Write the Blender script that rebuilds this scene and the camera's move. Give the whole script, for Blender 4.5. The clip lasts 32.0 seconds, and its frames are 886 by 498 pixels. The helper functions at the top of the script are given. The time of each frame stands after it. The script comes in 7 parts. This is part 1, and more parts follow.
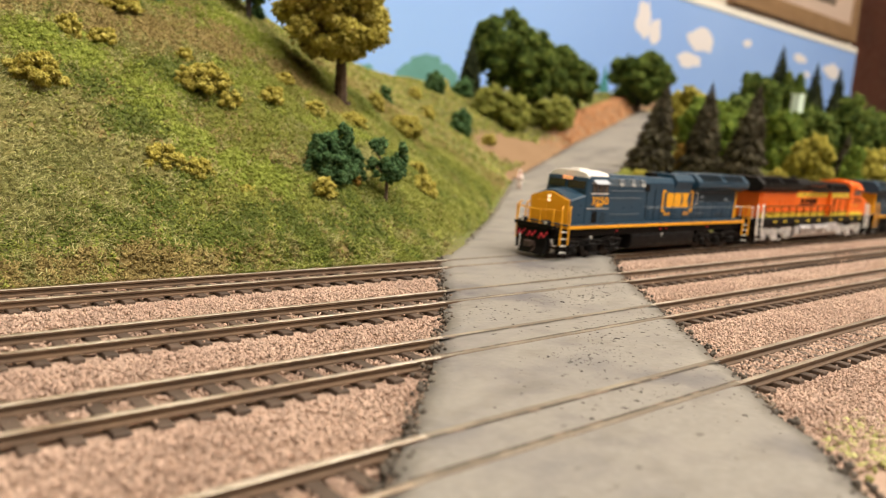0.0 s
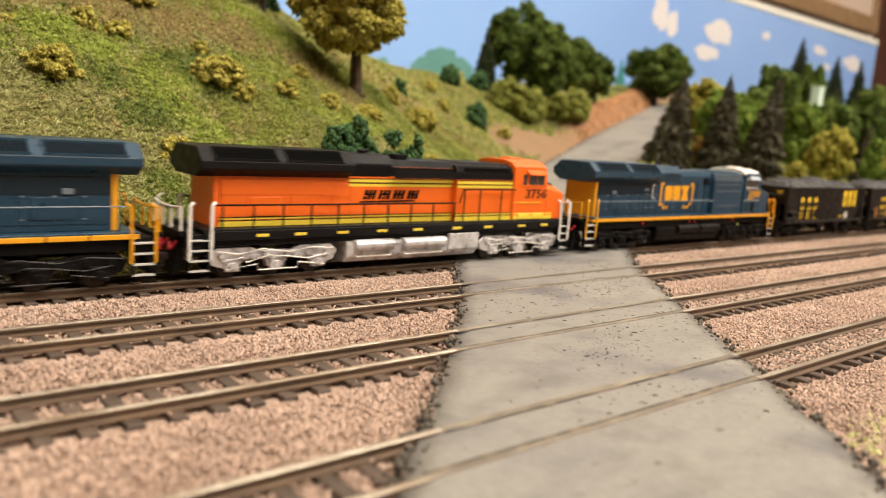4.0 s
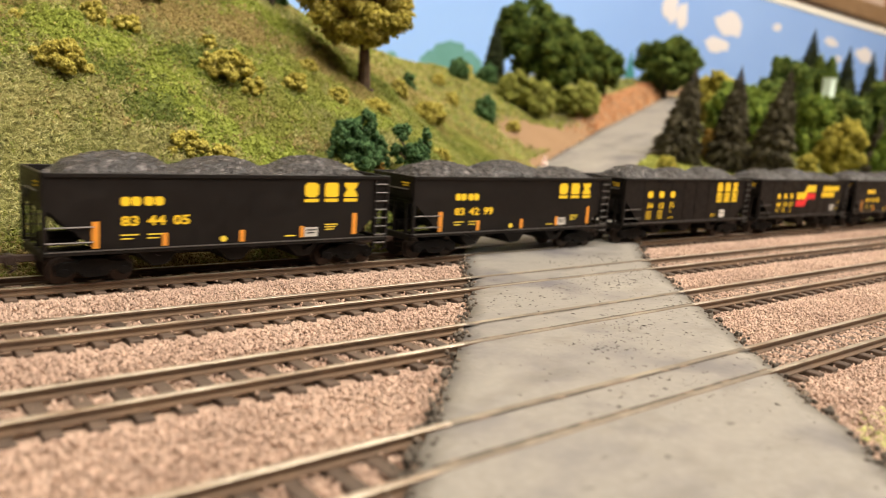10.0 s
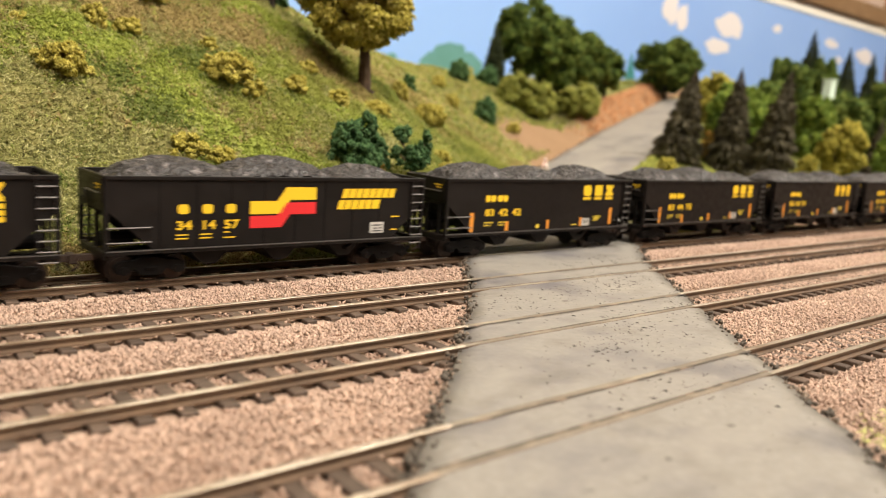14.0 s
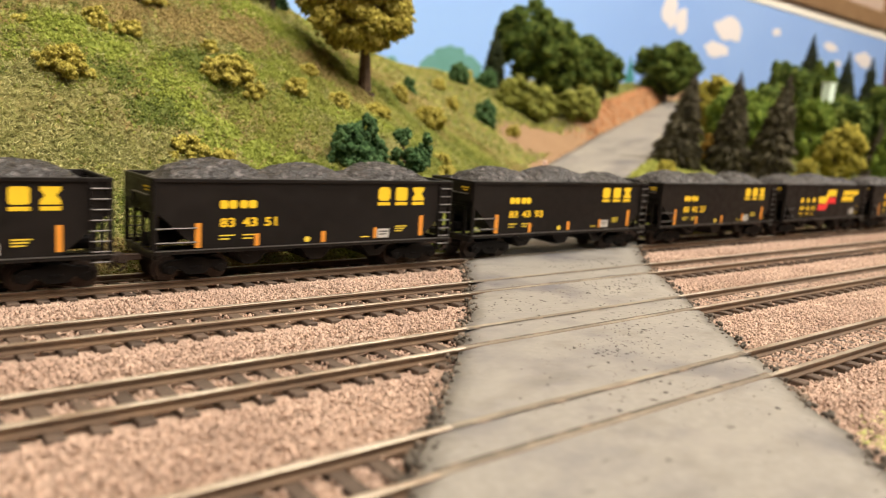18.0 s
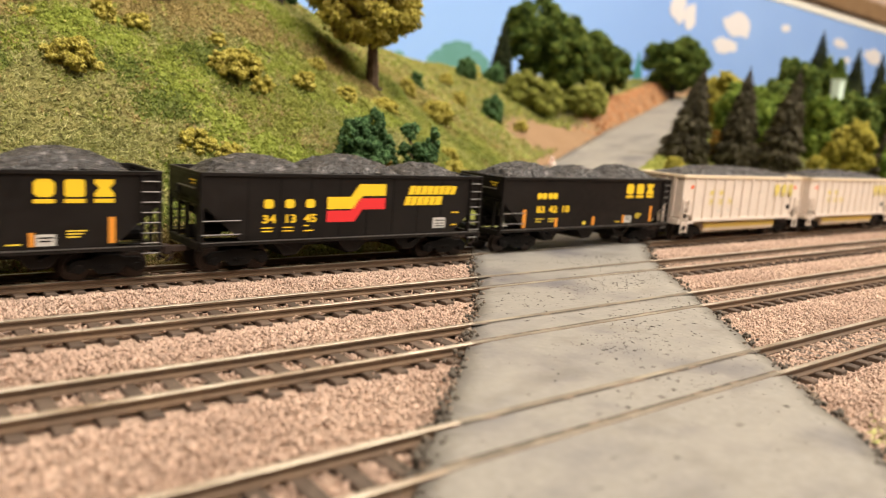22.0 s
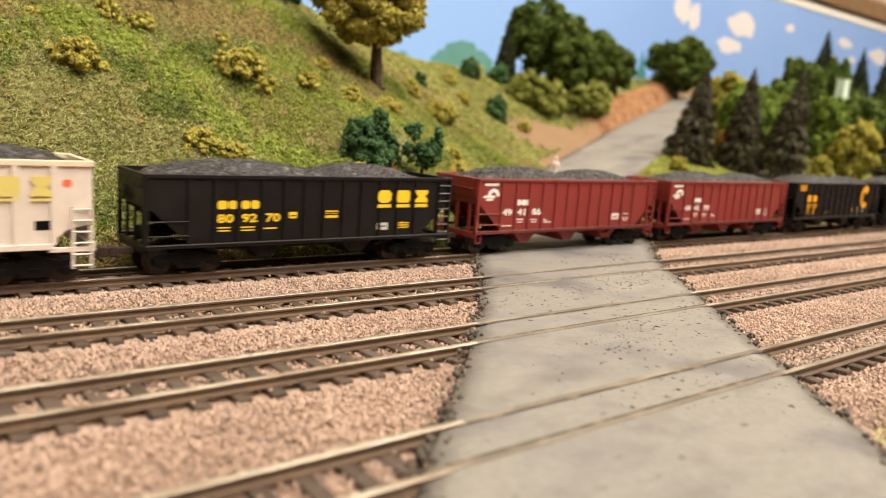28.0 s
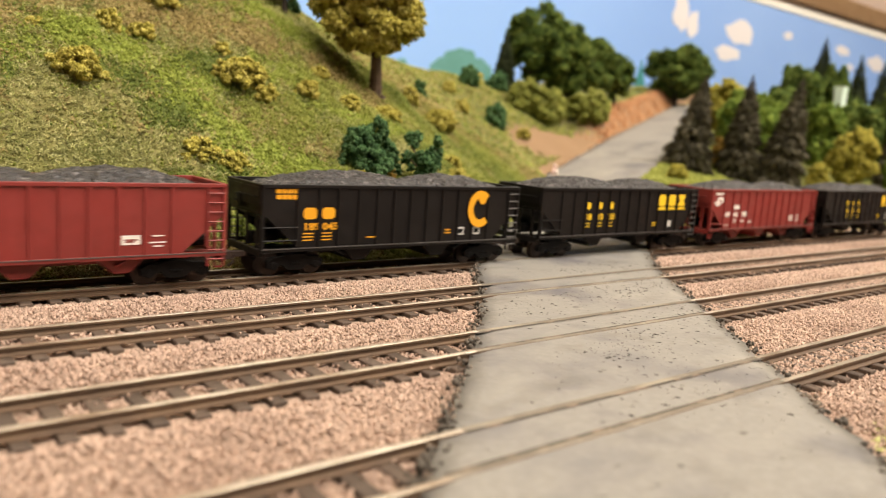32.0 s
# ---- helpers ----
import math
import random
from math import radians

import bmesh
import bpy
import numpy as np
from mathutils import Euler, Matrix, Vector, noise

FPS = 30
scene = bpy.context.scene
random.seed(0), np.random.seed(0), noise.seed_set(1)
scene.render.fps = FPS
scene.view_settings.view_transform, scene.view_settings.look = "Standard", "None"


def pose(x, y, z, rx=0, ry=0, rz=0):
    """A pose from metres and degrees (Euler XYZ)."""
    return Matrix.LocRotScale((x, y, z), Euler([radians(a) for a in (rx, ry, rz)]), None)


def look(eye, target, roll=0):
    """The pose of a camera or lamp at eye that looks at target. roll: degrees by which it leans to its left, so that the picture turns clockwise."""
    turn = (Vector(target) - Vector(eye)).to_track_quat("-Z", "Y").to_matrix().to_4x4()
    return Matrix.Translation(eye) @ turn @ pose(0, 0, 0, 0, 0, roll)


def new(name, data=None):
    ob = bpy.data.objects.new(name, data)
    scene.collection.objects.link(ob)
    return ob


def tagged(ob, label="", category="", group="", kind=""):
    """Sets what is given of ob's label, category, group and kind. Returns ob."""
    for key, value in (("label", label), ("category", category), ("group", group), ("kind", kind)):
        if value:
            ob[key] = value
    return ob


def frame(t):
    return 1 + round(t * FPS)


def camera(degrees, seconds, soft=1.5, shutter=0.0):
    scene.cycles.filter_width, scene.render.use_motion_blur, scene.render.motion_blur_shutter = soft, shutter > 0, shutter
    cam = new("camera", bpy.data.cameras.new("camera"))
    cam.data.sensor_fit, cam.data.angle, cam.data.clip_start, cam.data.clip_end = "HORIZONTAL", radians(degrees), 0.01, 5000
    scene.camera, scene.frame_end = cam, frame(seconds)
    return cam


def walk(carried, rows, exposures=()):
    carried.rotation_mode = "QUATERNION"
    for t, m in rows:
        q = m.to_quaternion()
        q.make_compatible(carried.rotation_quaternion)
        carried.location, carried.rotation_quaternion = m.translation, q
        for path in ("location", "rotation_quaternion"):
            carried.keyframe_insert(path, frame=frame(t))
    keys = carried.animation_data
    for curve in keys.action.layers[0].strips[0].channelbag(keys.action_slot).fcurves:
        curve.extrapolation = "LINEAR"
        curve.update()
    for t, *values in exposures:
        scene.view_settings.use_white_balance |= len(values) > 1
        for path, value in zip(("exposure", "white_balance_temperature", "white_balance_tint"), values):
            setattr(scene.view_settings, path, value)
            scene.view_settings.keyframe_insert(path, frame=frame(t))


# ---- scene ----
# ---------------------------------------------------------------- camera
cam = camera(60.0, 32.0, soft=1.1, shutter=0.45)
cam.data.dof.use_dof = True
cam.data.dof.focus_distance = 0.170
cam.data.dof.aperture_fstop = 20.0
CAMERA_ROWS = [
    (0.0, pose(-0.00117, -0.00119, 0.03928, 81.395, -4.285, -40.781)),
    (0.5, pose(-0.00102, -0.00112, 0.03912, 81.332, -4.176, -40.668)),
    (1.0, pose(-0.00087, -0.00107, 0.03904, 81.254, -4.101, -40.543)),
    (1.5, pose(-0.00081, -0.00099, 0.03898, 81.183, -4.077, -40.405)),
    (2.0, pose(-0.00075, -0.00079, 0.03893, 81.120, -4.091, -40.247)),
    (2.5, pose(-0.00062, -0.00054, 0.03886, 81.056, -4.134, -40.073)),
    (3.0, pose(-0.00050, -0.00035, 0.03881, 80.992, -4.174, -39.909)),
    (3.5, pose(-0.00036, -0.00025, 0.03873, 80.934, -4.173, -39.775)),
    (5.5, pose(-0.00031, -0.00006, 0.03879, 80.738, -4.219, -39.468)),
    (6.0, pose(-0.00033, -0.00009, 0.03879, 80.696, -4.182, -39.437)),
    (6.5, pose(-0.00027, -0.00010, 0.03874, 80.647, -4.130, -39.389)),
    (7.0, pose(-0.00018, -0.00007, 0.03867, 80.601, -4.081, -39.327)),
    (7.5, pose(-0.00012, -0.00005, 0.03864, 80.557, -4.045, -39.261)),
    (8.0, pose(-0.00012, -0.00006, 0.03865, 80.518, -4.019, -39.202)),
    (8.5, pose(-0.00012, -0.00005, 0.03863, 80.490, -4.004, -39.159)),
    (9.0, pose(-0.00005, 0.00001, 0.03858, 80.456, -3.976, -39.119)),
    (9.5, pose(-0.00002, 0.00006, 0.03854, 80.419, -3.954, -39.071)),
    (10.0, pose(-0.00004, 0.00006, 0.03852, 80.401, -3.955, -39.019)),
    (10.5, pose(-0.00004, 0.00005, 0.03851, 80.397, -3.956, -38.979)),
    (11.0, pose(-0.00003, 0.00007, 0.03851, 80.399, -3.945, -38.963)),
    (11.5, pose(-0.00003, 0.00004, 0.03855, 80.412, -3.921, -38.963)),
    (12.0, pose(-0.00002, -0.00001, 0.03860, 80.443, -3.890, -38.970)),
    (12.5, pose(-0.00004, -0.00003, 0.03864, 80.477, -3.871, -38.981)),
    (13.0, pose(-0.00009, -0.00002, 0.03865, 80.493, -3.877, -38.989)),
    (13.5, pose(-0.00014, -0.00003, 0.03867, 80.496, -3.900, -38.993)),
    (14.0, pose(-0.00015, -0.00003, 0.03869, 80.500, -3.929, -38.994)),
    (14.5, pose(-0.00007, 0.00006, 0.03870, 80.508, -3.961, -38.990)),
    (16.5, pose(-0.00075, -0.00014, 0.03889, 80.917, -4.041, -39.040)),
    (17.0, pose(-0.00057, -0.00023, 0.03874, 80.920, -4.032, -39.039)),
    (17.5, pose(-0.00049, -0.00020, 0.03862, 80.859, -3.995, -39.040)),
    (18.0, pose(-0.00044, -0.00017, 0.03853, 80.732, -3.956, -39.022)),
    (18.5, pose(-0.00043, -0.00014, 0.03850, 80.605, -3.945, -38.967)),
    (19.0, pose(-0.00043, -0.00006, 0.03844, 80.523, -3.954, -38.889)),
    (19.5, pose(-0.00040, 0.00002, 0.03837, 80.471, -3.984, -38.814)),
    (20.0, pose(-0.00045, 0.00007, 0.03836, 80.444, -4.040, -38.758)),
    (20.5, pose(-0.00048, 0.00014, 0.03837, 80.442, -4.104, -38.705)),
    (21.0, pose(-0.00052, 0.00022, 0.03839, 80.436, -4.171, -38.650)),
    (21.5, pose(-0.00056, 0.00027, 0.03843, 80.399, -4.233, -38.595)),
    (22.0, pose(-0.00048, 0.00038, 0.03841, 80.340, -4.249, -38.539)),
    (22.5, pose(-0.00035, 0.00046, 0.03833, 80.285, -4.216, -38.491)),
    (23.0, pose(-0.00036, 0.00038, 0.03824, 80.261, -4.169, -38.469)),
    (23.5, pose(-0.00047, 0.00030, 0.03823, 80.267, -4.143, -38.455)),
    (24.0, pose(-0.00056, 0.00031, 0.03832, 80.275, -4.161, -38.420)),
    (24.5, pose(-0.00057, 0.00036, 0.03835, 80.286, -4.191, -38.384)),
    (25.0, pose(-0.00055, 0.00041, 0.03831, 80.299, -4.199, -38.361)),
    (25.5, pose(-0.00056, 0.00045, 0.03830, 80.290, -4.212, -38.347)),
    (27.5, pose(-0.00057, 0.00043, 0.03829, 80.316, -4.199, -38.298)),
    (28.0, pose(-0.00057, 0.00043, 0.03830, 80.328, -4.248, -38.271)),
    (28.5, pose(-0.00056, 0.00044, 0.03831, 80.344, -4.284, -38.241)),
    (29.0, pose(-0.00061, 0.00043, 0.03832, 80.389, -4.311, -38.220)),
    (29.5, pose(-0.00068, 0.00038, 0.03834, 80.473, -4.325, -38.215)),
    (30.0, pose(-0.00076, 0.00033, 0.03842, 80.574, -4.309, -38.243)),
    (30.5, pose(-0.00077, 0.00026, 0.03855, 80.662, -4.277, -38.292)),
    (31.0, pose(-0.00075, 0.00021, 0.03862, 80.725, -4.252, -38.329)),
    (31.5, pose(-0.00079, 0.00021, 0.03864, 80.782, -4.222, -38.342)),
    (32.0, pose(-0.00082, 0.00014, 0.03865, 80.855, -4.186, -38.325)),
]
walk(cam, CAMERA_ROWS, exposures=[(0.0, -0.13), (5.0, -0.07), (9.0, 0.03), (23.0, 0.03), (25.0, -0.15), (26.5, -0.12), (28.5, 0.02), (32.0, 0.02)])

# ---------------------------------------------------------------- light
world = bpy.data.worlds.new("room_air")
world.use_nodes = True
scene.world = world
world.node_tree.nodes["Background"].inputs[0].default_value = (1.0, 0.86, 0.70, 1)
world.node_tree.nodes["Background"].inputs[1].default_value = 0.028


def area_lamp(name, eye, target, size, watts, colour):
    data = bpy.data.lights.new(name, "AREA")
    data.shape, data.size, data.size_y = "RECTANGLE", size[0], size[1]
    data.energy, data.color = watts, colour
    ob = new(name, data)
    ob.matrix_world = look(eye, target)
    return ob


area_lamp("ceiling_lamp_light", (0.45, -0.28, 1.46), (0.42, 0.22, 0.0), (2.40, 1.90), 117.0, (0.985, 0.89, 0.765))
area_lamp("ceiling_lamp_light", (1.50, -0.10, 1.50), (1.25, 0.40, 0.0), (1.60, 1.00), 12.0, (0.985, 0.89, 0.765))

# ---------------------------------------------------------------- materials
def material(name, base, rough=0.6, metal=0.0, spots=None, grain=0.0, scale=300.0, bump=0.0, spec=0.5, per_object=0.0, island=0.0):
    """base: colour; spots: (colour, scale, low, high) a second tone by large noise; grain: strength of fine brightness noise."""
    m = bpy.data.materials.new(name)
    m.use_nodes = True
    nt = m.node_tree
    N, L = nt.nodes, nt.links
    b = N["Principled BSDF"]
    b.inputs["Roughness"].default_value = rough
    b.inputs["Metallic"].default_value = metal
    b.inputs["Specular IOR Level"].default_value = spec
    co = N.new("ShaderNodeTexCoord")
    rgb = N.new("ShaderNodeRGB")
    rgb.outputs[0].default_value = (*base, 1)
    out = rgb.outputs[0]
    if spots:
        nz = N.new("ShaderNodeTexNoise")
        nz.inputs["Scale"].default_value, nz.inputs["Detail"].default_value = spots[1], 5
        L.new(co.outputs["Object"], nz.inputs["Vector"])
        mr = N.new("ShaderNodeMapRange")
        mr.inputs[1].default_value, mr.inputs[2].default_value = spots[2], spots[3]
        L.new(nz.outputs["Fac"], mr.inputs[0])
        mx = N.new("ShaderNodeMix")
        mx.data_type = "RGBA"
        L.new(mr.outputs[0], mx.inputs[0])
        L.new(out, mx.inputs[6])
        mx.inputs[7].default_value = (*spots[0], 1)
        out = mx.outputs[2]
    if grain or bump:
        ng = N.new("ShaderNodeTexNoise")
        ng.inputs["Scale"].default_value, ng.inputs["Detail"].default_value = scale, 3
        L.new(co.outputs["Object"], ng.inputs["Vector"])
        if grain:
            mr2 = N.new("ShaderNodeMapRange")
            mr2.inputs[1].default_value, mr2.inputs[2].default_value = 0.25, 0.75
            mr2.inputs[3].default_value, mr2.inputs[4].default_value = 1 - grain, 1 + grain
            L.new(ng.outputs["Fac"], mr2.inputs[0])
            hs = N.new("ShaderNodeHueSaturation")
            L.new(mr2.outputs[0], hs.inputs["Value"])
            L.new(out, hs.inputs["Color"])
            out = hs.outputs[0]
            mr3 = N.new("ShaderNodeMapRange")
            mr3.inputs[1].default_value, mr3.inputs[2].default_value = 0.3, 0.7
            mr3.inputs[3].default_value, mr3.inputs[4].default_value = max(0.02, rough - 0.12), min(1, rough + 0.12)
            L.new(ng.outputs["Fac"], mr3.inputs[0])
            L.new(mr3.outputs[0], b.inputs["Roughness"])
        if bump:
            bp = N.new("ShaderNodeBump")
            bp.inputs["Strength"].default_value, bp.inputs["Distance"].default_value = bump, 0.0004
            L.new(ng.outputs["Fac"], bp.inputs["Height"])
            L.new(bp.outputs[0], b.inputs["Normal"])
    if per_object or island:
        src = N.new("ShaderNodeObjectInfo").outputs["Random"] if per_object else N.new("ShaderNodeNewGeometry").outputs["Random Per Island"]
        k = per_object or island
        mr4 = N.new("ShaderNodeMapRange")
        mr4.inputs[3].default_value, mr4.inputs[4].default_value = 1 - k, 1 + k
        L.new(src, mr4.inputs[0])
        h2 = N.new("ShaderNodeHueSaturation")
        L.new(mr4.outputs[0], h2.inputs["Value"])
        L.new(out, h2.inputs["Color"])
        out = h2.outputs[0]
    L.new(out, b.inputs["Base Color"])
    return m


M_RAIL_SIDE = material("rail_brown", (0.115, 0.074, 0.048), 0.6, 0.1, ((0.16, 0.10, 0.06), 90, 0.4, 0.7), 0.18, 900)
M_RAIL_DUSTY = material("rail_dusty", (0.17, 0.14, 0.105), 0.75, 0.0, ((0.29, 0.25, 0.19), 80, 0.45, 0.65), 0.2, 500)
M_RAIL_TOP = material("rail_steel", (0.56, 0.50, 0.41), 0.38, 0.7, ((0.26, 0.19, 0.13), 60, 0.42, 0.72), 0.12, 700)
M_TIE = material("tie_plastic", (0.088, 0.060, 0.043), 0.7, 0, ((0.09, 0.066, 0.05), 200, 0.5, 0.7), 0.25, 700, 0.3, per_object=0.3)
M_GRAIN = material("ballast_grain", (0.53, 0.380, 0.295), 0.85, 0, ((0.41, 0.28, 0.215), 45, 0.35, 0.75), 0.1, 2500, island=0.27)
M_ROAD = material("road_plaster", (0.246, 0.230, 0.206), 0.68, 0, ((0.120, 0.113, 0.122), 40, 0.53, 0.70), 0.18, 700, 0.35)
M_PATCH = material("road_grime", (0.06, 0.05, 0.045), 0.8, 0, None, 0.3, 800)
M_FOAM_EDGE = material("road_edge_tar", (0.085, 0.07, 0.055), 0.85, 0, ((0.2, 0.15, 0.11), 260, 0.5, 0.6), 0.3, 900, 0.6)
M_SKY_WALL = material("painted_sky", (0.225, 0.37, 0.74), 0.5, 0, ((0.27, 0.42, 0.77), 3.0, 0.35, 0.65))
M_CLOUD = material("cloud_paint", (0.68, 0.64, 0.66), 0.6)
M_WALL = material("room_wall", (0.66, 0.58, 0.48), 0.8, 0, None, 0.05, 30)
M_WOOD = material("frame_oak", (0.27, 0.165, 0.085), 0.5, 0, ((0.20, 0.115, 0.055), 25, 0.4, 0.7), 0.12, 90)
M_DARKWOOD = material("dark_door", (0.075, 0.024, 0.014), 0.45, 0, ((0.05, 0.016, 0.01), 12, 0.4, 0.7), 0.1, 60)
M_CARPET = material("room_floor", (0.22, 0.19, 0.16), 0.9, 0, None, 0.2, 60)
M_BLACK = material("hopper_black", (0.0078, 0.0060, 0.0054), 0.48, 0, ((0.012, 0.0095, 0.0085), 60, 0.45, 0.7), 0.15, 500, 0, 0.22)
M_UNDER = material("truck_black", (0.005, 0.0042, 0.004), 0.55, 0, ((0.010, 0.008, 0.007), 150, 0.5, 0.7), 0.2, 600, 0, 0.14)
# the coal's pale spots are glints put into its colour
M_COAL = material("coal_load", (0.022, 0.020, 0.021), 0.36, 0, ((0.20, 0.18, 0.18), 600, 0.57, 0.70), 0.45, 1800, 0.8)
M_YELLOW = material("lettering_yellow", (0.86, 0.56, 0.02), 0.5)
M_NAVY = material("loco_blue", (0.0145, 0.044, 0.078), 0.38, 0, ((0.020, 0.053, 0.088), 60, 0.4, 0.7), 0.10, 600, 0, 0.4)
M_ORANGE = material("loco_orange", (0.83, 0.14, 0.008), 0.4, 0, None, 0.04, 600)
M_WHITECAR = material("gondola_cream", (0.71, 0.61, 0.53), 0.5, 0, None, 0.05, 500)
M_STRIPE = material("stripe_dull_yellow", (0.60, 0.42, 0.085), 0.5, 0, None, 0.06, 500)
M_TUB = material("tub_tan", (0.56, 0.44, 0.33), 0.5, 0, None, 0.06, 500)
M_RED = material("hopper_red", (0.235, 0.029, 0.024), 0.45, 0, ((0.19, 0.026, 0.021), 70, 0.4, 0.7), 0.08, 500)
M_SEAM = material("hopper_seam", (0.003, 0.003, 0.003), 0.6, 0, None, 0, 1, 0, 0.1)
M_WHITE = material("white_paint", (0.80, 0.76, 0.70), 0.5, 0, None, 0.05, 500)
M_GOLD = material("loco_yellow", (0.80, 0.36, 0.012), 0.45, 0, None, 0.05, 600)
M_TAN = material("reflector_orange", (0.72, 0.28, 0.03), 0.5)
M_LTYELLOW = material("pale_yellow", (0.78, 0.58, 0.05), 0.5)
M_LOGORED = material("emblem_red", (0.70, 0.025, 0.03), 0.5)
M_GREYTXT = material("data_grey", (0.55, 0.53, 0.50), 0.5)
M_GLASS = material("cab_glass", (0.012, 0.012, 0.014), 0.08, 0, None, 0, 1, 0, 0.8)
M_SILVER = material("silver_truck", (0.68, 0.65, 0.65), 0.34, 0.35, ((0.42, 0.39, 0.39), 160, 0.45, 0.65), 0.15, 500)
M_WHEEL = material("wheel_metal", (0.05, 0.035, 0.028), 0.45, 0.5, None, 0.2, 400)
M_COUPLER = material("coupler_brown", (0.055, 0.034, 0.026), 0.6, 0.1, None, 0.2, 400)
M_GRILLE = material("grille_dark", (0.008, 0.018, 0.028), 0.5, 0, None, 0, 1, 0, 0.3)
M_BLACKROOF = material("loco_black", (0.006, 0.005, 0.005), 0.5, 0, None, 0.15, 600, 0, 0.2)
M_NUMBER = material("number_brown", (0.10, 0.02, 0.006), 0.5)
M_SHADE = material("shade_grey", (0.42, 0.45, 0.50), 0.5)
M_HOSE = material("red_hose", (0.55, 0.015, 0.03), 0.4)
M_GREYPANEL = material("grey_panel", (0.16, 0.19, 0.22), 0.5)
M_PIPE = material("pipe_dark", (0.045, 0.042, 0.042), 0.35, 0.4)
M_GRABLIGHT = material("grab_iron_grey", (0.11, 0.10, 0.095), 0.4, 0.3)


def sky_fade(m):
    """Mixes a paler blue into the colour towards the backdrop's hill end."""
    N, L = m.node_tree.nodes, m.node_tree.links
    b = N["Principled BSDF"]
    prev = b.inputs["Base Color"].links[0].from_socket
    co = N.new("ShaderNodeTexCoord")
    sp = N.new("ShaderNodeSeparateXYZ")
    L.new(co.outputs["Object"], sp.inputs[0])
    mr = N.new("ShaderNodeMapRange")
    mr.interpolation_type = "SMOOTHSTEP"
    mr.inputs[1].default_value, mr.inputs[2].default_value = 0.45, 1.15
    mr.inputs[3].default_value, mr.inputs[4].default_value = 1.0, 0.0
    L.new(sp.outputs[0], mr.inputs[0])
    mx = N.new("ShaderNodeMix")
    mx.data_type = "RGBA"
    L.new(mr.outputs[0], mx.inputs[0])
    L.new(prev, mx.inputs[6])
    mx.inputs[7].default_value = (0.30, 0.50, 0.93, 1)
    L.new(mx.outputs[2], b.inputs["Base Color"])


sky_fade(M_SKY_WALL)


def road_wear(m):
    """Pale scuffs and grey smudges of middling size on the road."""
    N, L = m.node_tree.nodes, m.node_tree.links
    b = N["Principled BSDF"]
    prev = b.inputs["Base Color"].links[0].from_socket
    co = N.new("ShaderNodeTexCoord")
    for scale, low, high, colour in ((75, 0.52, 0.74, (0.150, 0.142, 0.146)), (130, 0.56, 0.72, (0.175, 0.160, 0.140)), (55, 0.55, 0.75, (0.315, 0.292, 0.255)), (480, 0.66, 0.72, (0.10, 0.09, 0.08))):
        mp = N.new("ShaderNodeMapping")
        mp.inputs["Location"].default_value = (scale * 0.37, 1.7, 0.3)
        mp.inputs["Rotation"].default_value = (0, 0, radians(-42))
        mp.inputs["Scale"].default_value = (0.55, 1.0, 1.0)
        L.new(co.outputs["Object"], mp.inputs["Vector"])
        nz = N.new("ShaderNodeTexNoise")
        nz.inputs["Scale"].default_value, nz.inputs["Detail"].default_value = scale, 6
        L.new(mp.outputs[0], nz.inputs["Vector"])
        mr = N.new("ShaderNodeMapRange")
        mr.inputs[1].default_value, mr.inputs[2].default_value = low, high
        mr.inputs[4].default_value = 0.8
        L.new(nz.outputs["Fac"], mr.inputs[0])
        mx = N.new("ShaderNodeMix")
        mx.data_type = "RGBA"
        L.new(mr.outputs[0], mx.inputs[0])
        L.new(prev, mx.inputs[6])
        mx.inputs[7].default_value = (*colour, 1)
        prev = mx.outputs[2]
    L.new(prev, b.inputs["Base Color"])


road_wear(M_ROAD)


def lit(name, colour, strength):
    m = bpy.data.materials.new(name)
    m.use_nodes = True
    b = m.node_tree.nodes["Principled BSDF"]
    b.inputs["Base Color"].default_value = (*colour, 1)
    b.inputs["Emission Color"].default_value = (*colour, 1)
    b.inputs["Emission Strength"].default_value = strength
    return m


M_LAMP = lit("headlight_glow", (1.0, 0.86, 0.55), 1.1)
M_BOARD = lit("number_board_glow", (1.0, 0.42, 0.16), 0.7)
M_HAZE = material("painted_haze_green", (0.10, 0.27, 0.24), 0.6, 0, ((0.14, 0.33, 0.34), 20, 0.4, 0.7))
M_HAZE2 = material("painted_conifer", (0.04, 0.20, 0.20), 0.6)
M_MAT = material("mat_board", (0.50, 0.38, 0.31), 0.8, 0, None, 0.05, 40)
M_PRINT = material("print", (0.16, 0.12, 0.09), 0.6, 0, ((0.07, 0.07, 0.05), 9, 0.4, 0.6))


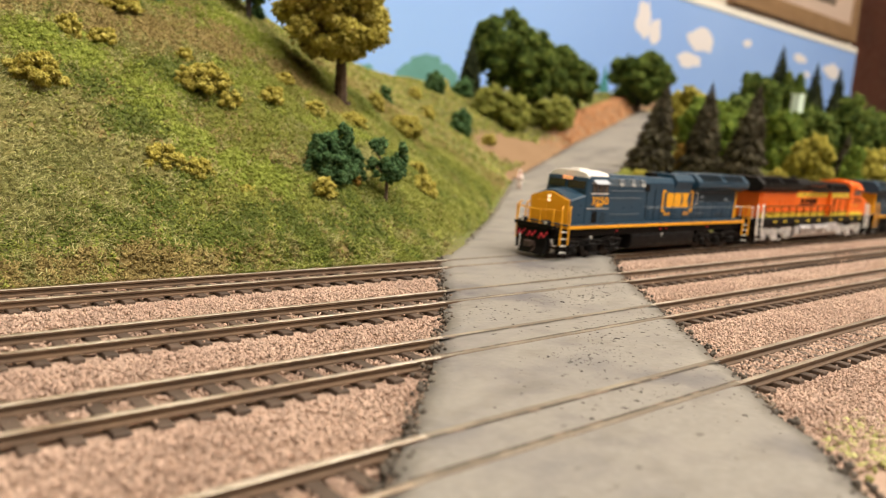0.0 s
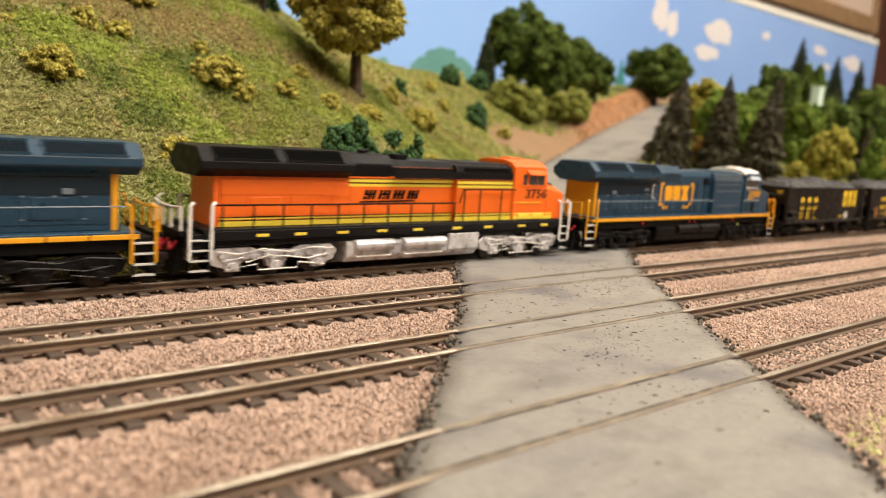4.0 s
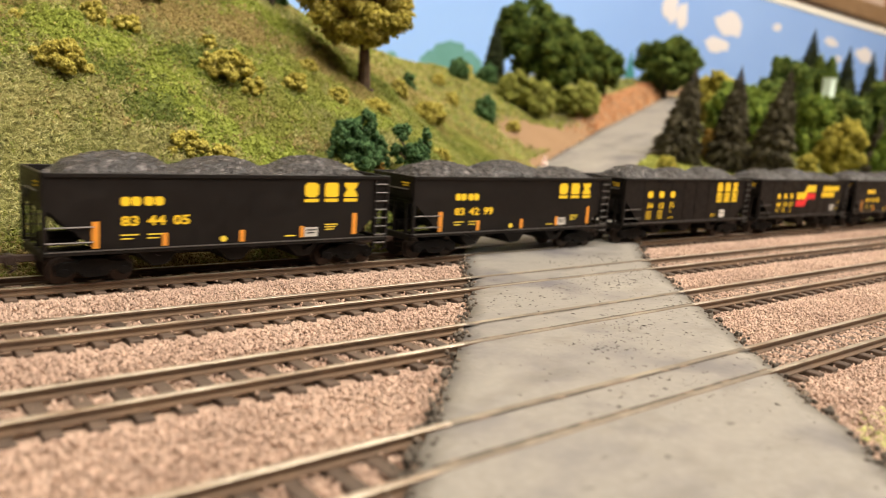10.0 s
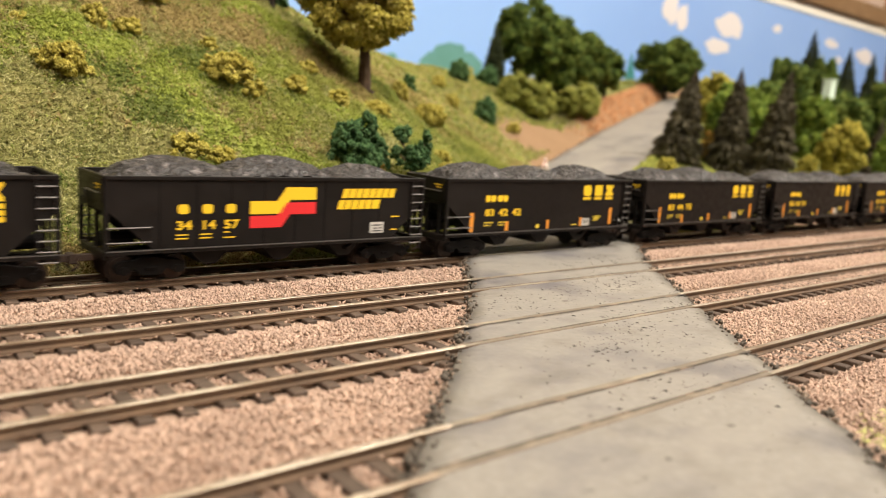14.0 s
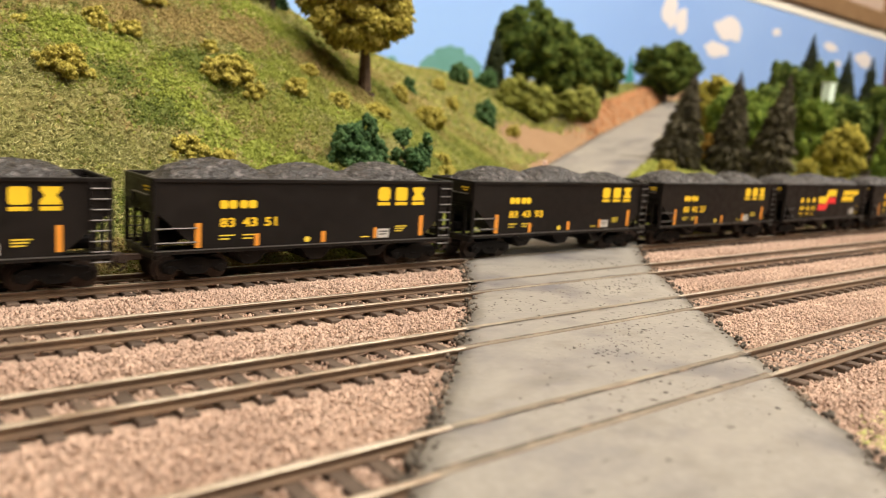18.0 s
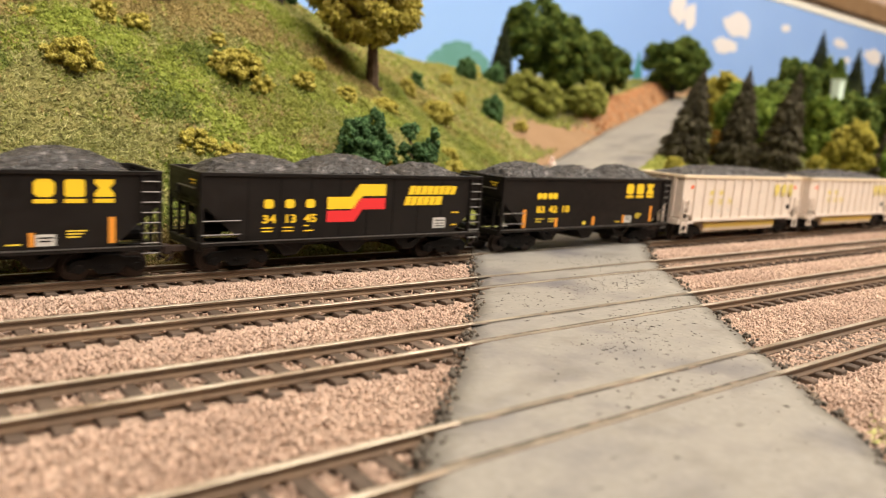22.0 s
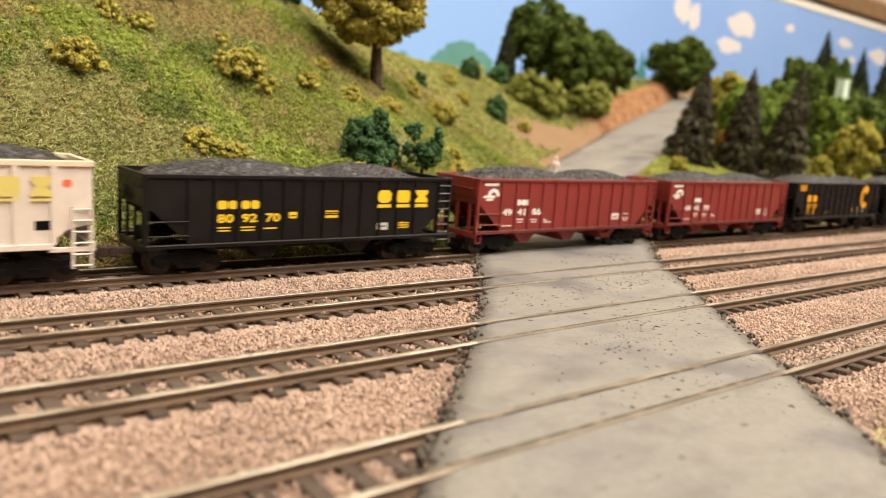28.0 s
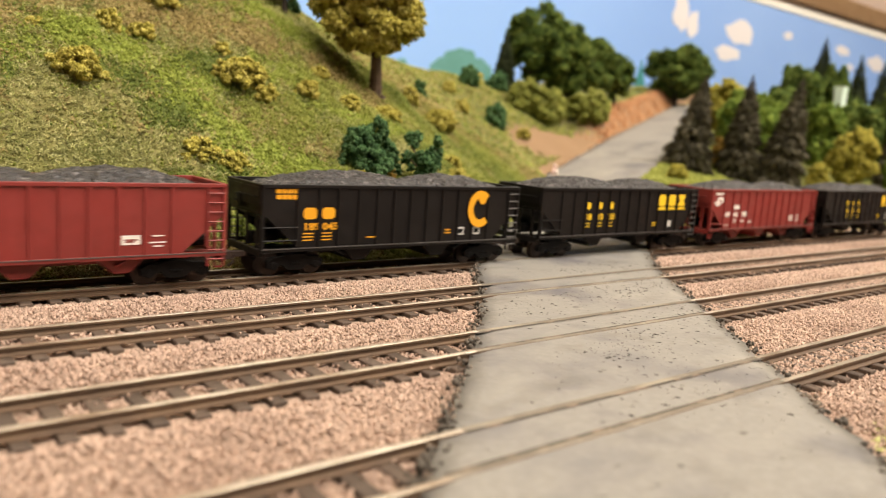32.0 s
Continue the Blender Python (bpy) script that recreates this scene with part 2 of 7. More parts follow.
def foam(name, tones, rough=0.95, bump=1.0, scale=900.0, mottle=0.9):
    """Ground foam: several tones mixed from clump to clump, with a crumbly surface."""
    m = bpy.data.materials.new(name)
    m.use_nodes = True
    N, L = m.node_tree.nodes, m.node_tree.links
    b = N["Principled BSDF"]
    b.inputs["Roughness"].default_value = rough
    b.inputs["Specular IOR Level"].default_value = 0.15
    geo = N.new("ShaderNodeNewGeometry")
    ramp = N.new("ShaderNodeValToRGB")
    ramp.color_ramp.interpolation = "LINEAR"
    els = ramp.color_ramp.elements
    while len(els) < len(tones):
        els.new(0.5)
    for k, c in enumerate(tones):
        els[k].position = k / (len(tones) - 1)
        els[k].color = (*c, 1)
    co = N.new("ShaderNodeTexCoord")
    nz = N.new("ShaderNodeTexNoise")
    nz.inputs["Scale"].default_value, nz.inputs["Detail"].default_value = scale, 2
    L.new(co.outputs["Object"], nz.inputs["Vector"])
    ad = N.new("ShaderNodeMath")
    ad.operation = "MULTIPLY_ADD"
    ad.inputs[1].default_value, ad.inputs[2].default_value = mottle, -0.5 * mottle
    L.new(nz.outputs["Fac"], ad.inputs[0])
    a2 = N.new("ShaderNodeMath")
    a2.operation = "ADD"
    L.new(ad.outputs[0], a2.inputs[0])
    L.new(geo.outputs["Random Per Island"], a2.inputs[1])
    L.new(a2.outputs[0], ramp.inputs[0])
    L.new(ramp.outputs[0], b.inputs["Base Color"])
    bp = N.new("ShaderNodeBump")
    bp.inputs["Strength"].default_value, bp.inputs["Distance"].default_value = bump, 0.0005
    L.new(nz.outputs["Fac"], bp.inputs["Height"])
    L.new(bp.outputs[0], b.inputs["Normal"])
    return m


F_OLIVE = foam("foam_olive", [(0.20, 0.17, 0.028), (0.41, 0.35, 0.062), (0.54, 0.47, 0.13)], 0.95, 0.2, 300.0, 0.6)
F_YELLOW = foam("foam_yellow", [(0.13, 0.115, 0.02), (0.31, 0.27, 0.042), (0.48, 0.42, 0.08)], 0.95, 0.3, 130.0, 0.8)
F_DARK = foam("foam_dark_green", [(0.024, 0.058, 0.022), (0.062, 0.130, 0.047), (0.14, 0.235, 0.095)], 0.95, 0.2, 300.0, 0.6)
F_GREEN = foam("foam_green", [(0.040, 0.075, 0.012), (0.12, 0.18, 0.026), (0.23, 0.29, 0.05)], 0.95, 0.3, 130.0, 0.8)
F_LEAFY = foam("foam_forest", [(0.020, 0.038, 0.010), (0.070, 0.112, 0.020), (0.18, 0.215, 0.045)], 0.95, 0.3, 130.0, 0.9)
F_LIGHT = foam("foam_light_green", [(0.12, 0.135, 0.026), (0.25, 0.265, 0.055), (0.37, 0.37, 0.09)], 0.95, 0.3, 130.0, 0.8)
F_ORANGE = foam("foam_orange", [(0.16, 0.09, 0.015), (0.27, 0.16, 0.03), (0.34, 0.21, 0.05)])
F_FIR = foam("fir_needles", [(0.030, 0.026, 0.016), (0.078, 0.068, 0.044), (0.16, 0.142, 0.095)])
F_CONIFER = foam("conifer_needles", [(0.014, 0.022, 0.011), (0.034, 0.045, 0.020), (0.07, 0.08, 0.036)])
F_TURF = foam("turf_green", [(0.165, 0.205, 0.030), (0.28, 0.33, 0.055), (0.39, 0.43, 0.095)], 0.95, 0.0, 90.0, 0.7)
F_STRAW = foam("turf_straw", [(0.20, 0.20, 0.060), (0.35, 0.34, 0.12), (0.54, 0.51, 0.24)], 0.95, 0.0, 90.0, 0.7)
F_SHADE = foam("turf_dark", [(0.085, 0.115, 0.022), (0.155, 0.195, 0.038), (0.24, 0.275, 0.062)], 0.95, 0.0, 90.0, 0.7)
F_BROWN = foam("turf_brown", [(0.22, 0.17, 0.060), (0.34, 0.26, 0.10), (0.46, 0.37, 0.15)], 0.95, 0.0, 90.0, 0.7)
F_FIELD = foam("turf_olive", [(0.165, 0.185, 0.032), (0.275, 0.295, 0.060), (0.39, 0.40, 0.105)], 0.95, 0.0, 90.0, 0.7)
M_BARK = material("bark", (0.13, 0.085, 0.055), 0.85, 0, ((0.08, 0.05, 0.035), 300, 0.4, 0.6), 0.3, 900, 0.8)
M_DARKBARK = material("dark_bark", (0.035, 0.025, 0.018), 0.85, 0, None, 0.3, 900, 0.5)
M_PALEGOLD = material("faded_yellow", (0.68, 0.56, 0.16), 0.5)
M_DIRT = foam("red_clay", [(0.30, 0.135, 0.06), (0.46, 0.225, 0.105), (0.58, 0.32, 0.17)], 0.95, 0.3, 130.0, 0.7)
T_GREEN = material("turf_skin_green", (0.215, 0.265, 0.038), 0.95, 0, ((0.27, 0.31, 0.055), 70, 0.42, 0.62), 0.30, 1300)
T_STRAW = material("turf_skin_straw", (0.21, 0.20, 0.060), 0.95, 0, ((0.28, 0.25, 0.085), 70, 0.42, 0.62), 0.30, 1300)
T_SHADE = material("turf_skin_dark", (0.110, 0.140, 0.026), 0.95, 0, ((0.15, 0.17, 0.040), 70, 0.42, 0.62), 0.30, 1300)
T_BROWN = material("turf_skin_brown", (0.25, 0.19, 0.072), 0.95, 0, ((0.31, 0.23, 0.088), 70, 0.42, 0.62), 0.30, 1300)
T_FIELD = material("turf_skin_olive", (0.19, 0.205, 0.038), 0.95, 0, ((0.24, 0.245, 0.055), 70, 0.42, 0.62), 0.30, 1300)

# ---------------------------------------------------------------- helpers for meshes, in millimetres
MM = 0.001


def box(bm, x0, x1, y0, y1, z0, z1):
    v = [bm.verts.new((x, y, z)) for z in (z0, z1) for y in (y0, y1) for x in (x0, x1)]
    for f in ((0, 2, 3, 1), (4, 5, 7, 6), (0, 1, 5, 4), (1, 3, 7, 5), (3, 2, 6, 7), (2, 0, 4, 6)):
        bm.faces.new([v[i] for i in f])
    return v


def mesh_of(name, bm, mats, smooth=False):
    me = bpy.data.meshes.new(name)
    bmesh.ops.recalc_face_normals(bm, faces=bm.faces[:])
    bmesh.ops.scale(bm, vec=(MM, MM, MM), verts=bm.verts[:])
    bm.to_mesh(me)
    bm.free()
    for m in mats if isinstance(mats, (list, tuple)) else [mats]:
        me.materials.append(m)
    if smooth:
        for p in me.polygons:
            p.use_smooth = True
    return me


def part(name, bm, material_, parent=None, label="", smooth=False):
    ob = new(name, mesh_of(name, bm, material_, smooth))
    if parent:
        ob.parent = parent
    if label:
        ob["label"] = label
    return ob


def part_box(name, dims, material_, parent=None, label="", bevel=0.0):
    bm = bmesh.new()
    box(bm, *dims)
    if bevel:
        bmesh.ops.bevel(bm, geom=bm.edges[:], offset=bevel, segments=1, affect="EDGES")
    return part(name, bm, material_, parent, label)


def grid_mesh(name, verts, faces, mats, smooth=True):
    me = bpy.data.meshes.new(name)
    me.from_pydata([tuple(c * MM for c in v) for v in verts], [], faces)
    for m in mats if isinstance(mats, (list, tuple)) else [mats]:
        me.materials.append(m)
    if smooth:
        me.polygons.foreach_set("use_smooth", [True] * len(me.polygons))
    return me


def prism(bm, outline, y0, y1):
    """A side outline (x, z) carried from y0 to y1."""
    a = [bm.verts.new((x, y0, z)) for x, z in outline]
    b = [bm.verts.new((x, y1, z)) for x, z in outline]
    n = len(outline)
    bm.faces.new(a)
    bm.faces.new(b[::-1])
    for i in range(n):
        bm.faces.new((a[i], a[(i + 1) % n], b[(i + 1) % n], b[i]))


def profile(bm, outline, x0, x1):
    """An end outline (y, z) carried from x0 to x1."""
    a = [bm.verts.new((x0, y, z)) for y, z in outline]
    b = [bm.verts.new((x1, y, z)) for y, z in outline]
    n = len(outline)
    bm.faces.new(a)
    bm.faces.new(b[::-1])
    for i in range(n):
        bm.faces.new((a[i], a[(i + 1) % n], b[(i + 1) % n], b[i]))


def tube(bm, pts, r, n=6):
    rings = []
    for i, p in enumerate(pts):
        p = Vector(p)
        d = (Vector(pts[min(i + 1, len(pts) - 1)]) - Vector(pts[max(i - 1, 0)])).normalized()
        u = d.orthogonal().normalized()
        v = d.cross(u)
        rings.append([bm.verts.new(p + r * (u * math.cos(2 * math.pi * k / n) + v * math.sin(2 * math.pi * k / n))) for k in range(n)])
    for a, b in zip(rings, rings[1:]):
        # the nearest corner of the next ring, so that the tube doesn't twist
        s = min(range(n), key=lambda k: (a[0].co - b[k].co).length)
        for k in range(n):
            bm.faces.new((a[k], a[(k + 1) % n], b[(k + 1 + s) % n], b[(k + s) % n]))
    bm.faces.new(rings[0][::-1])
    bm.faces.new(rings[-1])


def disc(bm, c, r, y0, y1, n=16):
    prism(bm, [(c[0] + r * math.cos(2 * math.pi * k / n), c[1] + r * math.sin(2 * math.pi * k / n)) for k in range(n)], y0, y1)


def soft(bm, width=0.18, limit=0.5):
    bmesh.ops.recalc_face_normals(bm, faces=bm.faces[:])
    es = [e for e in bm.edges if len(e.link_faces) == 2 and e.calc_face_angle(0) > limit]
    bmesh.ops.bevel(bm, geom=es, offset=width, segments=1, affect="EDGES", clamp_overlap=True)


# ---------------------------------------------------------------- the lie of the land, in millimetres
TRACK_Y = (171.6, 135.8, 102.4, 66.1)
GAUGE, RAIL_H = 9.0, 1.6
ROAD_LINE = [(45, 14, 0), (88, 57, 0), (183, 162, 0), (272, 238, 1), (361, 311, 14), (463, 350, 39), (610, 429, 58), (741, 489, 82), (850, 540, 90)]
BED = -2.55


def lerp(x, pts):
    if x <= pts[0][0]:
        return pts[0][1]
    for (a, p), (b, q) in zip(pts, pts[1:]):
        if x <= b:
            return p + (q - p) * (x - a) / (b - a)
    return pts[-1][1]


def road_at(x, y):
    """Distance from the road's middle line, its height there, and the side (+1: to the hill)."""
    best = None
    for (ax, ay, az), (bx, by, bz) in zip(ROAD_LINE, ROAD_LINE[1:]):
        dx, dy = bx - ax, by - ay
        ll = dx * dx + dy * dy
        k = max(0.0, min(1.0, ((x - ax) * dx + (y - ay) * dy) / ll))
        d = math.hypot(x - ax - k * dx, y - ay - k * dy)
        if best is None or d < best[0]:
            best = (d, az + (bz - az) * k, 1 if dx * (y - ay) - dy * (x - ax) > 0 else -1)
    return best


CAP = [(-400, 200), (0, 165), (110, 124), (163, 93), (210, 83), (270, 80), (330, 77), (380, 75), (450, 74), (560, 80), (700, 96)]


def soft_min(a, b, k):
    h = max(0.0, min(1.0, 0.5 + 0.5 * (b - a) / k))
    return b + (a - b) * h - k * h * (1 - h)


def land(x, y):
    """Height of the scenery behind the tracks."""
    d, zr, side = road_at(x, y)
    e2 = d - 27
    if e2 < 0:
        return zr - (0.6 if y < 205 else 2.4) if y > 150 else BED
    if y < 186:
        return BED
    if side > 0:
        e = soft_min(y - 186, e2, 25)
        e = max(e, 0)
        z = 0.80 * e + zr * math.exp(-e2 / 60)
        z = soft_min(z, lerp(x, CAP), 22)
        if x > 400:
            z = max(z, zr + min(1.3 * e2, 15) * min(1, (x - 400) / 60))
        z += 2.5 * noise.noise((x / 38, y / 38, 3)) * min(1, e / 25) + 1.0 * noise.noise((x / 13, y / 13, 7)) * min(1, e / 12)
        return z
    z = min(0.13 * (y - 186), 38)
    z = zr * math.exp(-e2 / 40) + z * (1 - math.exp(-e2 / 40))
    return max(z, BED) + 1.5 * noise.noise((x / 30, y / 30, 5)) * min(1, e2 / 20)

# ---------------------------------------------------------------- layout board, ground, road
BX0, BX1, BY0, BY1 = -300, 1900, -160, 698


def make_ground():
    xs = [BX0 + 60 * i for i in range(5)] + [i * 7 for i in range(0, 117)] + [820 + 40 * i for i in range(28)]
    ys = [BY0, -60, 0, 30] + [40 + 6 * i for i in range(110)]
    verts = [(x, y, land(x, y)) for y in ys for x in xs]
    n = len(xs)
    faces = [(j * n + i, j * n + i + 1, (j + 1) * n + i + 1, (j + 1) * n + i) for j in range(len(ys) - 1) for i in range(n - 1)]
    me = grid_mesh("ground", verts, faces, M_TURF)
    at = me.color_attributes.new("earth", "FLOAT_COLOR", "POINT")
    for i, (x, y, z) in enumerate(verts):
        e = earth(x, y, z)
        at.data[i].color = (e[0], e[1], e[2], 1)
    return tagged(new("ground", me), "hilly model railway scenery with green turf and pink ballast bed", "ground", kind="structure")


def earth(x, y, z):
    """How much bare earth, ballast bed and yellow grass there is at a place."""
    d, zr, side = road_at(x, y)
    bed = 1.0 if y < 184 + 3 * noise.noise((x / 6, y / 6, 1)) else 0.0
    bare = 0.0
    if side > 0 and d > 24 and y > 300:
        bare = max(0, 1.5 - (d - 27) / 24) if x > 440 else max(0, 1.2 - (d - 27) / 9) if 340 < x < 405 else 0
    bare = max(bare, 1.35 - 0.8 * math.hypot((x - 392) / 50, (y - 367) / 19)) if side > 0 else bare
    if 90 < x < 260 and z > 88:
        bare = max(bare, 0.5 + 0.8 * noise.noise((x / 40, y / 40, 11)))
    return min(1, max(0, bare)), bed, 0.5 + 0.5 * noise.noise((x / 45, y / 45, 21))


def turf_material():
    m = material("turf", (0.14, 0.155, 0.038), 0.95, 0, ((0.18, 0.155, 0.055), 22, 0.42, 0.62), 0.25, 700, 0.6)
    nt = m.node_tree
    N, L = nt.nodes, nt.links
    b = N["Principled BSDF"]
    prev = b.inputs["Base Color"].links[0].from_socket
    at = N.new("ShaderNodeVertexColor")
    at.layer_name = "earth"
    sp = N.new("ShaderNodeSeparateColor")
    L.new(at.outputs[0], sp.inputs[0])
    nz = N.new("ShaderNodeTexNoise")
    nz.inputs["Scale"].default_value, nz.inputs["Detail"].default_value = 120, 6
    co = N.new("ShaderNodeTexCoord")
    L.new(co.outputs["Object"], nz.inputs["Vector"])
    for k, colour in ((0, (0.26, 0.16, 0.085)), (1, (0.40, 0.28, 0.21))):
        mx = N.new("ShaderNodeMix")
        mx.data_type = "RGBA"
        ad = N.new("ShaderNodeMath")
        ad.operation = "ADD"
        L.new(sp.outputs[k], ad.inputs[0])
        L.new(nz.outputs["Fac"], ad.inputs[1])
        mr = N.new("ShaderNodeMapRange")
        mr.inputs[1].default_value, mr.inputs[2].default_value = 0.85, 1.1
        L.new(ad.outputs[0], mr.inputs[0])
        L.new(mr.outputs[0], mx.inputs[0])
        L.new(prev, mx.inputs[6])
        mx.inputs[7].default_value = (*colour, 1)
        prev = mx.outputs[2]
    L.new(prev, b.inputs["Base Color"])
    return m


M_TURF = turf_material()
make_ground()


def road_edges(k):
    """Left and right border of the road at a place k along it, wavering a little."""
    n = len(ROAD_LINE) - 1
    i = min(int(k), n - 1)
    f = k - i
    a, b = ROAD_LINE[i], ROAD_LINE[i + 1]
    x, y, z = (a[j] + (b[j] - a[j]) * f for j in range(3))
    p, q = ROAD_LINE[max(0, i - (f < 0.5))], ROAD_LINE[min(n, i + 1 + (f >= 0.5))]
    tx, ty = q[0] - p[0], q[1] - p[1]
    ll = math.hypot(tx, ty)
    nx, ny = -ty / ll, tx / ll
    return x, y, z, nx, ny


ROAD_RIGHT = [(3.9, 26.5), (4.3, 32), (4.8, 41), (5.2, 37), (5.8, 27)]
ROAD_LEFT = [(-0.7, 31), (0.75, 31), (1.05, 30), (1.22, 28.5), (1.4, 27.3), (1.55, 27.3), (1.8, 30), (2.0, 30.5), (2.3, 28), (3.0, 26.5)]


def make_road():
    verts, faces = [], []
    ks = [-0.7 + 0.0125 * i for i in range(int(7.6 / 0.0125))]
    across = 14
    for k in ks:
        if k < 0:
            a, b = ROAD_LINE[0], ROAD_LINE[1]
            x, y, z = (a[j] + (b[j] - a[j]) * k for j in range(3))
            _, _, _, nx, ny = road_edges(0.0)
        else:
            x, y, z, nx, ny = road_edges(min(k, 6.999))
        wl = lerp(k, ROAD_LEFT) + 1.3 * noise.noise((k * 14, 1, 0)) + 0.6 * noise.noise((k * 45, 3, 0))
        wr = lerp(k, ROAD_RIGHT) + 1.3 * noise.noise((k * 14, 9, 0)) + 0.6 * noise.noise((k * 45, 13, 0))
        for j in range(across + 1):
            s = -wr + (wl + wr) * j / across
            px, py = x + nx * s, y + ny * s
            drop = 0.0 if 0 < j < across else 0.5
            verts.append((px, py, z - 0.16 - drop + 0.05 * noise.noise((px / 9, py / 9, 2))))
        for j in (across, 0):
            px, py, _ = verts[-1 - (across - j) - (0 if j == across else 1)]
            verts.append((px, py, z - 6))
    w = across + 3
    for i in range(len(ks) - 1):
        for j in range(across):
            a = i * w + j
            faces.append((a, a + 1, a + w + 1, a + w))
        for j, s in ((across, across + 1), (0, across + 2)):
            a, b = i * w + j, i * w + s
            faces.append((a, b, b + w, a + w))
    return tagged(new("road", grid_mesh("road", verts, faces, M_ROAD)), "grey weathered plaster road crossing four tracks", "road", kind="structure")


make_road()


def make_flangeways():
    """Dark grooves beside the rails where the road crosses them."""
    for ty in TRACK_Y:
        for s in (-1, 1):
            y = ty + s * (GAUGE / 2 + 0.5)
            xs = [x for x in range(20, 300) if road_at(x, y)[0] < (29 if road_at(x, y)[2] > 0 else 26)]
            x0, x1 = min(xs), max(xs)
            bm = bmesh.new()
            n = 40
            row = []
            for i in range(n + 1):
                x = x0 + (x1 - x0) * i / n
                w = 0.42 + 0.18 * noise.noise((x / 6, y, 4))
                c = y - s * (0.85 + 0.12 * noise.noise((x / 9, y, 8)))
                row.append([bm.verts.new((x, c + e * w, -0.085)) for e in (-1, 1)])
            for a, b in zip(row, row[1:]):
                bm.faces.new((a[0], b[0], b[1], a[1]))
            o = part("flangeway", bm, M_FOAM_EDGE)
            tagged(o, "dark groove beside a rail in the road", "groove", "flangeways", "structure")


make_flangeways()


# ---------------------------------------------------------------- tracks
def make_tracks():
    x0, x1 = -250, 1500
    # one tie, shared
    bm = bmesh.new()
    box(bm, -1.15, 1.15, -8.2, 8.2, -3.1, -RAIL_H)
    bmesh.ops.bevel(bm, geom=[e for e in bm.edges if e.verts[0].co.z > -2.2 and e.verts[1].co.z > -2.2], offset=0.15, segments=1, affect="EDGES")
    tie = mesh_of("tie", bm, M_TIE)
    bm = bmesh.new()
    box(bm, -0.55, 0.55, -1.25, -0.55, -RAIL_H, -RAIL_H + 0.45)
    box(bm, -0.55, 0.55, 0.55, 1.25, -RAIL_H, -RAIL_H + 0.45)
    clip = mesh_of("tie_clip", bm, M_TIE)
    prof = [(-0.95, -RAIL_H), (0.95, -RAIL_H), (0.95, -1.35), (0.22, -1.15), (0.22, -0.62), (0.52, -0.45), (0.52, -0.08), (0.42, 0.0), (-0.42, 0.0), (-0.52, -0.08), (-0.52, -0.45), (-0.22, -0.62), (-0.22, -1.15), (-0.95, -1.35)]
    for n, ty in enumerate(TRACK_Y):
        track = tagged(new("track"), "brown-sided nickel silver rails on dark ties in ballast", "track", "parallel tracks", "structure")
        track.location = (0, ty * MM, 0)
        for s in (-1, 1):
            inside = [x for x in range(20, 300) if road_at(x, ty + s * 5)[0] < (28.5 if road_at(x, ty + s * 5)[2] > 0 else 25)]
            r0, r1 = min(inside), max(inside)
            for xa, xb, top in ((x0, r0, M_RAIL_TOP), (r0, r1, M_RAIL_DUSTY), (r1, x1, M_RAIL_TOP)):
                bm = bmesh.new()
                ends = [[bm.verts.new((x, s * (GAUGE / 2 + 0.5) + a, b)) for a, b in prof] for x in (xa, xb)]
                m = len(prof)
                for i in range(m):
                    f = bm.faces.new((ends[0][i], ends[0][(i + 1) % m], ends[1][(i + 1) % m], ends[1][i]))
                    f.material_index = 1 if i in (6, 7, 8) else 0
                bm.faces.new(ends[0])
                bm.faces.new(ends[1][::-1])
                part("rail", bm, [M_RAIL_SIDE, top], track, "dusty rail set in the road" if top is M_RAIL_DUSTY else "")
        far_v, far_f = [], []
        x = -60 + (n * 1.7)
        rnd = random.Random(n)
        while x < 900:
            mid = x + rnd.uniform(-0.25, 0.25)
            dd, _, _ = road_at(mid, ty)
            if dd > 22 or ty > 300:
                lo, hi = (0, (330, 260, 220, 180)[n])
                if lo < mid < hi:
                    o = new("tie", tie)
                    o.parent = track
                    o.location = (mid * MM, 0, 0)
                    o.rotation_euler = (0, 0, radians(rnd.uniform(-1.2, 1.2)))
                else:
                    b0 = len(far_v)
                    far_v += [(mid + dx, dy, dz) for dz in (-3.1, -RAIL_H) for dy in (-8.2, 8.2) for dx in (-1.15, 1.15)]
                    far_f += [tuple(b0 + i for i in f) for f in ((4, 5, 7, 6), (0, 1, 5, 4), (1, 3, 7, 5), (3, 2, 6, 7), (2, 0, 4, 6))]
            x += 5.5
        ob = new("ties", grid_mesh("ties", far_v, far_f, M_TIE, False))
        ob.parent = track
        tagged(ob, kind="stuff")


make_tracks()


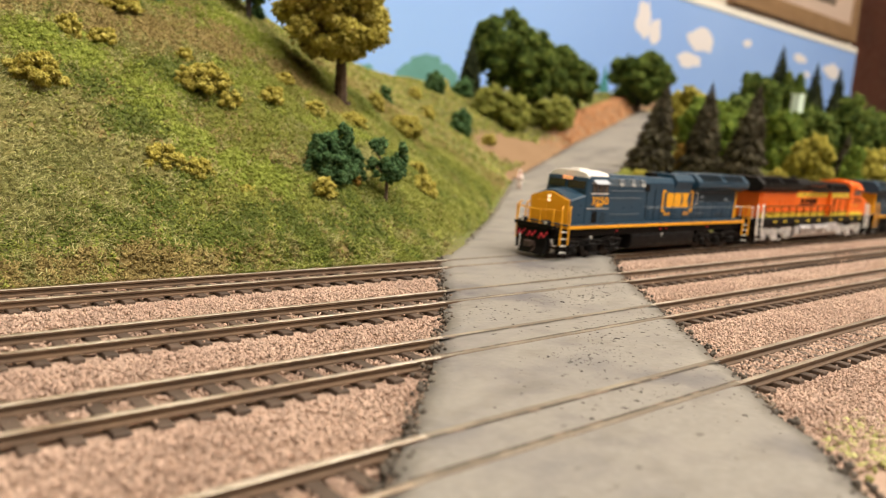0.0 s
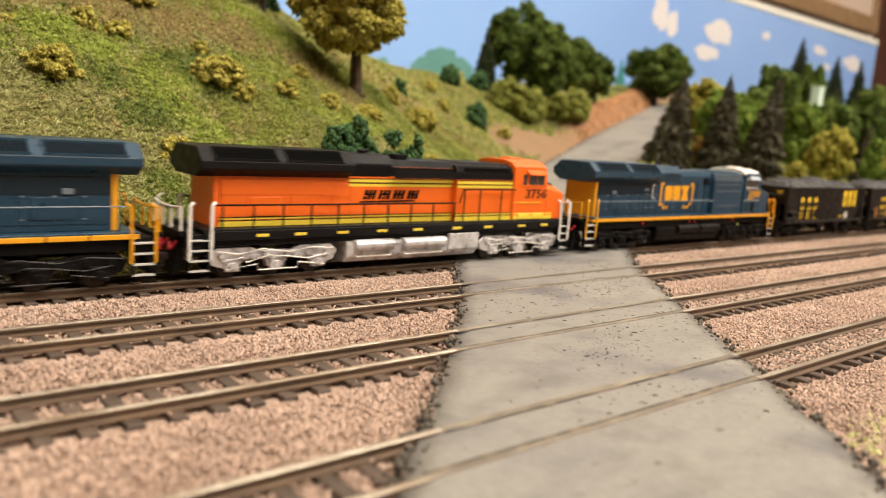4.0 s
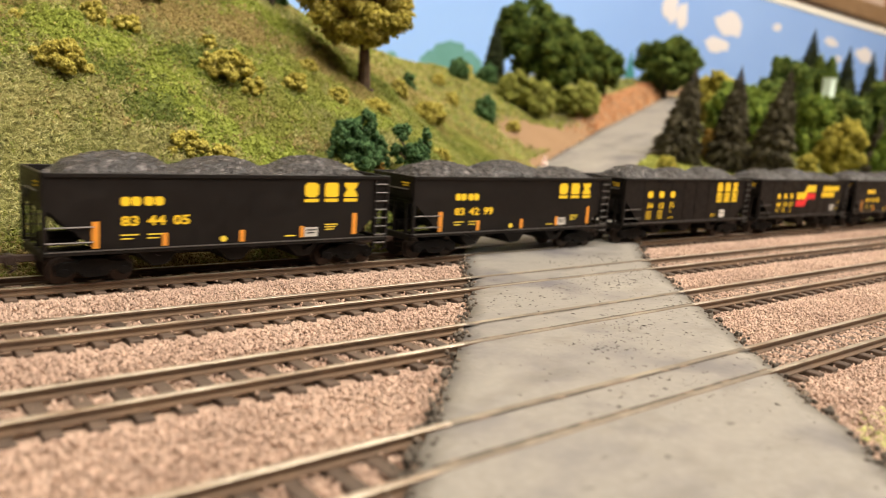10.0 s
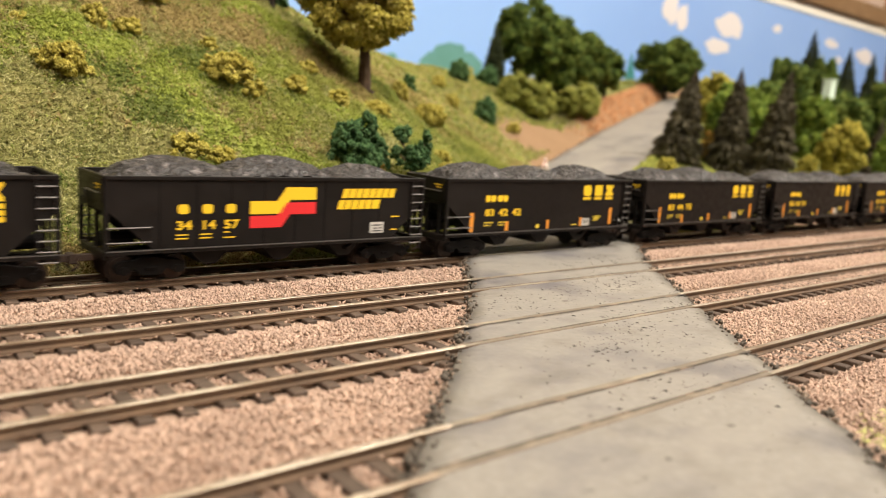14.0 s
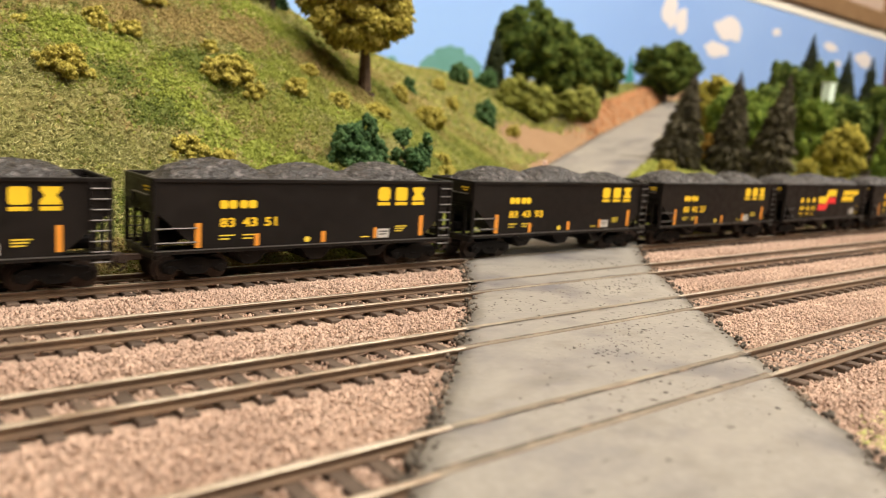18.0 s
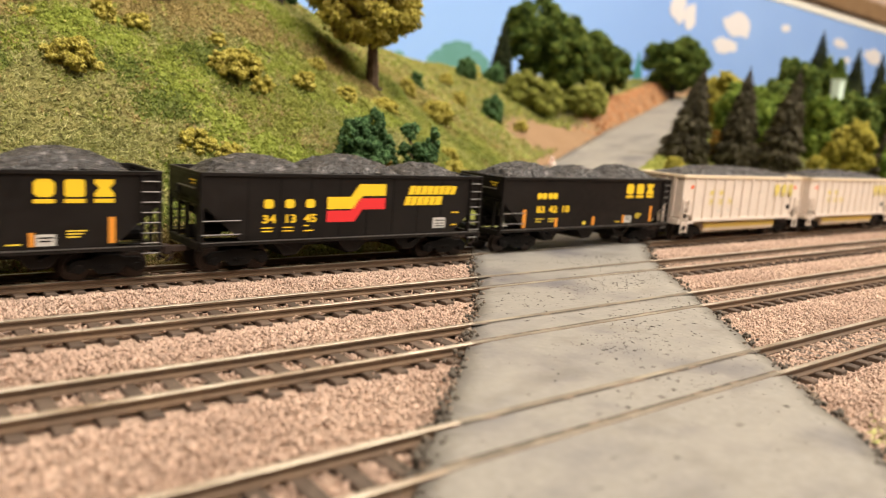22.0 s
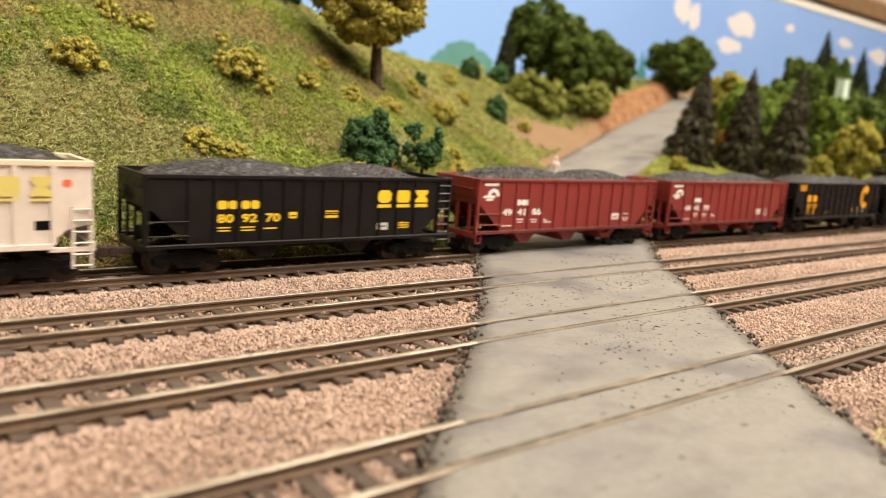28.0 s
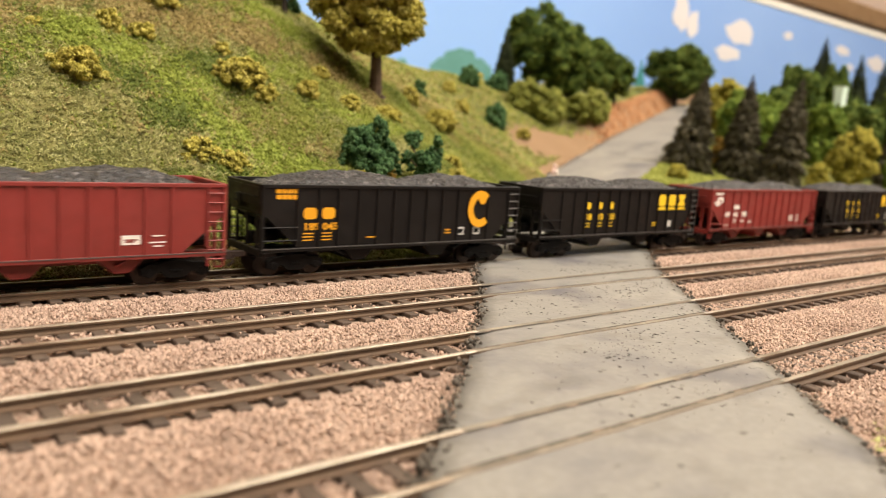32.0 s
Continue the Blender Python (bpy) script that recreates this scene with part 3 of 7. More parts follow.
# ---------------------------------------------------------------- backdrop and room
def make_room():
    WY = 0.740
    part_box("floor", (-2500, 4500, -3000, 2600, -1010, -1000), M_CARPET)["kind"] = "structure"
    part_box("ceiling", (-2500, 4500, -3000, 2600, 1560, 1600), M_WALL)["kind"] = "structure"
    part_box("wall_north", (-2500, 4500, 2600, 2700, -1000, 1560), M_WALL)["kind"] = "structure"
    part_box("wall_south", (-2500, 4500, -3100, -3000, -1000, 1560), M_WALL)["kind"] = "structure"
    part_box("wall_west", (-2600, -2500, -3000, 2600, -1000, 1560), M_WALL)["kind"] = "structure"
    part_box("wall_east", (4500, 4600, -3000, 2600, -1000, 1560), M_WALL)["kind"] = "structure"
    for o in scene.objects:
        if o.name.startswith(("wall_", "floor", "ceiling")):
            tagged(o, "plain painted room surface", o.name.split("_")[0])
    # partition behind the layout
    part_box("partition", (-600, 1811, 742, 800, -1000, 1560), M_WALL)
    tagged(bpy.data.objects["partition"], "cream painted partition wall behind the layout", "wall", kind="structure")
    o = part_box("layout_board", (BX0, BX1, BY0, BY1 + 20, -40, -8), M_WOOD)
    tagged(o, "wooden board carrying the model railway", "board", kind="structure")
    for x in (BX0 + 40, 700, BX1 - 60):
        for y in (BY0 + 40, BY1 - 60):
            part_box("board_leg", (x, x + 40, y, y + 40, -960, 0), M_WOOD, o)
    for c in o.children:
        c.location = (0, 0, -40 * MM)


make_room()


def blob(bm, cx, cz, rx, rz, y, seed, n=22, lumps=0.18):
    v = []
    for k in range(n):
        t = 2 * math.pi * k / n
        r = 1 + lumps * noise.noise((math.cos(t) * 1.6 + seed, math.sin(t) * 1.6, seed * 3.1)) * 2
        v.append((cx + rx * r * math.cos(t), cz + rz * r * math.sin(t)))
    prism(bm, v, y - 0.3, 700.2)


def make_backdrop():
    bd = tagged(new("backdrop"), "blue painted sky backdrop with small white clouds", "backdrop", kind="structure")
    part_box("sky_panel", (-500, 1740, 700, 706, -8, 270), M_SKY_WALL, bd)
    part_box("edge_strip", (-500, 1740, 698.5, 706, 270.2, 281), M_WHITE, bd, "white upper edge strip of the backdrop", 0.6)
    for k, (x, z, rx, rz) in enumerate(((1141, 218, 42, 17), (1109, 184, 36, 11), (978, 226, 20, 26), (1010, 214, 14, 20), (1284, 232, 16, 6), (1488, 230, 26, 8), (1631, 221, 34, 15), (1526, 204, 12, 6), (925, 262, 22, 12))):
        bm = bmesh.new()
        blob(bm, x, z, rx, rz, 699.9 - 0.03 * k, k, 40)
        part("painted_cloud", bm, M_CLOUD, bd, "cream white painted cloud")
    for k, (x, z, rx, rz) in enumerate(((572, 104, 27, 26), (598, 98, 24, 21), (548, 96, 20, 18), (482, 92, 18, 15), (636, 92, 18, 16))):
        bm = bmesh.new()
        blob(bm, x, z, rx, rz, 699.9 - 0.05 * k, k + 20, 60, 0.12)
        part("painted_tree", bm, M_HAZE, bd, "hazy blue-green painted tree")
    bm = bmesh.new()
    prism(bm, [(884, 96), (918, 96), (910, 118), (904, 136), (900, 152), (895, 136), (890, 118)], 699.1, 700.1)
    part("painted_tree", bm, M_HAZE2, bd, "painted blue-green conifer")


make_backdrop()


def make_picture():
    """Framed picture on the partition wall."""
    pic = tagged(new("picture_frame"), "oak picture frame with pinkish mat on cream wall", "picture frame")
    x0, x1, z0, z1 = 1268, 1790, 299, 650
    for dims in ((x0, x1, 724, 741, z0, z0 + 34), (x0, x1, 724, 741, z1 - 34, z1), (x0, x0 + 22, 724.5, 741, z0 + 34, z1 - 34), (x1 - 22, x1, 724.5, 741, z0 + 34, z1 - 34)):
        part_box("frame_member", dims, M_WOOD, pic, "", 2.0)
    part_box("mat", (x0 + 20, x1 - 20, 733, 739, z0 + 32, z1 - 32), M_MAT, pic, "pinkish grey mat board")
    part_box("print", (x0 + 150, x1 - 110, 731.5, 733.2, z0 + 62, z1 - 70), M_PRINT, pic, "dim brownish printed picture")


make_picture()
o = part_box("cabinet_side", (1812, 3400, 735, 1400, -1000, 1200), M_DARKWOOD)
tagged(o, "tall dark red-brown wooden cabinet side", "cabinet", kind="structure")

# ---------------------------------------------------------------- the train
TRAVEL = [(0, 0.0), (1, 66.9), (2, 132.4), (3.5, 229.0), (5.5, 357.6), (7, 454.8), (8.5, 553.3), (10, 651.8), (11.5, 749.4), (13, 845.3), (14.5, 941.0),
          (16.5, 1069.8), (18, 1167.9), (19, 1233.7), (20, 1298.9), (21.5, 1395.6), (23, 1493.2), (24.5, 1590.4), (25.5, 1653.9), (27.5, 1779.5), (29, 1872.9), (30.5, 1965.3), (32, 2055.4)]
TRAIN = []
GROUP = "coal train"


def bar_part(name, dims, mat, parent, label="", bevel=0.12):
    return part_box(name, dims, mat, parent, label, bevel)


def flat(name, outlines, mat, parent, y, label="", depth=0.07):
    """Thin painted shapes on the side that faces -y; outlines in (x, z)."""
    for group in [[o] for o in outlines] if len(outlines) < 9 else [outlines]:
        bm = bmesh.new()
        for o in group:
            prism(bm, o, y - depth, y + 0.02)
        made = part(name, bm, mat, parent, label)
    return made


def rect(x0, z0, x1, z1):
    return [(x0, z0), (x1, z0), (x1, z1), (x0, z1)]


def chamfer(x0, z0, x1, z1, c):
    return [(x0 + c, z0), (x1 - c, z0), (x1, z0 + c), (x1, z1 - c), (x1 - c, z1), (x0 + c, z1), (x0, z1 - c), (x0, z0 + c)]


DIGITS = {}


def digits(text, x, z, height, mat, parent, y, wide=1.0, name="number"):
    key = (text, height, mat.name, wide)
    if key not in DIGITS:
        cu = bpy.data.curves.new("number", "FONT")
        cu.body, cu.size, cu.extrude, cu.offset, cu.resolution_u = text, height * 1.42 * MM, 0.00004, 0.00007, 2
        tmp = new("number", cu)
        dg = bpy.context.evaluated_depsgraph_get()
        me = bpy.data.meshes.new_from_object(tmp.evaluated_get(dg))
        bpy.data.objects.remove(tmp)
        me.materials.clear()
        me.materials.append(mat)
        me.transform(Matrix.Diagonal((wide, 1, 1, 1)))
        DIGITS[key] = me
    ob = new(name, DIGITS[key])
    ob.parent = parent
    ob.matrix_basis = pose(x * MM, (y - 0.05) * MM, z * MM, 90)
    return ob


# -------- running gear, shared by all cars
def shared(name, build, mats):
    bm = bmesh.new()
    build(bm)
    return mesh_of(name, bm, mats)


def wheel_mesh(bm):
    disc(bm, (0, 0), 2.75, 3.9, 5.1, 20)
    disc(bm, (0, 0), 3.2, 3.6, 3.95, 20)
    disc(bm, (0, 0), 1.9, 5.05, 5.3, 16)
    disc(bm, (0, 0), 0.8, 5.2, 5.9, 10)
    disc(bm, (0, 0), 2.75, -5.1, -3.9, 20)
    disc(bm, (0, 0), 3.2, -3.95, -3.6, 20)
    disc(bm, (0, 0), 0.5, -4, 4, 8)
    disc(bm, (0, 0), 1.9, -5.3, -5.05, 16)
    disc(bm, (0, 0), 0.8, -5.9, -5.2, 10)


def sideframe_mesh(bm):
    for y0, y1 in ((-7.6, -6.1), (6.1, 7.6)):
        prism(bm, [(-7.6, 3.9), (-6.0, 4.9), (-3.4, 5.0), (-1.8, 5.6), (1.8, 5.6), (3.4, 5.0), (6.0, 4.9), (7.6, 3.9), (7.4, 2.2), (5.2, 1.9), (3.6, 3.0), (2.0, 1.6), (-2.0, 1.6), (-3.6, 3.0), (-5.2, 1.9), (-7.4, 2.2)], y0, y1)
    for s in (-1, 1):
        for x in (-0.9, 0, 0.9):
            disc(bm, (x, 3.2), 0.42, s * 7.5, s * 7.9, 8)
        for x in (-5.7, 5.7):
            disc(bm, (x, 2.8), 1.0, s * 7.4, s * 8.0, 10)
    box(bm, -1.7, 1.7, -6.2, 6.2, 2.6, 5.2)
    soft(bm, 0.15)


def coupler_mesh(bm):
    box(bm, -2.2, 2.2, -0.9, 0.9, 4.2, 5.6)
    prism(bm, [(-3.4, 3.9), (-2.0, 3.7), (-1.6, 4.1), (-1.6, 5.8), (-2.6, 6.0), (-3.4, 5.6)], -1.5, 1.3)
    soft(bm, 0.15)
    tube(bm, [(-1.5, -2.2, 5.2), (-2.0, -2.4, 3.2), (-3.0, -1.8, 2.3)], 0.28)


WHEEL = shared("wheelset", wheel_mesh, M_WHEEL)
SIDEFRAME = shared("sideframe", sideframe_mesh, M_UNDER)
COUPLER = shared("coupler", coupler_mesh, M_COUPLER)


def put(name, me, parent, x=0, y=0, z=0, rz=0):
    ob = new(name, me)
    ob.parent = parent
    ob.matrix_basis = pose(x * MM, y * MM, z * MM, 0, 0, rz)
    return ob


def freight_truck(car, x):
    t = put("truck", SIDEFRAME, car, x)
    for dx in (-5.7, 5.7):
        put("wheelset", WHEEL, t, dx, 0, 2.75)


# -------- open hoppers
def coal_mesh(seed, half, peaks, height, wide):
    nx, ny = 150, 34
    rnd = random.Random(seed)
    verts, faces = [], []
    for j in range(ny + 1):
        y = -wide + 2 * wide * j / ny
        for i in range(nx + 1):
            x = -half + 2 * half * i / nx
            edge = max(0.0, 1 - (abs(y) / wide) ** 2.4)
            h = 0.0
            for px, ph, pw in peaks:
                h = max(h, ph * max(0.0, 1 - ((x - px) / pw) ** 2) ** 0.85)
            e = min(1.0, (half - abs(x)) / 4)
            z = 21.6 + height * (h * (0.25 + 0.75 * edge) + 0.06) * max(0, e) + rnd.uniform(-0.28, 0.28) + 0.5 * noise.noise((x / 4, y / 4, seed))
            verts.append((x + rnd.uniform(-0.18, 0.18), y + rnd.uniform(-0.18, 0.18), z))
    for j in range(ny):
        for i in range(nx):
            a = j * (nx + 1) + i
            faces += [(a, a + 1, a + nx + 2), (a, a + nx + 2, a + nx + 1)]
    return grid_mesh("coal_load", verts, faces, M_COAL, False)


COAL_THREE = [coal_mesh(1, 38.6, [(-24.5, 0.86, 15.0), (0.5, 1.0, 15.5), (25.5, 0.72, 11.0)], 5.5, 8.9), coal_mesh(2, 38.6, [(-24.0, 0.95, 14.5), (-1.0, 0.84, 13.5), (22.5, 0.95, 14.0)], 5.4, 8.9)]
COAL_TWO = [coal_mesh(s, 38.6, [(-14 + d, 1.0, 24), (19 + d, 0.92, 18)], 4.1, 8.9) for s, d in ((3, -3), (4, 0))]


def hopper_body(ribs, cut, bays):
    """Meshes of one open hopper: sides with their cut ends, slope sheets, chords, sills, posts."""
    L, W = 40.7, 9.5
    made = {}

    def side(s):
        bm = bmesh.new()
        o = [(-L + 0.4, 22.6), (-L + 0.4, cut[0]), (-L + cut[1], 7.4), (L - cut[1], 7.4), (L - 0.4, cut[0]), (L - 0.4, 22.6)]
        prism(bm, o, s * W - 0.3 * (s > 0), s * W + 0.3 * (s < 0))
        return mesh_of("side_sheet", bm, M_BLACK)
    made["side_sheet"] = [side(-1), side(1)]
    made["slope_sheets"] = []
    for s in (-1, 1):
        bm = bmesh.new()
        prism(bm, [(s * (L - 0.6), 22.0), (s * (L - 0.2), 16.4), (s * 17.5, 5.4), (s * 17.5, 5.0), (s * (L - 0.4), 15.7), (s * (L - 1.2), 22.0)], -W + 0.5, W - 0.5)
        made["slope_sheets"].append(mesh_of("slope_sheet", bm, M_BLACK))
    bm = bmesh.new()
    box(bm, -L, L, -W - 0.45, -W + 0.25, 22.3, 23.2)
    box(bm, -L, L, W - 0.25, W + 0.45, 22.3, 23.2)
    box(bm, -L - 0.2, -L + 0.8, -W - 0.1, W + 0.1, 22.3, 23.15)
    box(bm, L - 0.8, L + 0.2, -W - 0.1, W + 0.1, 22.3, 23.15)
    soft(bm, 0.12)
    made["top_chord"] = mesh_of("top_chord", bm, M_BLACK)
    bm = bmesh.new()
    for s in (-1, 1):
        box(bm, -L, L, s * W - 0.5, s * W + 0.5, 6.7, 7.65)
    box(bm, -L, -L + 1.2, -W + 0.5, W - 0.5, 5.6, 7.3)
    box(bm, L - 1.2, L, -W + 0.5, W - 0.5, 5.6, 7.3)
    box(bm, -L + 1, L - 1, -1.4, 1.4, 4.4, 6.6)
    soft(bm, 0.12)
    made["side_sill"] = mesh_of("underframe", bm, M_BLACK)
    for n, s in (("corner_post", 0),):
        bm = bmesh.new()
        box(bm, -0.45, 0.45, -0.45, 0.45, 6.8, 22.6)
        made[n] = mesh_of(n, bm, M_BLACK)
    bm = bmesh.new()
    box(bm, -0.32, 0.32, -0.42, 0.12, 7.6, 22.4)
    made["rib"] = mesh_of("rib", bm, M_BLACK)
    bm = bmesh.new()
    box(bm, -0.10, 0.10, -0.05, 0.12, 7.6, 22.4)
    made["seam"] = mesh_of("seam", bm, M_SEAM)
    bm = bmesh.new()
    prism(bm, [(-5.2, 7.0), (5.2, 7.0), (1.7, 3.4), (-1.7, 3.4)], -7.8, 7.8)
    box(bm, -1.2, 1.2, -6.6, 6.6, 3.0, 3.6)
    soft(bm, 0.15)
    made["bay"] = mesh_of("hopper_bay", bm, M_BLACK)
    bm = bmesh.new()
    for y in (-5.5, 0, 5.5):
        box(bm, -0.35, 0.35, y - 0.4, y + 0.4, 7.2, 17.5)
    made["end_posts"] = mesh_of("end_post", bm, M_BLACK)
    bm = bmesh.new()
    for x in (-1.75, 1.75):
        box(bm, x - 0.22, x + 0.22, -0.55, -0.15, 4.4, 22.4)
    stiles = len(bm.faces)
    for k in range(8):
        z = 6.0 + k * 2.15
        tube(bm, [(-1.8, -0.45, z), (1.8, -0.45, z)], 0.2, 5)
    bm.faces.ensure_lookup_table()
    for f in bm.faces[stiles:]:
        f.material_index = 1
    made["ladder"] = mesh_of("ladder", bm, [M_BLACK, M_GRABLIGHT])
    # grey strip that paints the highlight along the near sill
    bm = bmesh.new()
    box(bm, -L + 0.3, L - 0.3, -W - 0.64, -W - 0.5, 7.42, 7.64)
    made["sill_edge"] = mesh_of("sill_edge", bm, M_GRABLIGHT)
    for n, w in (("grab", 4.4),):
        bm = bmesh.new()
        tube(bm, [(-w, 0, 0), (-w, -0.5, 0), (w, -0.5, 0), (w, 0, 0)], 0.2, 5)
        made[n] = mesh_of("grab_iron", bm, M_GRABLIGHT)
    bm = bmesh.new()
    disc(bm, (0, 0), 1.9, -0.15, 0.15, 14)
    disc(bm, (0, 0), 0.4, -0.7, 0.4, 8)
    made["brake_wheel"] = mesh_of("brake_wheel", bm, M_BLACK)
    bm = bmesh.new()
    disc(bm, (0, 5.6), 1.6, -3.5, 3.5, 12)
    made["cylinder"] = mesh_of("brake_cylinder", bm, M_UNDER)
    return made


SMOOTH_HOPPER = hopper_body(0, (16.2, 10.0), 3)


def recolour(made, mat):
    out = {}
    for k, v in made.items():
        if k in ("seam", "cylinder"):
            out[k] = v
        elif isinstance(v, list):
            out[k] = []
            for me in v:
                c = me.copy()
                c.materials[0] = mat
                out[k].append(c)
        else:
            c = v.copy()
            if k != "sill_edge":
                c.materials[0] = mat
            if len(c.materials) > 1 and mat is M_RED:
                c.materials[1] = mat
            out[k] = c
    return out


def lowered(made):
    """The older cars are a little lower."""
    for k, v in made.items():
        if k not in ("seam", "cylinder", "grab", "brake_wheel"):
            for me in v if isinstance(v, list) else [v]:
                me.transform(Matrix.Diagonal((1, 1, 0.97, 1)))
    return made


RED_HOPPER = lowered(recolour(SMOOTH_HOPPER, M_RED))
RIB_HOPPER = lowered(recolour(SMOOTH_HOPPER, M_BLACK))


def hopper(a, b, label, made, ribs, seams, coal, bays, chord_mat=None):
    car = tagged(new("hopper_car"), label, "hopper car", GROUP)
    L, W = 40.7, 9.5
    for me in made["side_sheet"]:
        put("side_sheet", me, car)
    for me in made["slope_sheets"]:
        put("slope_sheet", me, car)
    put("top_chord", made["top_chord"], car)
    put("underframe", made["side_sill"], car)
    for sx in (-1, 1):
        for sy in (-1, 1):
            put("corner_post", made["corner_post"], car, sx * (L - 0.45), sy * (W - 0.1))
        put("end_post", made["end_posts"], car, sx * (L - 1.0))
        put("coupler", COUPLER, car, sx * (L + 1.5), 0, 0, 0 if sx < 0 else 180)
        freight_truck(car, sx * 30.5)
        put("brake_cylinder", made["cylinder"], car, sx * (L - 5.0), 0, 3.2, 90)
    for x in ribs:
        put("rib", made["rib"], car, x, -W, 0)
        put("rib", made["rib"], car, x, W, 0, 180)
    for x in seams:
        put("seam", made["seam"], car, x, -W, 0)
    for x in bays:
        put("hopper_bay", made["bay"], car, x)
    put("sill_edge", made["sill_edge"], car)["label"] = "grey strip painted as the sill's highlight"
    put("ladder", made["ladder"], car, L - 2.4, -W)
    put("ladder", made["ladder"], car, -L + 2.4, W, 0, 180)
    for z in (9.3, 12.4):
        put("grab_iron", made["grab"], car, -L + 4.9, -W, z)
        put("grab_iron", made["grab"], car, L - 4.9, W, z, 180)
    put("grab_iron", made["grab"], car, -L - 0.1, -3, 19.5, -90)
    put("brake_wheel", made["brake_wheel"], car, -L - 0.7, 3.2, 17.5, 90)
    if made is SMOOTH_HOPPER:
        for y, z, w in ((-7.6, 21.0, 3.4), (-7.2, 20.3, 2.2)):
            bm = bmesh.new()
            box(bm, -L - 0.32, -L - 0.2, y, y + w, z, z + 0.32)
            part("end_lettering", bm, M_YELLOW, car)
    bm = bmesh.new()
    box(bm, -L - 0.25, -L + 0.1, -W + 0.4, W - 0.4, 17.4, 22.4 if made is SMOOTH_HOPPER else 21.7)
    part("end_sheet", bm, made["corner_post"].materials[0], car)
    bm = bmesh.new()
    box(bm, L - 0.1, L + 0.25, -W + 0.4, W - 0.4, 17.4, 22.4 if made is SMOOTH_HOPPER else 21.7)
    part("end_sheet", bm, made["corner_post"].materials[0], car)
    put("coal_load", coal, car)["label"] = "heaped dark grey coal load"
    TRAIN.append((car, (a + b) / 2 + 1.2))
    return car


def three_blocks(car, x0, z0, x1, z1, mat, y, under, stacked=False):
    """The three big blocks of the owner's sign, with bars below."""
    w = (x1 - x0) / 3.5
    for k in range(3):
        a = x0 + k * w * 1.25
        c, d = a + 0.07 * w, a + 0.93 * w
        if k == 0:
            o = [chamfer(c, z0, d, z1, w * 0.17)]
        elif k == 1:
            o = [chamfer(c, z0, d, z1, w * 0.1)]
        else:
            m, h = (z0 + z1) / 2, w * 0.2
            o = [[(c, z0), (d, z0), (d, z0 + 0.7), (d - h, m), (d, z1 - 0.7), (d, z1), (c, z1), (c, z1 - 0.7), (c + h, m), (c, z0 + 0.7)]]
        n = 3 if stacked else 1
        o += [rect(c, z0 - 0.4 - (j + 1) * under - j * 0.28, d, z0 - 0.4 - j * under - j * 0.28) for j in range(n)]
        flat("emblem", o, mat, car, y, "bold yellow painted blocks")


def owner_bars(car, x, z, widths, h, mat, y, gap=0.55, name="lettering"):
    for w in widths:
        if w > 0:
            flat(name, [chamfer(x, z, x + w, z + h, h * 0.22)], mat, car, y)
        x += abs(w) + gap


def small_data(car, y, rows, mat):
    for x, z, w in rows:
        flat("data_line", [rect(x, z, x + w, z + 0.28)], mat, car, y)


YS = -9.5
SEAMS = [-29.5, -21.5, -13.5, -5.5, 2.5, 10.5, 18.5, 26.5]


def black_modern(a, b, number, variant):
    """Smooth-sided black hopper with orange reflector strips."""
    car = hopper(a, b, "black smooth-sided open hopper car heaped with coal", SMOOTH_HOPPER, [], [], COAL_THREE[variant], (-17.5, 0, 17.5))
    three_blocks(car, 16.0, 17.9, 31.4, 21.4, M_YELLOW, YS, 0.8)
    owner_bars(car, -26.0, 16.5, (1.9, 1.9, -0.2, 1.9, 1.9), 1.9, M_YELLOW, YS, 0.25)
    for k, pair in enumerate(number.split()):
        digits(pair, -26.0 + 5.4 * k, 12.4, 2.0, M_YELLOW, car, YS, 1.35)
    for x0, z0, x1, z1 in ((-31.6, 7.9, -30.2, 13.4), (-17.5, 7.8, -16.3, 10.6), (0.0, 7.9, 1.2, 10.6), (15.4, 8.2, 16.4, 11.0), (30.0, 8.4, 31.3, 13.8)):
        flat("reflector", [rect(x0, z0, x1, z1)], M_TAN, car, YS, "orange reflective strip")
    flat("inspection_dot", [chamfer(-4.6, 8.1, -3.0, 9.4, 0.45)], M_LTYELLOW, car, YS)
    flat("data_plate", [rect(16.6, 8.3, 20.2, 10.6)], M_GREYTXT, car, YS, "small white data plate")
    small_data(car, YS - 0.06, [(17.0, 9.8, 2.8), (17.2, 9.1, 2.2)], M_SEAM)
    small_data(car, YS, [(-26, 10.3, 3.6), (-26, 9.5, 2.4), (-20.5, 10.3, 3.0), (-20.5, 9.5, 2.4), (11.5, 8.6, 2.6), (22.2, 11.0, 3.6), (22.2, 10.4, 3.0), (22.2, 9.8, 2.4)], M_LTYELLOW)
    return car


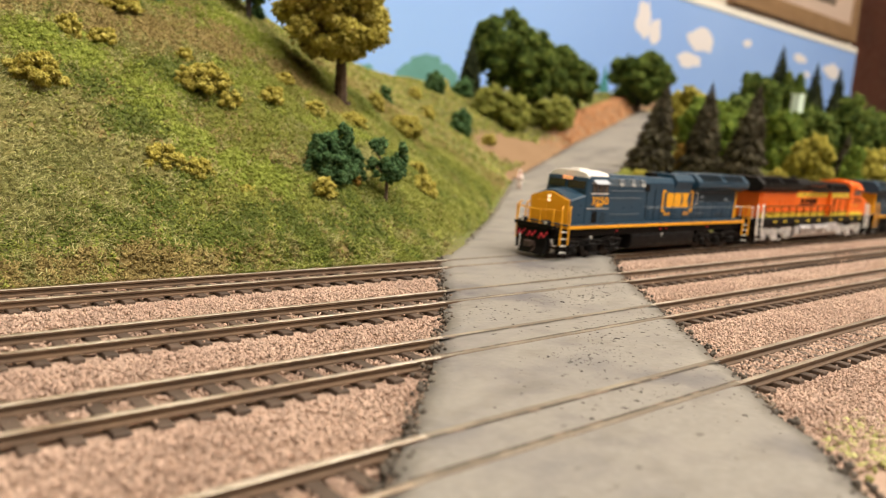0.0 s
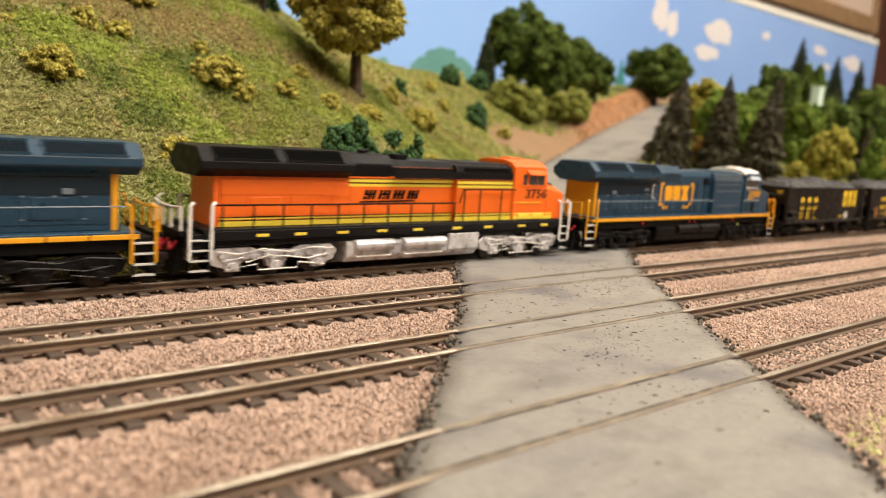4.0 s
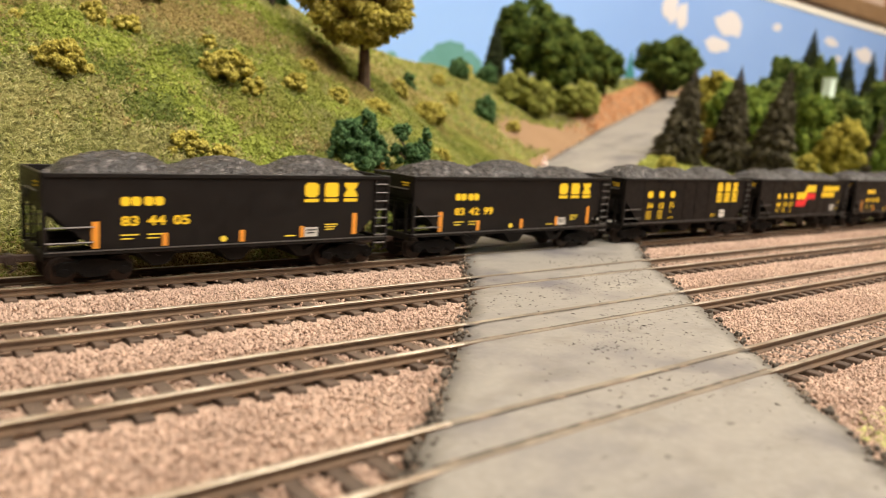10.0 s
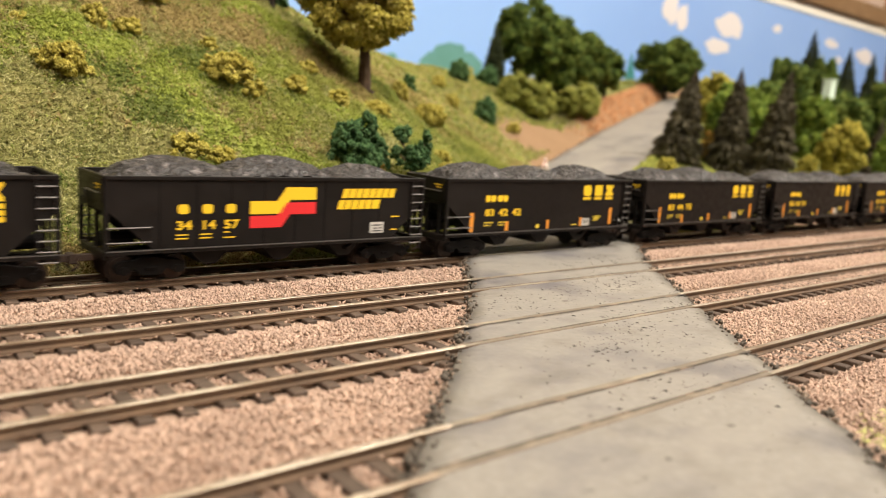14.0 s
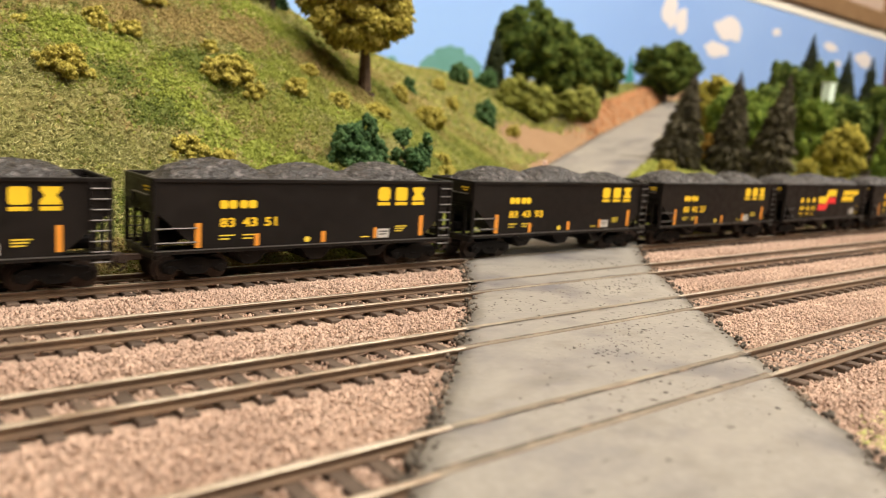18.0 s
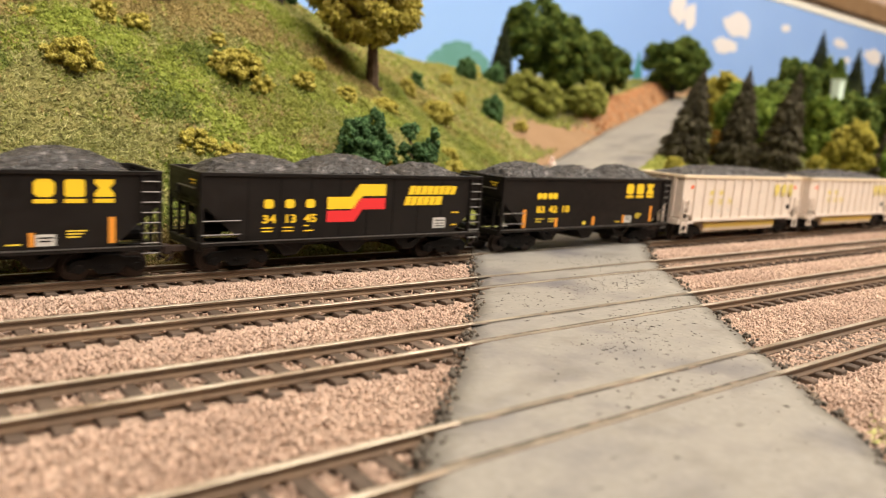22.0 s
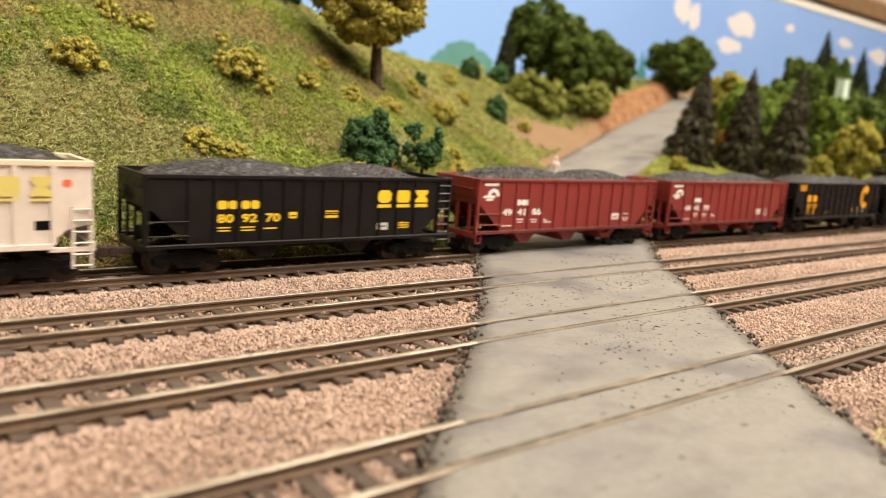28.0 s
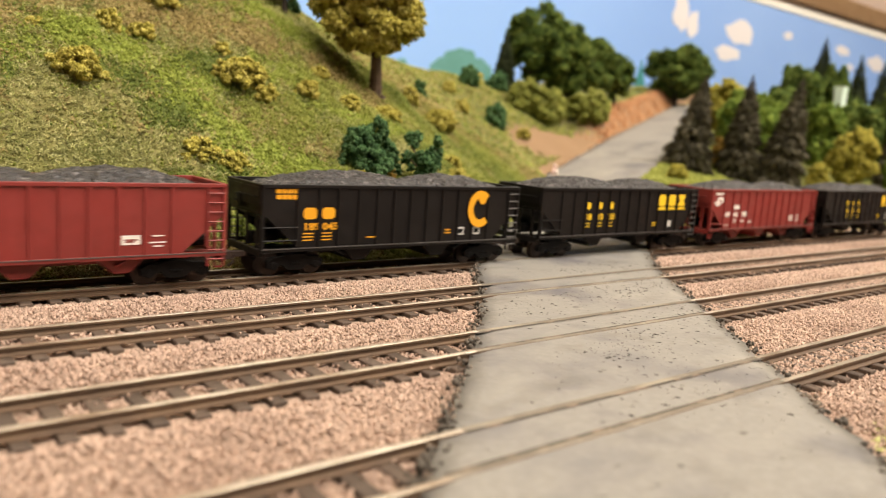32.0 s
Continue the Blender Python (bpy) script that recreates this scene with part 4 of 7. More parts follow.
def black_stencil(a, b, number, variant):
    """Black hopper with wide-set lettering and striped blocks under the emblem."""
    car = hopper(a, b, "black open hopper car with yellow stencilled blocks and coal heaps", SMOOTH_HOPPER, [], SEAMS, COAL_THREE[variant], (-17.5, 0, 17.5))
    three_blocks(car, 16.2, 18.2, 31.4, 21.8, M_YELLOW, YS, 1.0, True)
    for k in range(3):
        owner_bars(car, -27.2 + 6.6 * k, 16.3, (2.8,), 2.3, M_YELLOW, YS)
    for k, pair in enumerate(number.split()):
        digits(pair, -27.4 + 6.6 * k, 12.6, 1.9, M_YELLOW, car, YS, 1.3)
    small_data(car, YS, [(-27.4 + 6.6 * k, z, w) for k, w in ((0, 3.0), (1, 3.0)) for z in (11.3, 10.5, 9.7, 8.9)] + [(-14.0, 11.2, 1.4), (-14.0, 8.9, 3.0), (13.5, 9.4, 3.6), (13.5, 8.8, 2.8)], M_YELLOW)
    flat("data_plate", [rect(19.6, 8.4, 23.2, 11.2)], M_WHITE, car, YS, "small white data plate")
    small_data(car, YS - 0.06, [(20.3, 10.1, 2.2), (20.3, 9.4, 1.4)], M_SEAM)
    return car


def stepped(x0, z0, x1, zs, h):
    """A band that steps up on its way to the right."""
    m = (x0 + x1) / 2
    return [(x0, z0), (m - 0.6, z0), (m + 1.6, z0 + zs), (x1, z0 + zs), (x1, z0 + zs + h), (m + 0.6, z0 + zs + h), (m - 1.8, z0 + h), (x0, z0 + h)]


def black_banded(a, b, number, variant):
    """Black hopper with a stepped yellow and red band."""
    car = hopper(a, b, "black open hopper car with stepped yellow and red band", SMOOTH_HOPPER, [], SEAMS, COAL_THREE[variant], (-17.5, 0, 17.5))
    flat("emblem", [stepped(-9.0, 14.6, 8.0, 3.2, 3.0)], M_YELLOW, car, YS, "stepped yellow band")
    flat("emblem", [stepped(-9.0, 11.4, 8.0, 3.0, 2.8)], M_LOGORED, car, YS, "stepped red band")
    for k in range(3):
        owner_bars(car, -25.6 + 5.4 * k, 15.0, (2.4,), 2.1, M_YELLOW, YS)
    for k, pair in enumerate(number.split()):
        digits(pair, -26.0 + 5.4 * k, 11.6, 1.9, M_YELLOW, car, YS, 1.3)
    for z, ws in ((18.1, (1.7, 1.7, 1.7, 1.7, 1.7, 1.7, 1.7, 1.7)), (15.3, (1.7, 1.7, 1.7, 1.7, 1.7, 2.2))):
        x = 15.2 if z > 17 else 14.0
        for w in ws:
            flat("lettering", [[(x, z), (x + w, z), (x + w + 0.6, z + 2.3), (x + 0.6, z + 2.3)]], M_YELLOW, car, YS, "slanted yellow block")
            x += w + 0.3
    flat("data_plate", [rect(24.0, 9.0, 28.2, 11.8)], M_GREYTXT, car, YS, "small white data plate")
    small_data(car, YS - 0.06, [(24.6, 10.9, 3.0), (25.0, 10.1, 1.0), (26.6, 10.1, 1.0), (24.6, 9.4, 3.0)], M_SEAM)
    small_data(car, YS, [(-26 + 5.4 * k, z, 2.6) for k in range(2) for z in (10.3, 9.5)] + [(-15.2, 10.6, 1.4), (-15.2, 9.4, 2.6), (30.4, 13.0, 2.6), (30.4, 9.6, 1.8)], M_YELLOW)
    return car


RIBS = [-31.4, -25.6, -20.2, -14.4, -8.8, -3.6, 1.6, 7.0, 12.2, 17.8, 23.2, 28.8]


def black_ribbed(a, b, number, emblem, variant):
    car = hopper(a, b, "black rib-sided open hopper car with yellow lettering", RIB_HOPPER, RIBS, [], COAL_TWO[variant], (-12.5, 12.5))
    y = YS - 0.02
    if emblem == "blocks":
        three_blocks(car, 16.6, 16.0, 33.0, 19.2, M_YELLOW, YS - 0.42, 0.85)
        owner_bars(car, -25.0, 14.9, (2.3, 2.0, -0.4, 2.0, 2.0), 1.9, M_YELLOW, y, 0.3)
        for k, pair in enumerate(number.split()):
            digits(pair, -25.0 + 5.7 * k, 11.9, 1.9, M_YELLOW, car, y, 1.4)
        flat("inspection_mark", [rect(-7.6, 12.5, -5.5, 14.0), rect(1.9, 12.4, 5.6, 14.2)], M_YELLOW, car, y)
        small_data(car, y - 0.06, [(1.9, 13.1, 3.6), (-7.2, 13.0, 1.4), (1.9, 13.6, 3.6)], M_SEAM)
        flat("data_plate", [rect(17.2, 9.0, 20.6, 10.8)], M_GREYTXT, car, y, "small grey data plate")
        small_data(car, y - 0.06, [(17.8, 9.8, 2.2)], M_SEAM)
        small_data(car, y, [(-24.8, 10.6, 2.8), (-24.8, 9.9, 2.8), (-19.4, 10.6, 3.2), (-19.4, 9.9, 3.2), (-13.8, 10.2, 3.2), (24.0, 10.5, 3.2), (24.0, 9.9, 3.2), (24.0, 9.3, 3.2)], M_YELLOW)
    elif emblem == "ring":
        o = []
        n = 20
        for k in range(n):
            a0, a1 = radians(48 + 264 * k / n), radians(48 + 264 * (k + 1) / n)
            o.append([(25.6 + r * 0.86 * math.cos(t), 16.2 + r * math.sin(t)) for r, t in ((5.2, a0), (5.2, a1), (3.0, a1), (3.0, a0))])
        o.append(chamfer(25.0, 17.6, 27.6, 20.0, 0.8))
        flat("emblem", o, M_GOLD, car, YS - 0.42, "large orange-yellow ring emblem")
        owner_bars(car, -37.2, 20.4, (1.5, 1.2, 1.2, 1.2), 1.1, M_GOLD, y, 0.15)
        owner_bars(car, -37.0, 19.0, (1.3, 1.2, 1.2, 1.2), 1.1, M_GOLD, y, 0.15)
        owner_bars(car, -29.8, 14.2, (3.6, 0.7, 3.6), 2.8, M_GOLD, y, 0.35)
        digits(number.split()[0], -29.8, 11.6, 1.7, M_GOLD, car, y, 1.25)
        digits(number.split()[1], -24.6, 11.6, 1.7, M_GOLD, car, y, 1.25)
        small_data(car, y, [(-29.8, z, 2.8) for z in (10.6, 9.8, 9.0)] + [(-24.6, z, 2.6) for z in (10.6, 9.8, 9.0)] + [(-11.8, 9.2, 3.4), (13.6, 10.4, 2.0), (13.6, 9.6, 2.0)], M_GOLD)
        flat("data_plate", [rect(17.8, 9.0, 20.4, 11.2), rect(23.6, 9.0, 26.2, 11.2)], M_GREYTXT, car, y)
        flat("data_field", [rect(18.3, 9.5, 19.9, 10.7), rect(24.1, 9.5, 25.7, 10.7)], M_SEAM, car, y - 0.07)
    else:
        three_blocks(car, 17.0, 16.4, 33.0, 20.4, M_YELLOW, YS - 0.42, 0.9)
        for k in range(3):
            owner_bars(car, -20.2 + 5.6 * k, 15.6, (2.4,), 2.2, M_YELLOW, y)
        for k, pair in enumerate(number.split()):
            digits(pair, -20.4 + 5.6 * k, 12.2, 1.9, M_YELLOW, car, y, 1.3)
        small_data(car, y, [(-20.2 + 5.6 * k, z, 2.6) for k in range(3) for z in (10.9, 9.9)] + [(15.0, 9.6, 2.6), (15.0, 10.4, 2.6)], M_YELLOW)
        flat("data_plate", [rect(23.0, 9.0, 26.0, 11.2)], M_GREYTXT, car, y)
    return car


def red_ribbed(a, b, number, variant):
    car = hopper(a, b, "oxide red rib-sided open hopper car with white lettering", RED_HOPPER, RIBS, [], COAL_TWO[variant], (-19, 0, 19))
    y = YS - 0.02
    o = []
    n = 12
    for k in range(n):
        a0, a1 = radians(-10 + 190 * k / n), radians(-10 + 190 * (k + 1) / n)
        o.append([(-34.6 + r * math.cos(t), 17.7 + r * 0.9 * math.sin(t)) for r, t in ((2.2, a0), (2.2, a1), (1.0, a1), (1.0, a0))])
    o += [[(-38.6, 17.0), (-34.0, 17.0), (-34.0, 17.7), (-38.1, 17.7)], [(-37.6, 16.2), (-34.6, 16.2), (-34.6, 16.8), (-37.0, 16.8)]]
    flat("emblem", o, M_WHITE, car, y, "white curved emblem")
    flat("lettering", [rect(-38.2, 20.4, -33.0, 21.1)], M_WHITE, car, y)
    owner_bars(car, -25.2, 14.7, (1.7, 1.7, 1.7), 1.7, M_WHITE, y, 0.2)
    for k, pair in enumerate(number.split()):
        digits(pair, -30.6 + 6.0 * k, 11.8, 1.9, M_WHITE, car, y, 1.4)
    small_data(car, y, [(-30.6, 8.6, 4.0), (-24.6, 10.4, 2.6), (-24.4, 9.6, 2.2), (-19.0, 10.2, 2.6), (-18.8, 9.5, 2.2), (-13.4, 10.0, 1.6), (-13.4, 9.3, 3.2), (24.6, 11.2, 2.4), (24.0, 9.8, 3.6), (24.8, 9.0, 2.0)], M_WHITE)
    flat("data_plate", [rect(18.4, 9.6, 22.2, 11.6)], M_WHITE, car, y, "small white data plate")
    small_data(car, y - 0.06, [(19.0, 10.5, 2.6), (19.0, 10.1, 2.0)], M_RED)
    for sx in (-1, 1):
        bm = bmesh.new()
        box(bm, sx * 39.2 - 1.1, sx * 39.2 + 1.1, -9.6, -9.2, 3.8, 4.2)
        box(bm, sx * 39.2 - 1.1, sx * 39.2 - 0.8, -9.6, -9.2, 4.0, 6.8)
        box(bm, sx * 39.2 + 0.8, sx * 39.2 + 1.1, -9.6, -9.2, 4.0, 6.8)
        part("stirrup_step", bm, M_RED, car)
    return car


# -------- cream bathtub gondolas
def cream_gondola(a, b, number):
    car = tagged(new("gondola_car"), "cream coal gondola with yellow stripe and full dark load", "gondola car", GROUP)
    L, W = 43.0, 9.7
    for s in (-1, 1):
        bm = bmesh.new()
        prism(bm, [(-L, 23.8), (-L, 12.5), (-L + 4.5, 11.4), (-L + 8, 8.6), (L - 8, 8.6), (L - 4.5, 11.4), (L, 12.5), (L, 23.8)], s * W - 0.3 * (s > 0), s * W + 0.3 * (s < 0))
        part("side_sheet", bm, M_WHITECAR, car)
    for s in (-1, 1):
        bm = bmesh.new()
        prism(bm, [(s * L, 23.8), (s * L, 9.5), (s * (L - 0.7), 9.0), (s * (L - 0.7), 23.8)], -W + 0.3, W - 0.3)
        for y in (-6, -2, 2, 6):
            box(bm, s * L - 0.5, s * L + 0.5, y - 0.35, y + 0.35, 9.2, 23.6)
        part("end_sheet", bm, M_WHITECAR, car)
        bar_part("end_sill", (s * L - 1.0, s * L + 0.6, -W, W, 6.8, 8.8), M_WHITECAR, car)
        put("coupler", COUPLER, car, s * (L + 1.8), 0, 0, 0 if s < 0 else 180)
        freight_truck(car, s * 33.0)
    bm = bmesh.new()
    for s in (-1, 1):
        box(bm, -L - 0.3, L + 0.3, s * W - 0.5, s * W + 0.5, 23.7, 24.9)
        box(bm, s * L - 0.6, s * L + 0.5, -W - 0.2, W + 0.2, 23.7, 24.85)
    soft(bm, 0.15)
    part("top_chord", bm, material("chord_yellow", (0.74, 0.61, 0.44), 0.5) if "chord_yellow" not in bpy.data.materials else bpy.data.materials["chord_yellow"], car, "pale yellow top rail")
    bm = bmesh.new()
    for s in (-1, 1):
        box(bm, -L + 7, L - 7, s * W - 0.5, s * W + 0.45, 7.5, 8.7)
        box(bm, -L, -L + 8, s * W - 0.4, s * W + 0.3, 6.9, 7.9)
        box(bm, L - 8, L, s * W - 0.4, s * W + 0.3, 6.9, 7.9)
    soft(bm, 0.12)
    part("side_sill", bm, M_WHITECAR, car)
    bm = bmesh.new()
    prism(bm, [(-27, 7.6), (27, 7.6), (25.6, 3.4), (-25.6, 3.4)], -8.8, 8.8)
    soft(bm, 0.4)
    part("tub", bm, M_TUB, car, "rounded tan belly tub")
    flat("stripe", [[(-25.9, 4.9), (25.9, 4.9), (26.5, 6.9), (-26.5, 6.9)]], M_STRIPE, car, -8.85, "dull yellow belly stripe")
    bm = bmesh.new()
    box(bm, -0.5, 0.5, -0.5, 0.12, 8.6, 23.8)
    rib = mesh_of("rib", bm, M_WHITECAR)
    for k in range(12):
        x = -35.6 + 6.5 * k
        put("rib", rib, car, x, -W)
        put("rib", rib, car, x, W, 0, 180)
    for s in (-1, 1):
        bm = bmesh.new()
        for x in (-1.7, 1.7):
            box(bm, s * (L - 2.0) + x - 0.25, s * (L - 2.0) + x + 0.25, -W - 0.7, -W - 0.2, 3.6, 16.0)
        for k in range(6):
            tube(bm, [(s * (L - 2.0) - 1.8, -W - 0.55, 4.2 + 2.25 * k), (s * (L - 2.0) + 1.8, -W - 0.55, 4.2 + 2.25 * k)], 0.24, 5)
        part("ladder", bm, M_WHITECAR, car)
    three_blocks(car, 20.6, 18.0, 36.0, 21.8, M_PALEGOLD, -W - 0.45, 0.5)
    owner_bars(car, -25.6, 17.4, (1.6, 1.6, -2.6, 1.6, 1.6), 1.9, M_PALEGOLD, -W, 0.2)
    for k, pair in enumerate(number.split()):
        digits(pair, -26.0 + 6.4 * k, 14.0, 2.0, M_PALEGOLD, car, -W, 1.2)
    small_data(car, -W, [(-19.6, 11.6, 1.8), (-19.6, 11.0, 1.8), (-12.8, 11.8, 1.8), (-12.8, 11.2, 1.8), (-6.4, 11.8, 2.2), (8.6, 18.8, 3.4), (8.6, 18.0, 3.4), (21.5, 12.5, 3.6)], M_GREYTXT)
    flat("data_plate", [rect(32.6, 11.4, 35.4, 13.2)], M_SEAM, car, -W, "small black data plate")
    flat("defect_tag", [chamfer(-38.4, 19.8, -36.6, 21.2, 0.3), chamfer(37.6, 19.8, 39.2, 21.2, 0.3)], material("tag_orange", (0.8, 0.15, 0.05), 0.5) if "tag_orange" not in bpy.data.materials else bpy.data.materials["tag_orange"], car, -W)
    put("coal_load", COAL_FLAT, car)["label"] = "long low dark coal load"
    TRAIN.append((car, (a + b) / 2 + 0.6))


for me in COAL_TWO:
    me.transform(Matrix.Translation((0, 0, -0.0007)))
COAL_FLAT = coal_mesh(9, 41.5, [(-6, 1.0, 44), (14, 0.9, 32)], 4.4, 9.1)
COAL_FLAT.transform(Matrix.Translation((0, 0, 0.0017)))


# -------- six-axle diesel locomotives
def loco_truck_mesh(bm):
    for y0, y1 in ((-8.0, -6.4), (6.4, 8.0)):
        prism(bm, [(-17.0, 5.8), (-15.0, 7.6), (-6.5, 7.6), (-4.5, 6.6), (4.5, 6.6), (6.5, 7.6), (15.0, 7.6), (17.0, 5.8), (16.0, 3.6), (13.4, 2.8), (10.2, 2.4), (8.2, 4.6), (3.0, 4.6), (2.0, 2.6), (-2.0, 2.6), (-3.0, 4.6), (-8.2, 4.6), (-10.2, 2.4), (-13.4, 2.8), (-16.0, 3.6)], y0, y1)
    for s in (-1, 1):
        for x in (-11.2, 0, 11.2):
            box(bm, x - 1.7, x + 1.7, min(s * 7.6, s * 8.6), max(s * 7.6, s * 8.6), 2.0, 5.0)
            disc(bm, (x, 3.3), 1.0, s * 8.5, s * 9.0, 10)
            for dx in (-2.6, 2.6):
                disc(bm, (x + dx, 5.7), 0.75, s * 7.9, s * 8.9, 8)
        for x in (-6.2, -4.9, 4.9, 6.2):
            disc(bm, (x, 5.2), 0.6, s * 7.9, s * 8.6, 8)
    soft(bm, 0.15)


def truck_pipes_mesh(bm, k=1.0):
    for s in (-1, 1):
        tube(bm, [(-15.5, s * 8.9, 7.0), (-10, s * 9.0, 6.2), (-4, s * 9.0, 7.2), (3, s * 9.0, 6.2), (9, s * 9.0, 7.1), (15.5, s * 8.9, 6.6)], 0.12 * k, 5)
        tube(bm, [(-13.6, s * 8.9, 4.6), (-9, s * 9.1, 5.4), (-8, s * 9.1, 4.2), (-2.4, s * 9.1, 5.6), (2.4, s * 9.1, 5.2), (8, s * 9.1, 4.4), (13.6, s * 8.9, 5.2)], 0.09 * k, 5)
        tube(bm, [(-13.0, s * 8.7, 2.6), (-5.5, s * 8.9, 3.6), (-5.0, s * 8.9, 2.2), (5.2, s * 8.9, 2.2), (5.6, s * 8.9, 3.6), (13.0, s * 8.7, 2.6)], 0.10 * k, 5)


TRUCK_PIPES = shared("brake_piping", truck_pipes_mesh, M_PIPE)
TRUCK_PIPES_SILVER = shared("brake_piping", lambda bm: truck_pipes_mesh(bm, 2.0), M_WHITE)
TRUCK_BLACK = shared("truck_frame", loco_truck_mesh, M_UNDER)
TRUCK_SILVER = shared("truck_frame", loco_truck_mesh, M_SILVER)


def locomotive(a, b, flip, style, number, label):
    """Wide-nosed diesel; its cab points to -x, or to +x when flip is -1."""
    g = flip
    car = tagged(new("diesel_locomotive"), label, "locomotive", GROUP)
    blue = style == "blue"
    body = M_NAVY if blue else M_ORANGE
    roof = M_NAVY if blue else M_BLACKROOF
    sill = M_GOLD if blue else M_BLACKROOF
    rail = M_NAVY if blue else M_BLACKROOF
    step = M_GOLD if blue else M_WHITE

    short = [1.0]

    def F(x):
        """Place along the locomotive; the cab is drawn long and set shorter here."""
        return x if x > -36 else -36 + (x + 36) * short[0]

    def X(pts):
        return [(g * F(x), z) for x, z in pts]

    def bx(bm, x0, x1, y0, y1, z0, z1):
        x0, x1 = F(x0), F(x1)
        box(bm, min(g * x0, g * x1), max(g * x0, g * x1), y0, y1, z0, z1)

    def P(name, build, mat, bev=0.18, lab="", parent=car):
        bm = bmesh.new()
        build(bm)
        if bev:
            soft(bm, bev)
        return part(name, bm, mat, parent, lab)

    # frame and sill
    P("frame", lambda bm: bx(bm, -61.8, 64, -8.6, 8.6, 8.0, 11.0), M_BLACKROOF if not blue else M_UNDER)
    P("walkway", lambda bm: bx(bm, -58.2, 60.2, -9.7, 9.7, 11.7, 12.2), rail, 0.1)
    if blue:
        for x0, x1 in ((-58, -30), (-29.6, -4), (-3.4, 3.0), (3.4, 10.6), (11, 18.6), (19, 26.6), (27, 33.6), (34, 42), (42.4, 50), (50.4, 60)):
            P("sill_stripe", lambda bm: bx(bm, x0, x1, -9.85, 9.85, 10.7, 11.75), M_GOLD, 0.08)
    else:
        P("sill_stripe", lambda bm: bx(bm, -58, 60, -9.8, 9.8, 9.6, 11.7), M_BLACKROOF, 0.1)
        for x in (-50, -40, -26, -14, 0, 12, 24, 36, 46):
            P("reflector", lambda bm: bx(bm, x - 1.6, x + 1.6, -9.92, 9.92, 10.2, 10.9), M_LTYELLOW, 0.05)
    # hood, from cab to radiators
    hood = P("hood", lambda bm: profile(bm, [(-6.6, 12.1), (-6.6, 26.6), (-5.4, 28.6), (5.4, 28.6), (6.6, 26.6), (6.6, 12.1)], g * -36, g * 8), body if blue else M_ORANGE, 0.25)
    P("equipment_cabinet", lambda bm: profile(bm, [(-8.4, 12.1), (-8.4, 25.2), (-7.0, 28.0), (7.0, 28.0), (8.4, 25.2), (8.4, 12.1)], g * -36.2, g * -14), body, 0.25)
    P("engine_hood", lambda bm: bx(bm, 8, 55.4, -6.6, 6.6, 12.1, 25.6), body, 0.25)
    # radiator wings
    P("radiator", lambda bm: profile(bm, [(-6.4, 23.8), (-9.3, 25.6), (-9.4, 27.6), (-6.2, 30.5), (6.2, 30.5), (9.4, 27.6), (9.3, 25.6), (6.4, 23.8)], g * 21, g * 61.0), roof, 0.25, "overhanging radiator housing")
    P("radiator_shoulder", lambda bm: profile(bm, [(-6.5, 24.0), (-7.6, 27.6), (-5.6, 30.1), (5.6, 30.1), (7.6, 27.6), (6.5, 24.0)], g * 8, g * 21), roof, 0.25)
    for x0, x1 in ((24.5, 39.5), (42.5, 57.5)):
        bm = bmesh.new()
        for s in (-1, 1):
            for k in range(9):
                f = 0.12 + 0.085 * k
                y, z = 9.4 + (6.2 - 9.4) * f, 27.6 + (30.5 - 27.6) * f
                bx(bm, x0, x1, s * y - 0.16, s * y + 0.16, z - 0.05, z + 0.22)
        part("radiator_grille", bm, M_GRILLE if blue else M_SEAM, car)
        # raised rim round the grille
        bm = bmesh.new()
        for s in (-1, 1):
            for f in (0.06, 0.90):
                y, z = 9.4 + (6.2 - 9.4) * f, 27.6 + 2.9 * f
                bx(bm, x0 - 0.5, x1 + 0.5, s * y - 0.22, s * y + 0.22, z - 0.05, z + 0.34)
            for e in (x0 - 0.3, x1 + 0.3):
                tube(bm, [(g * e, s * 9.2, 27.9), (g * e, s * 6.5, 30.4)], 0.22, 5)
        part("grille_rim", bm, roof, car)
    # roof details
    P("exhaust_stack", lambda bm: bx(bm, -1, 3.2, -1.6, 1.6, 28.4, 30.2), M_UNDER, 0.2)
    P("dynamic_brake_housing", lambda bm: bx(bm, -31, -16, -5.4, 5.4, 28.0, 28.9), roof, 0.2)
    # louvres on the cabinet's shoulder
    for s in (-1, 1):
        for k in range(6):
            f = 0.06 + 0.16 * k
            y, z = 8.45 - 1.4 * f, 25.2 + 2.8 * f
            P("louvre", lambda bm: bx(bm, -35.4, -14.6, s * y - 0.2, s * y + 0.2, z - 0.09, z + 0.09), M_GREYPANEL if blue else M_UNDER, 0)
        for x in (-29.6, -22.4, -16.6) if g > 0 else ():
            P("louvre_panel", lambda bm: [bx(bm, x, x + 2.4, s * (8.6 - 1.4 * f) - 0.2, s * (8.6 - 1.4 * f) + 0.2, 25.2 + 2.8 * f - 0.11, 25.2 + 2.8 * f + 0.11) for f in (0.06, 0.22, 0.38, 0.54, 0.70, 0.86)], M_GREYTXT if blue else M_UNDER, 0)
            P("louvre_back", lambda bm: bx(bm, x, x + 2.4, s * 7.9 - 0.35, s * 7.9 + 0.35, 25.4, 27.6), M_GREYPANEL if blue else M_UNDER, 0)
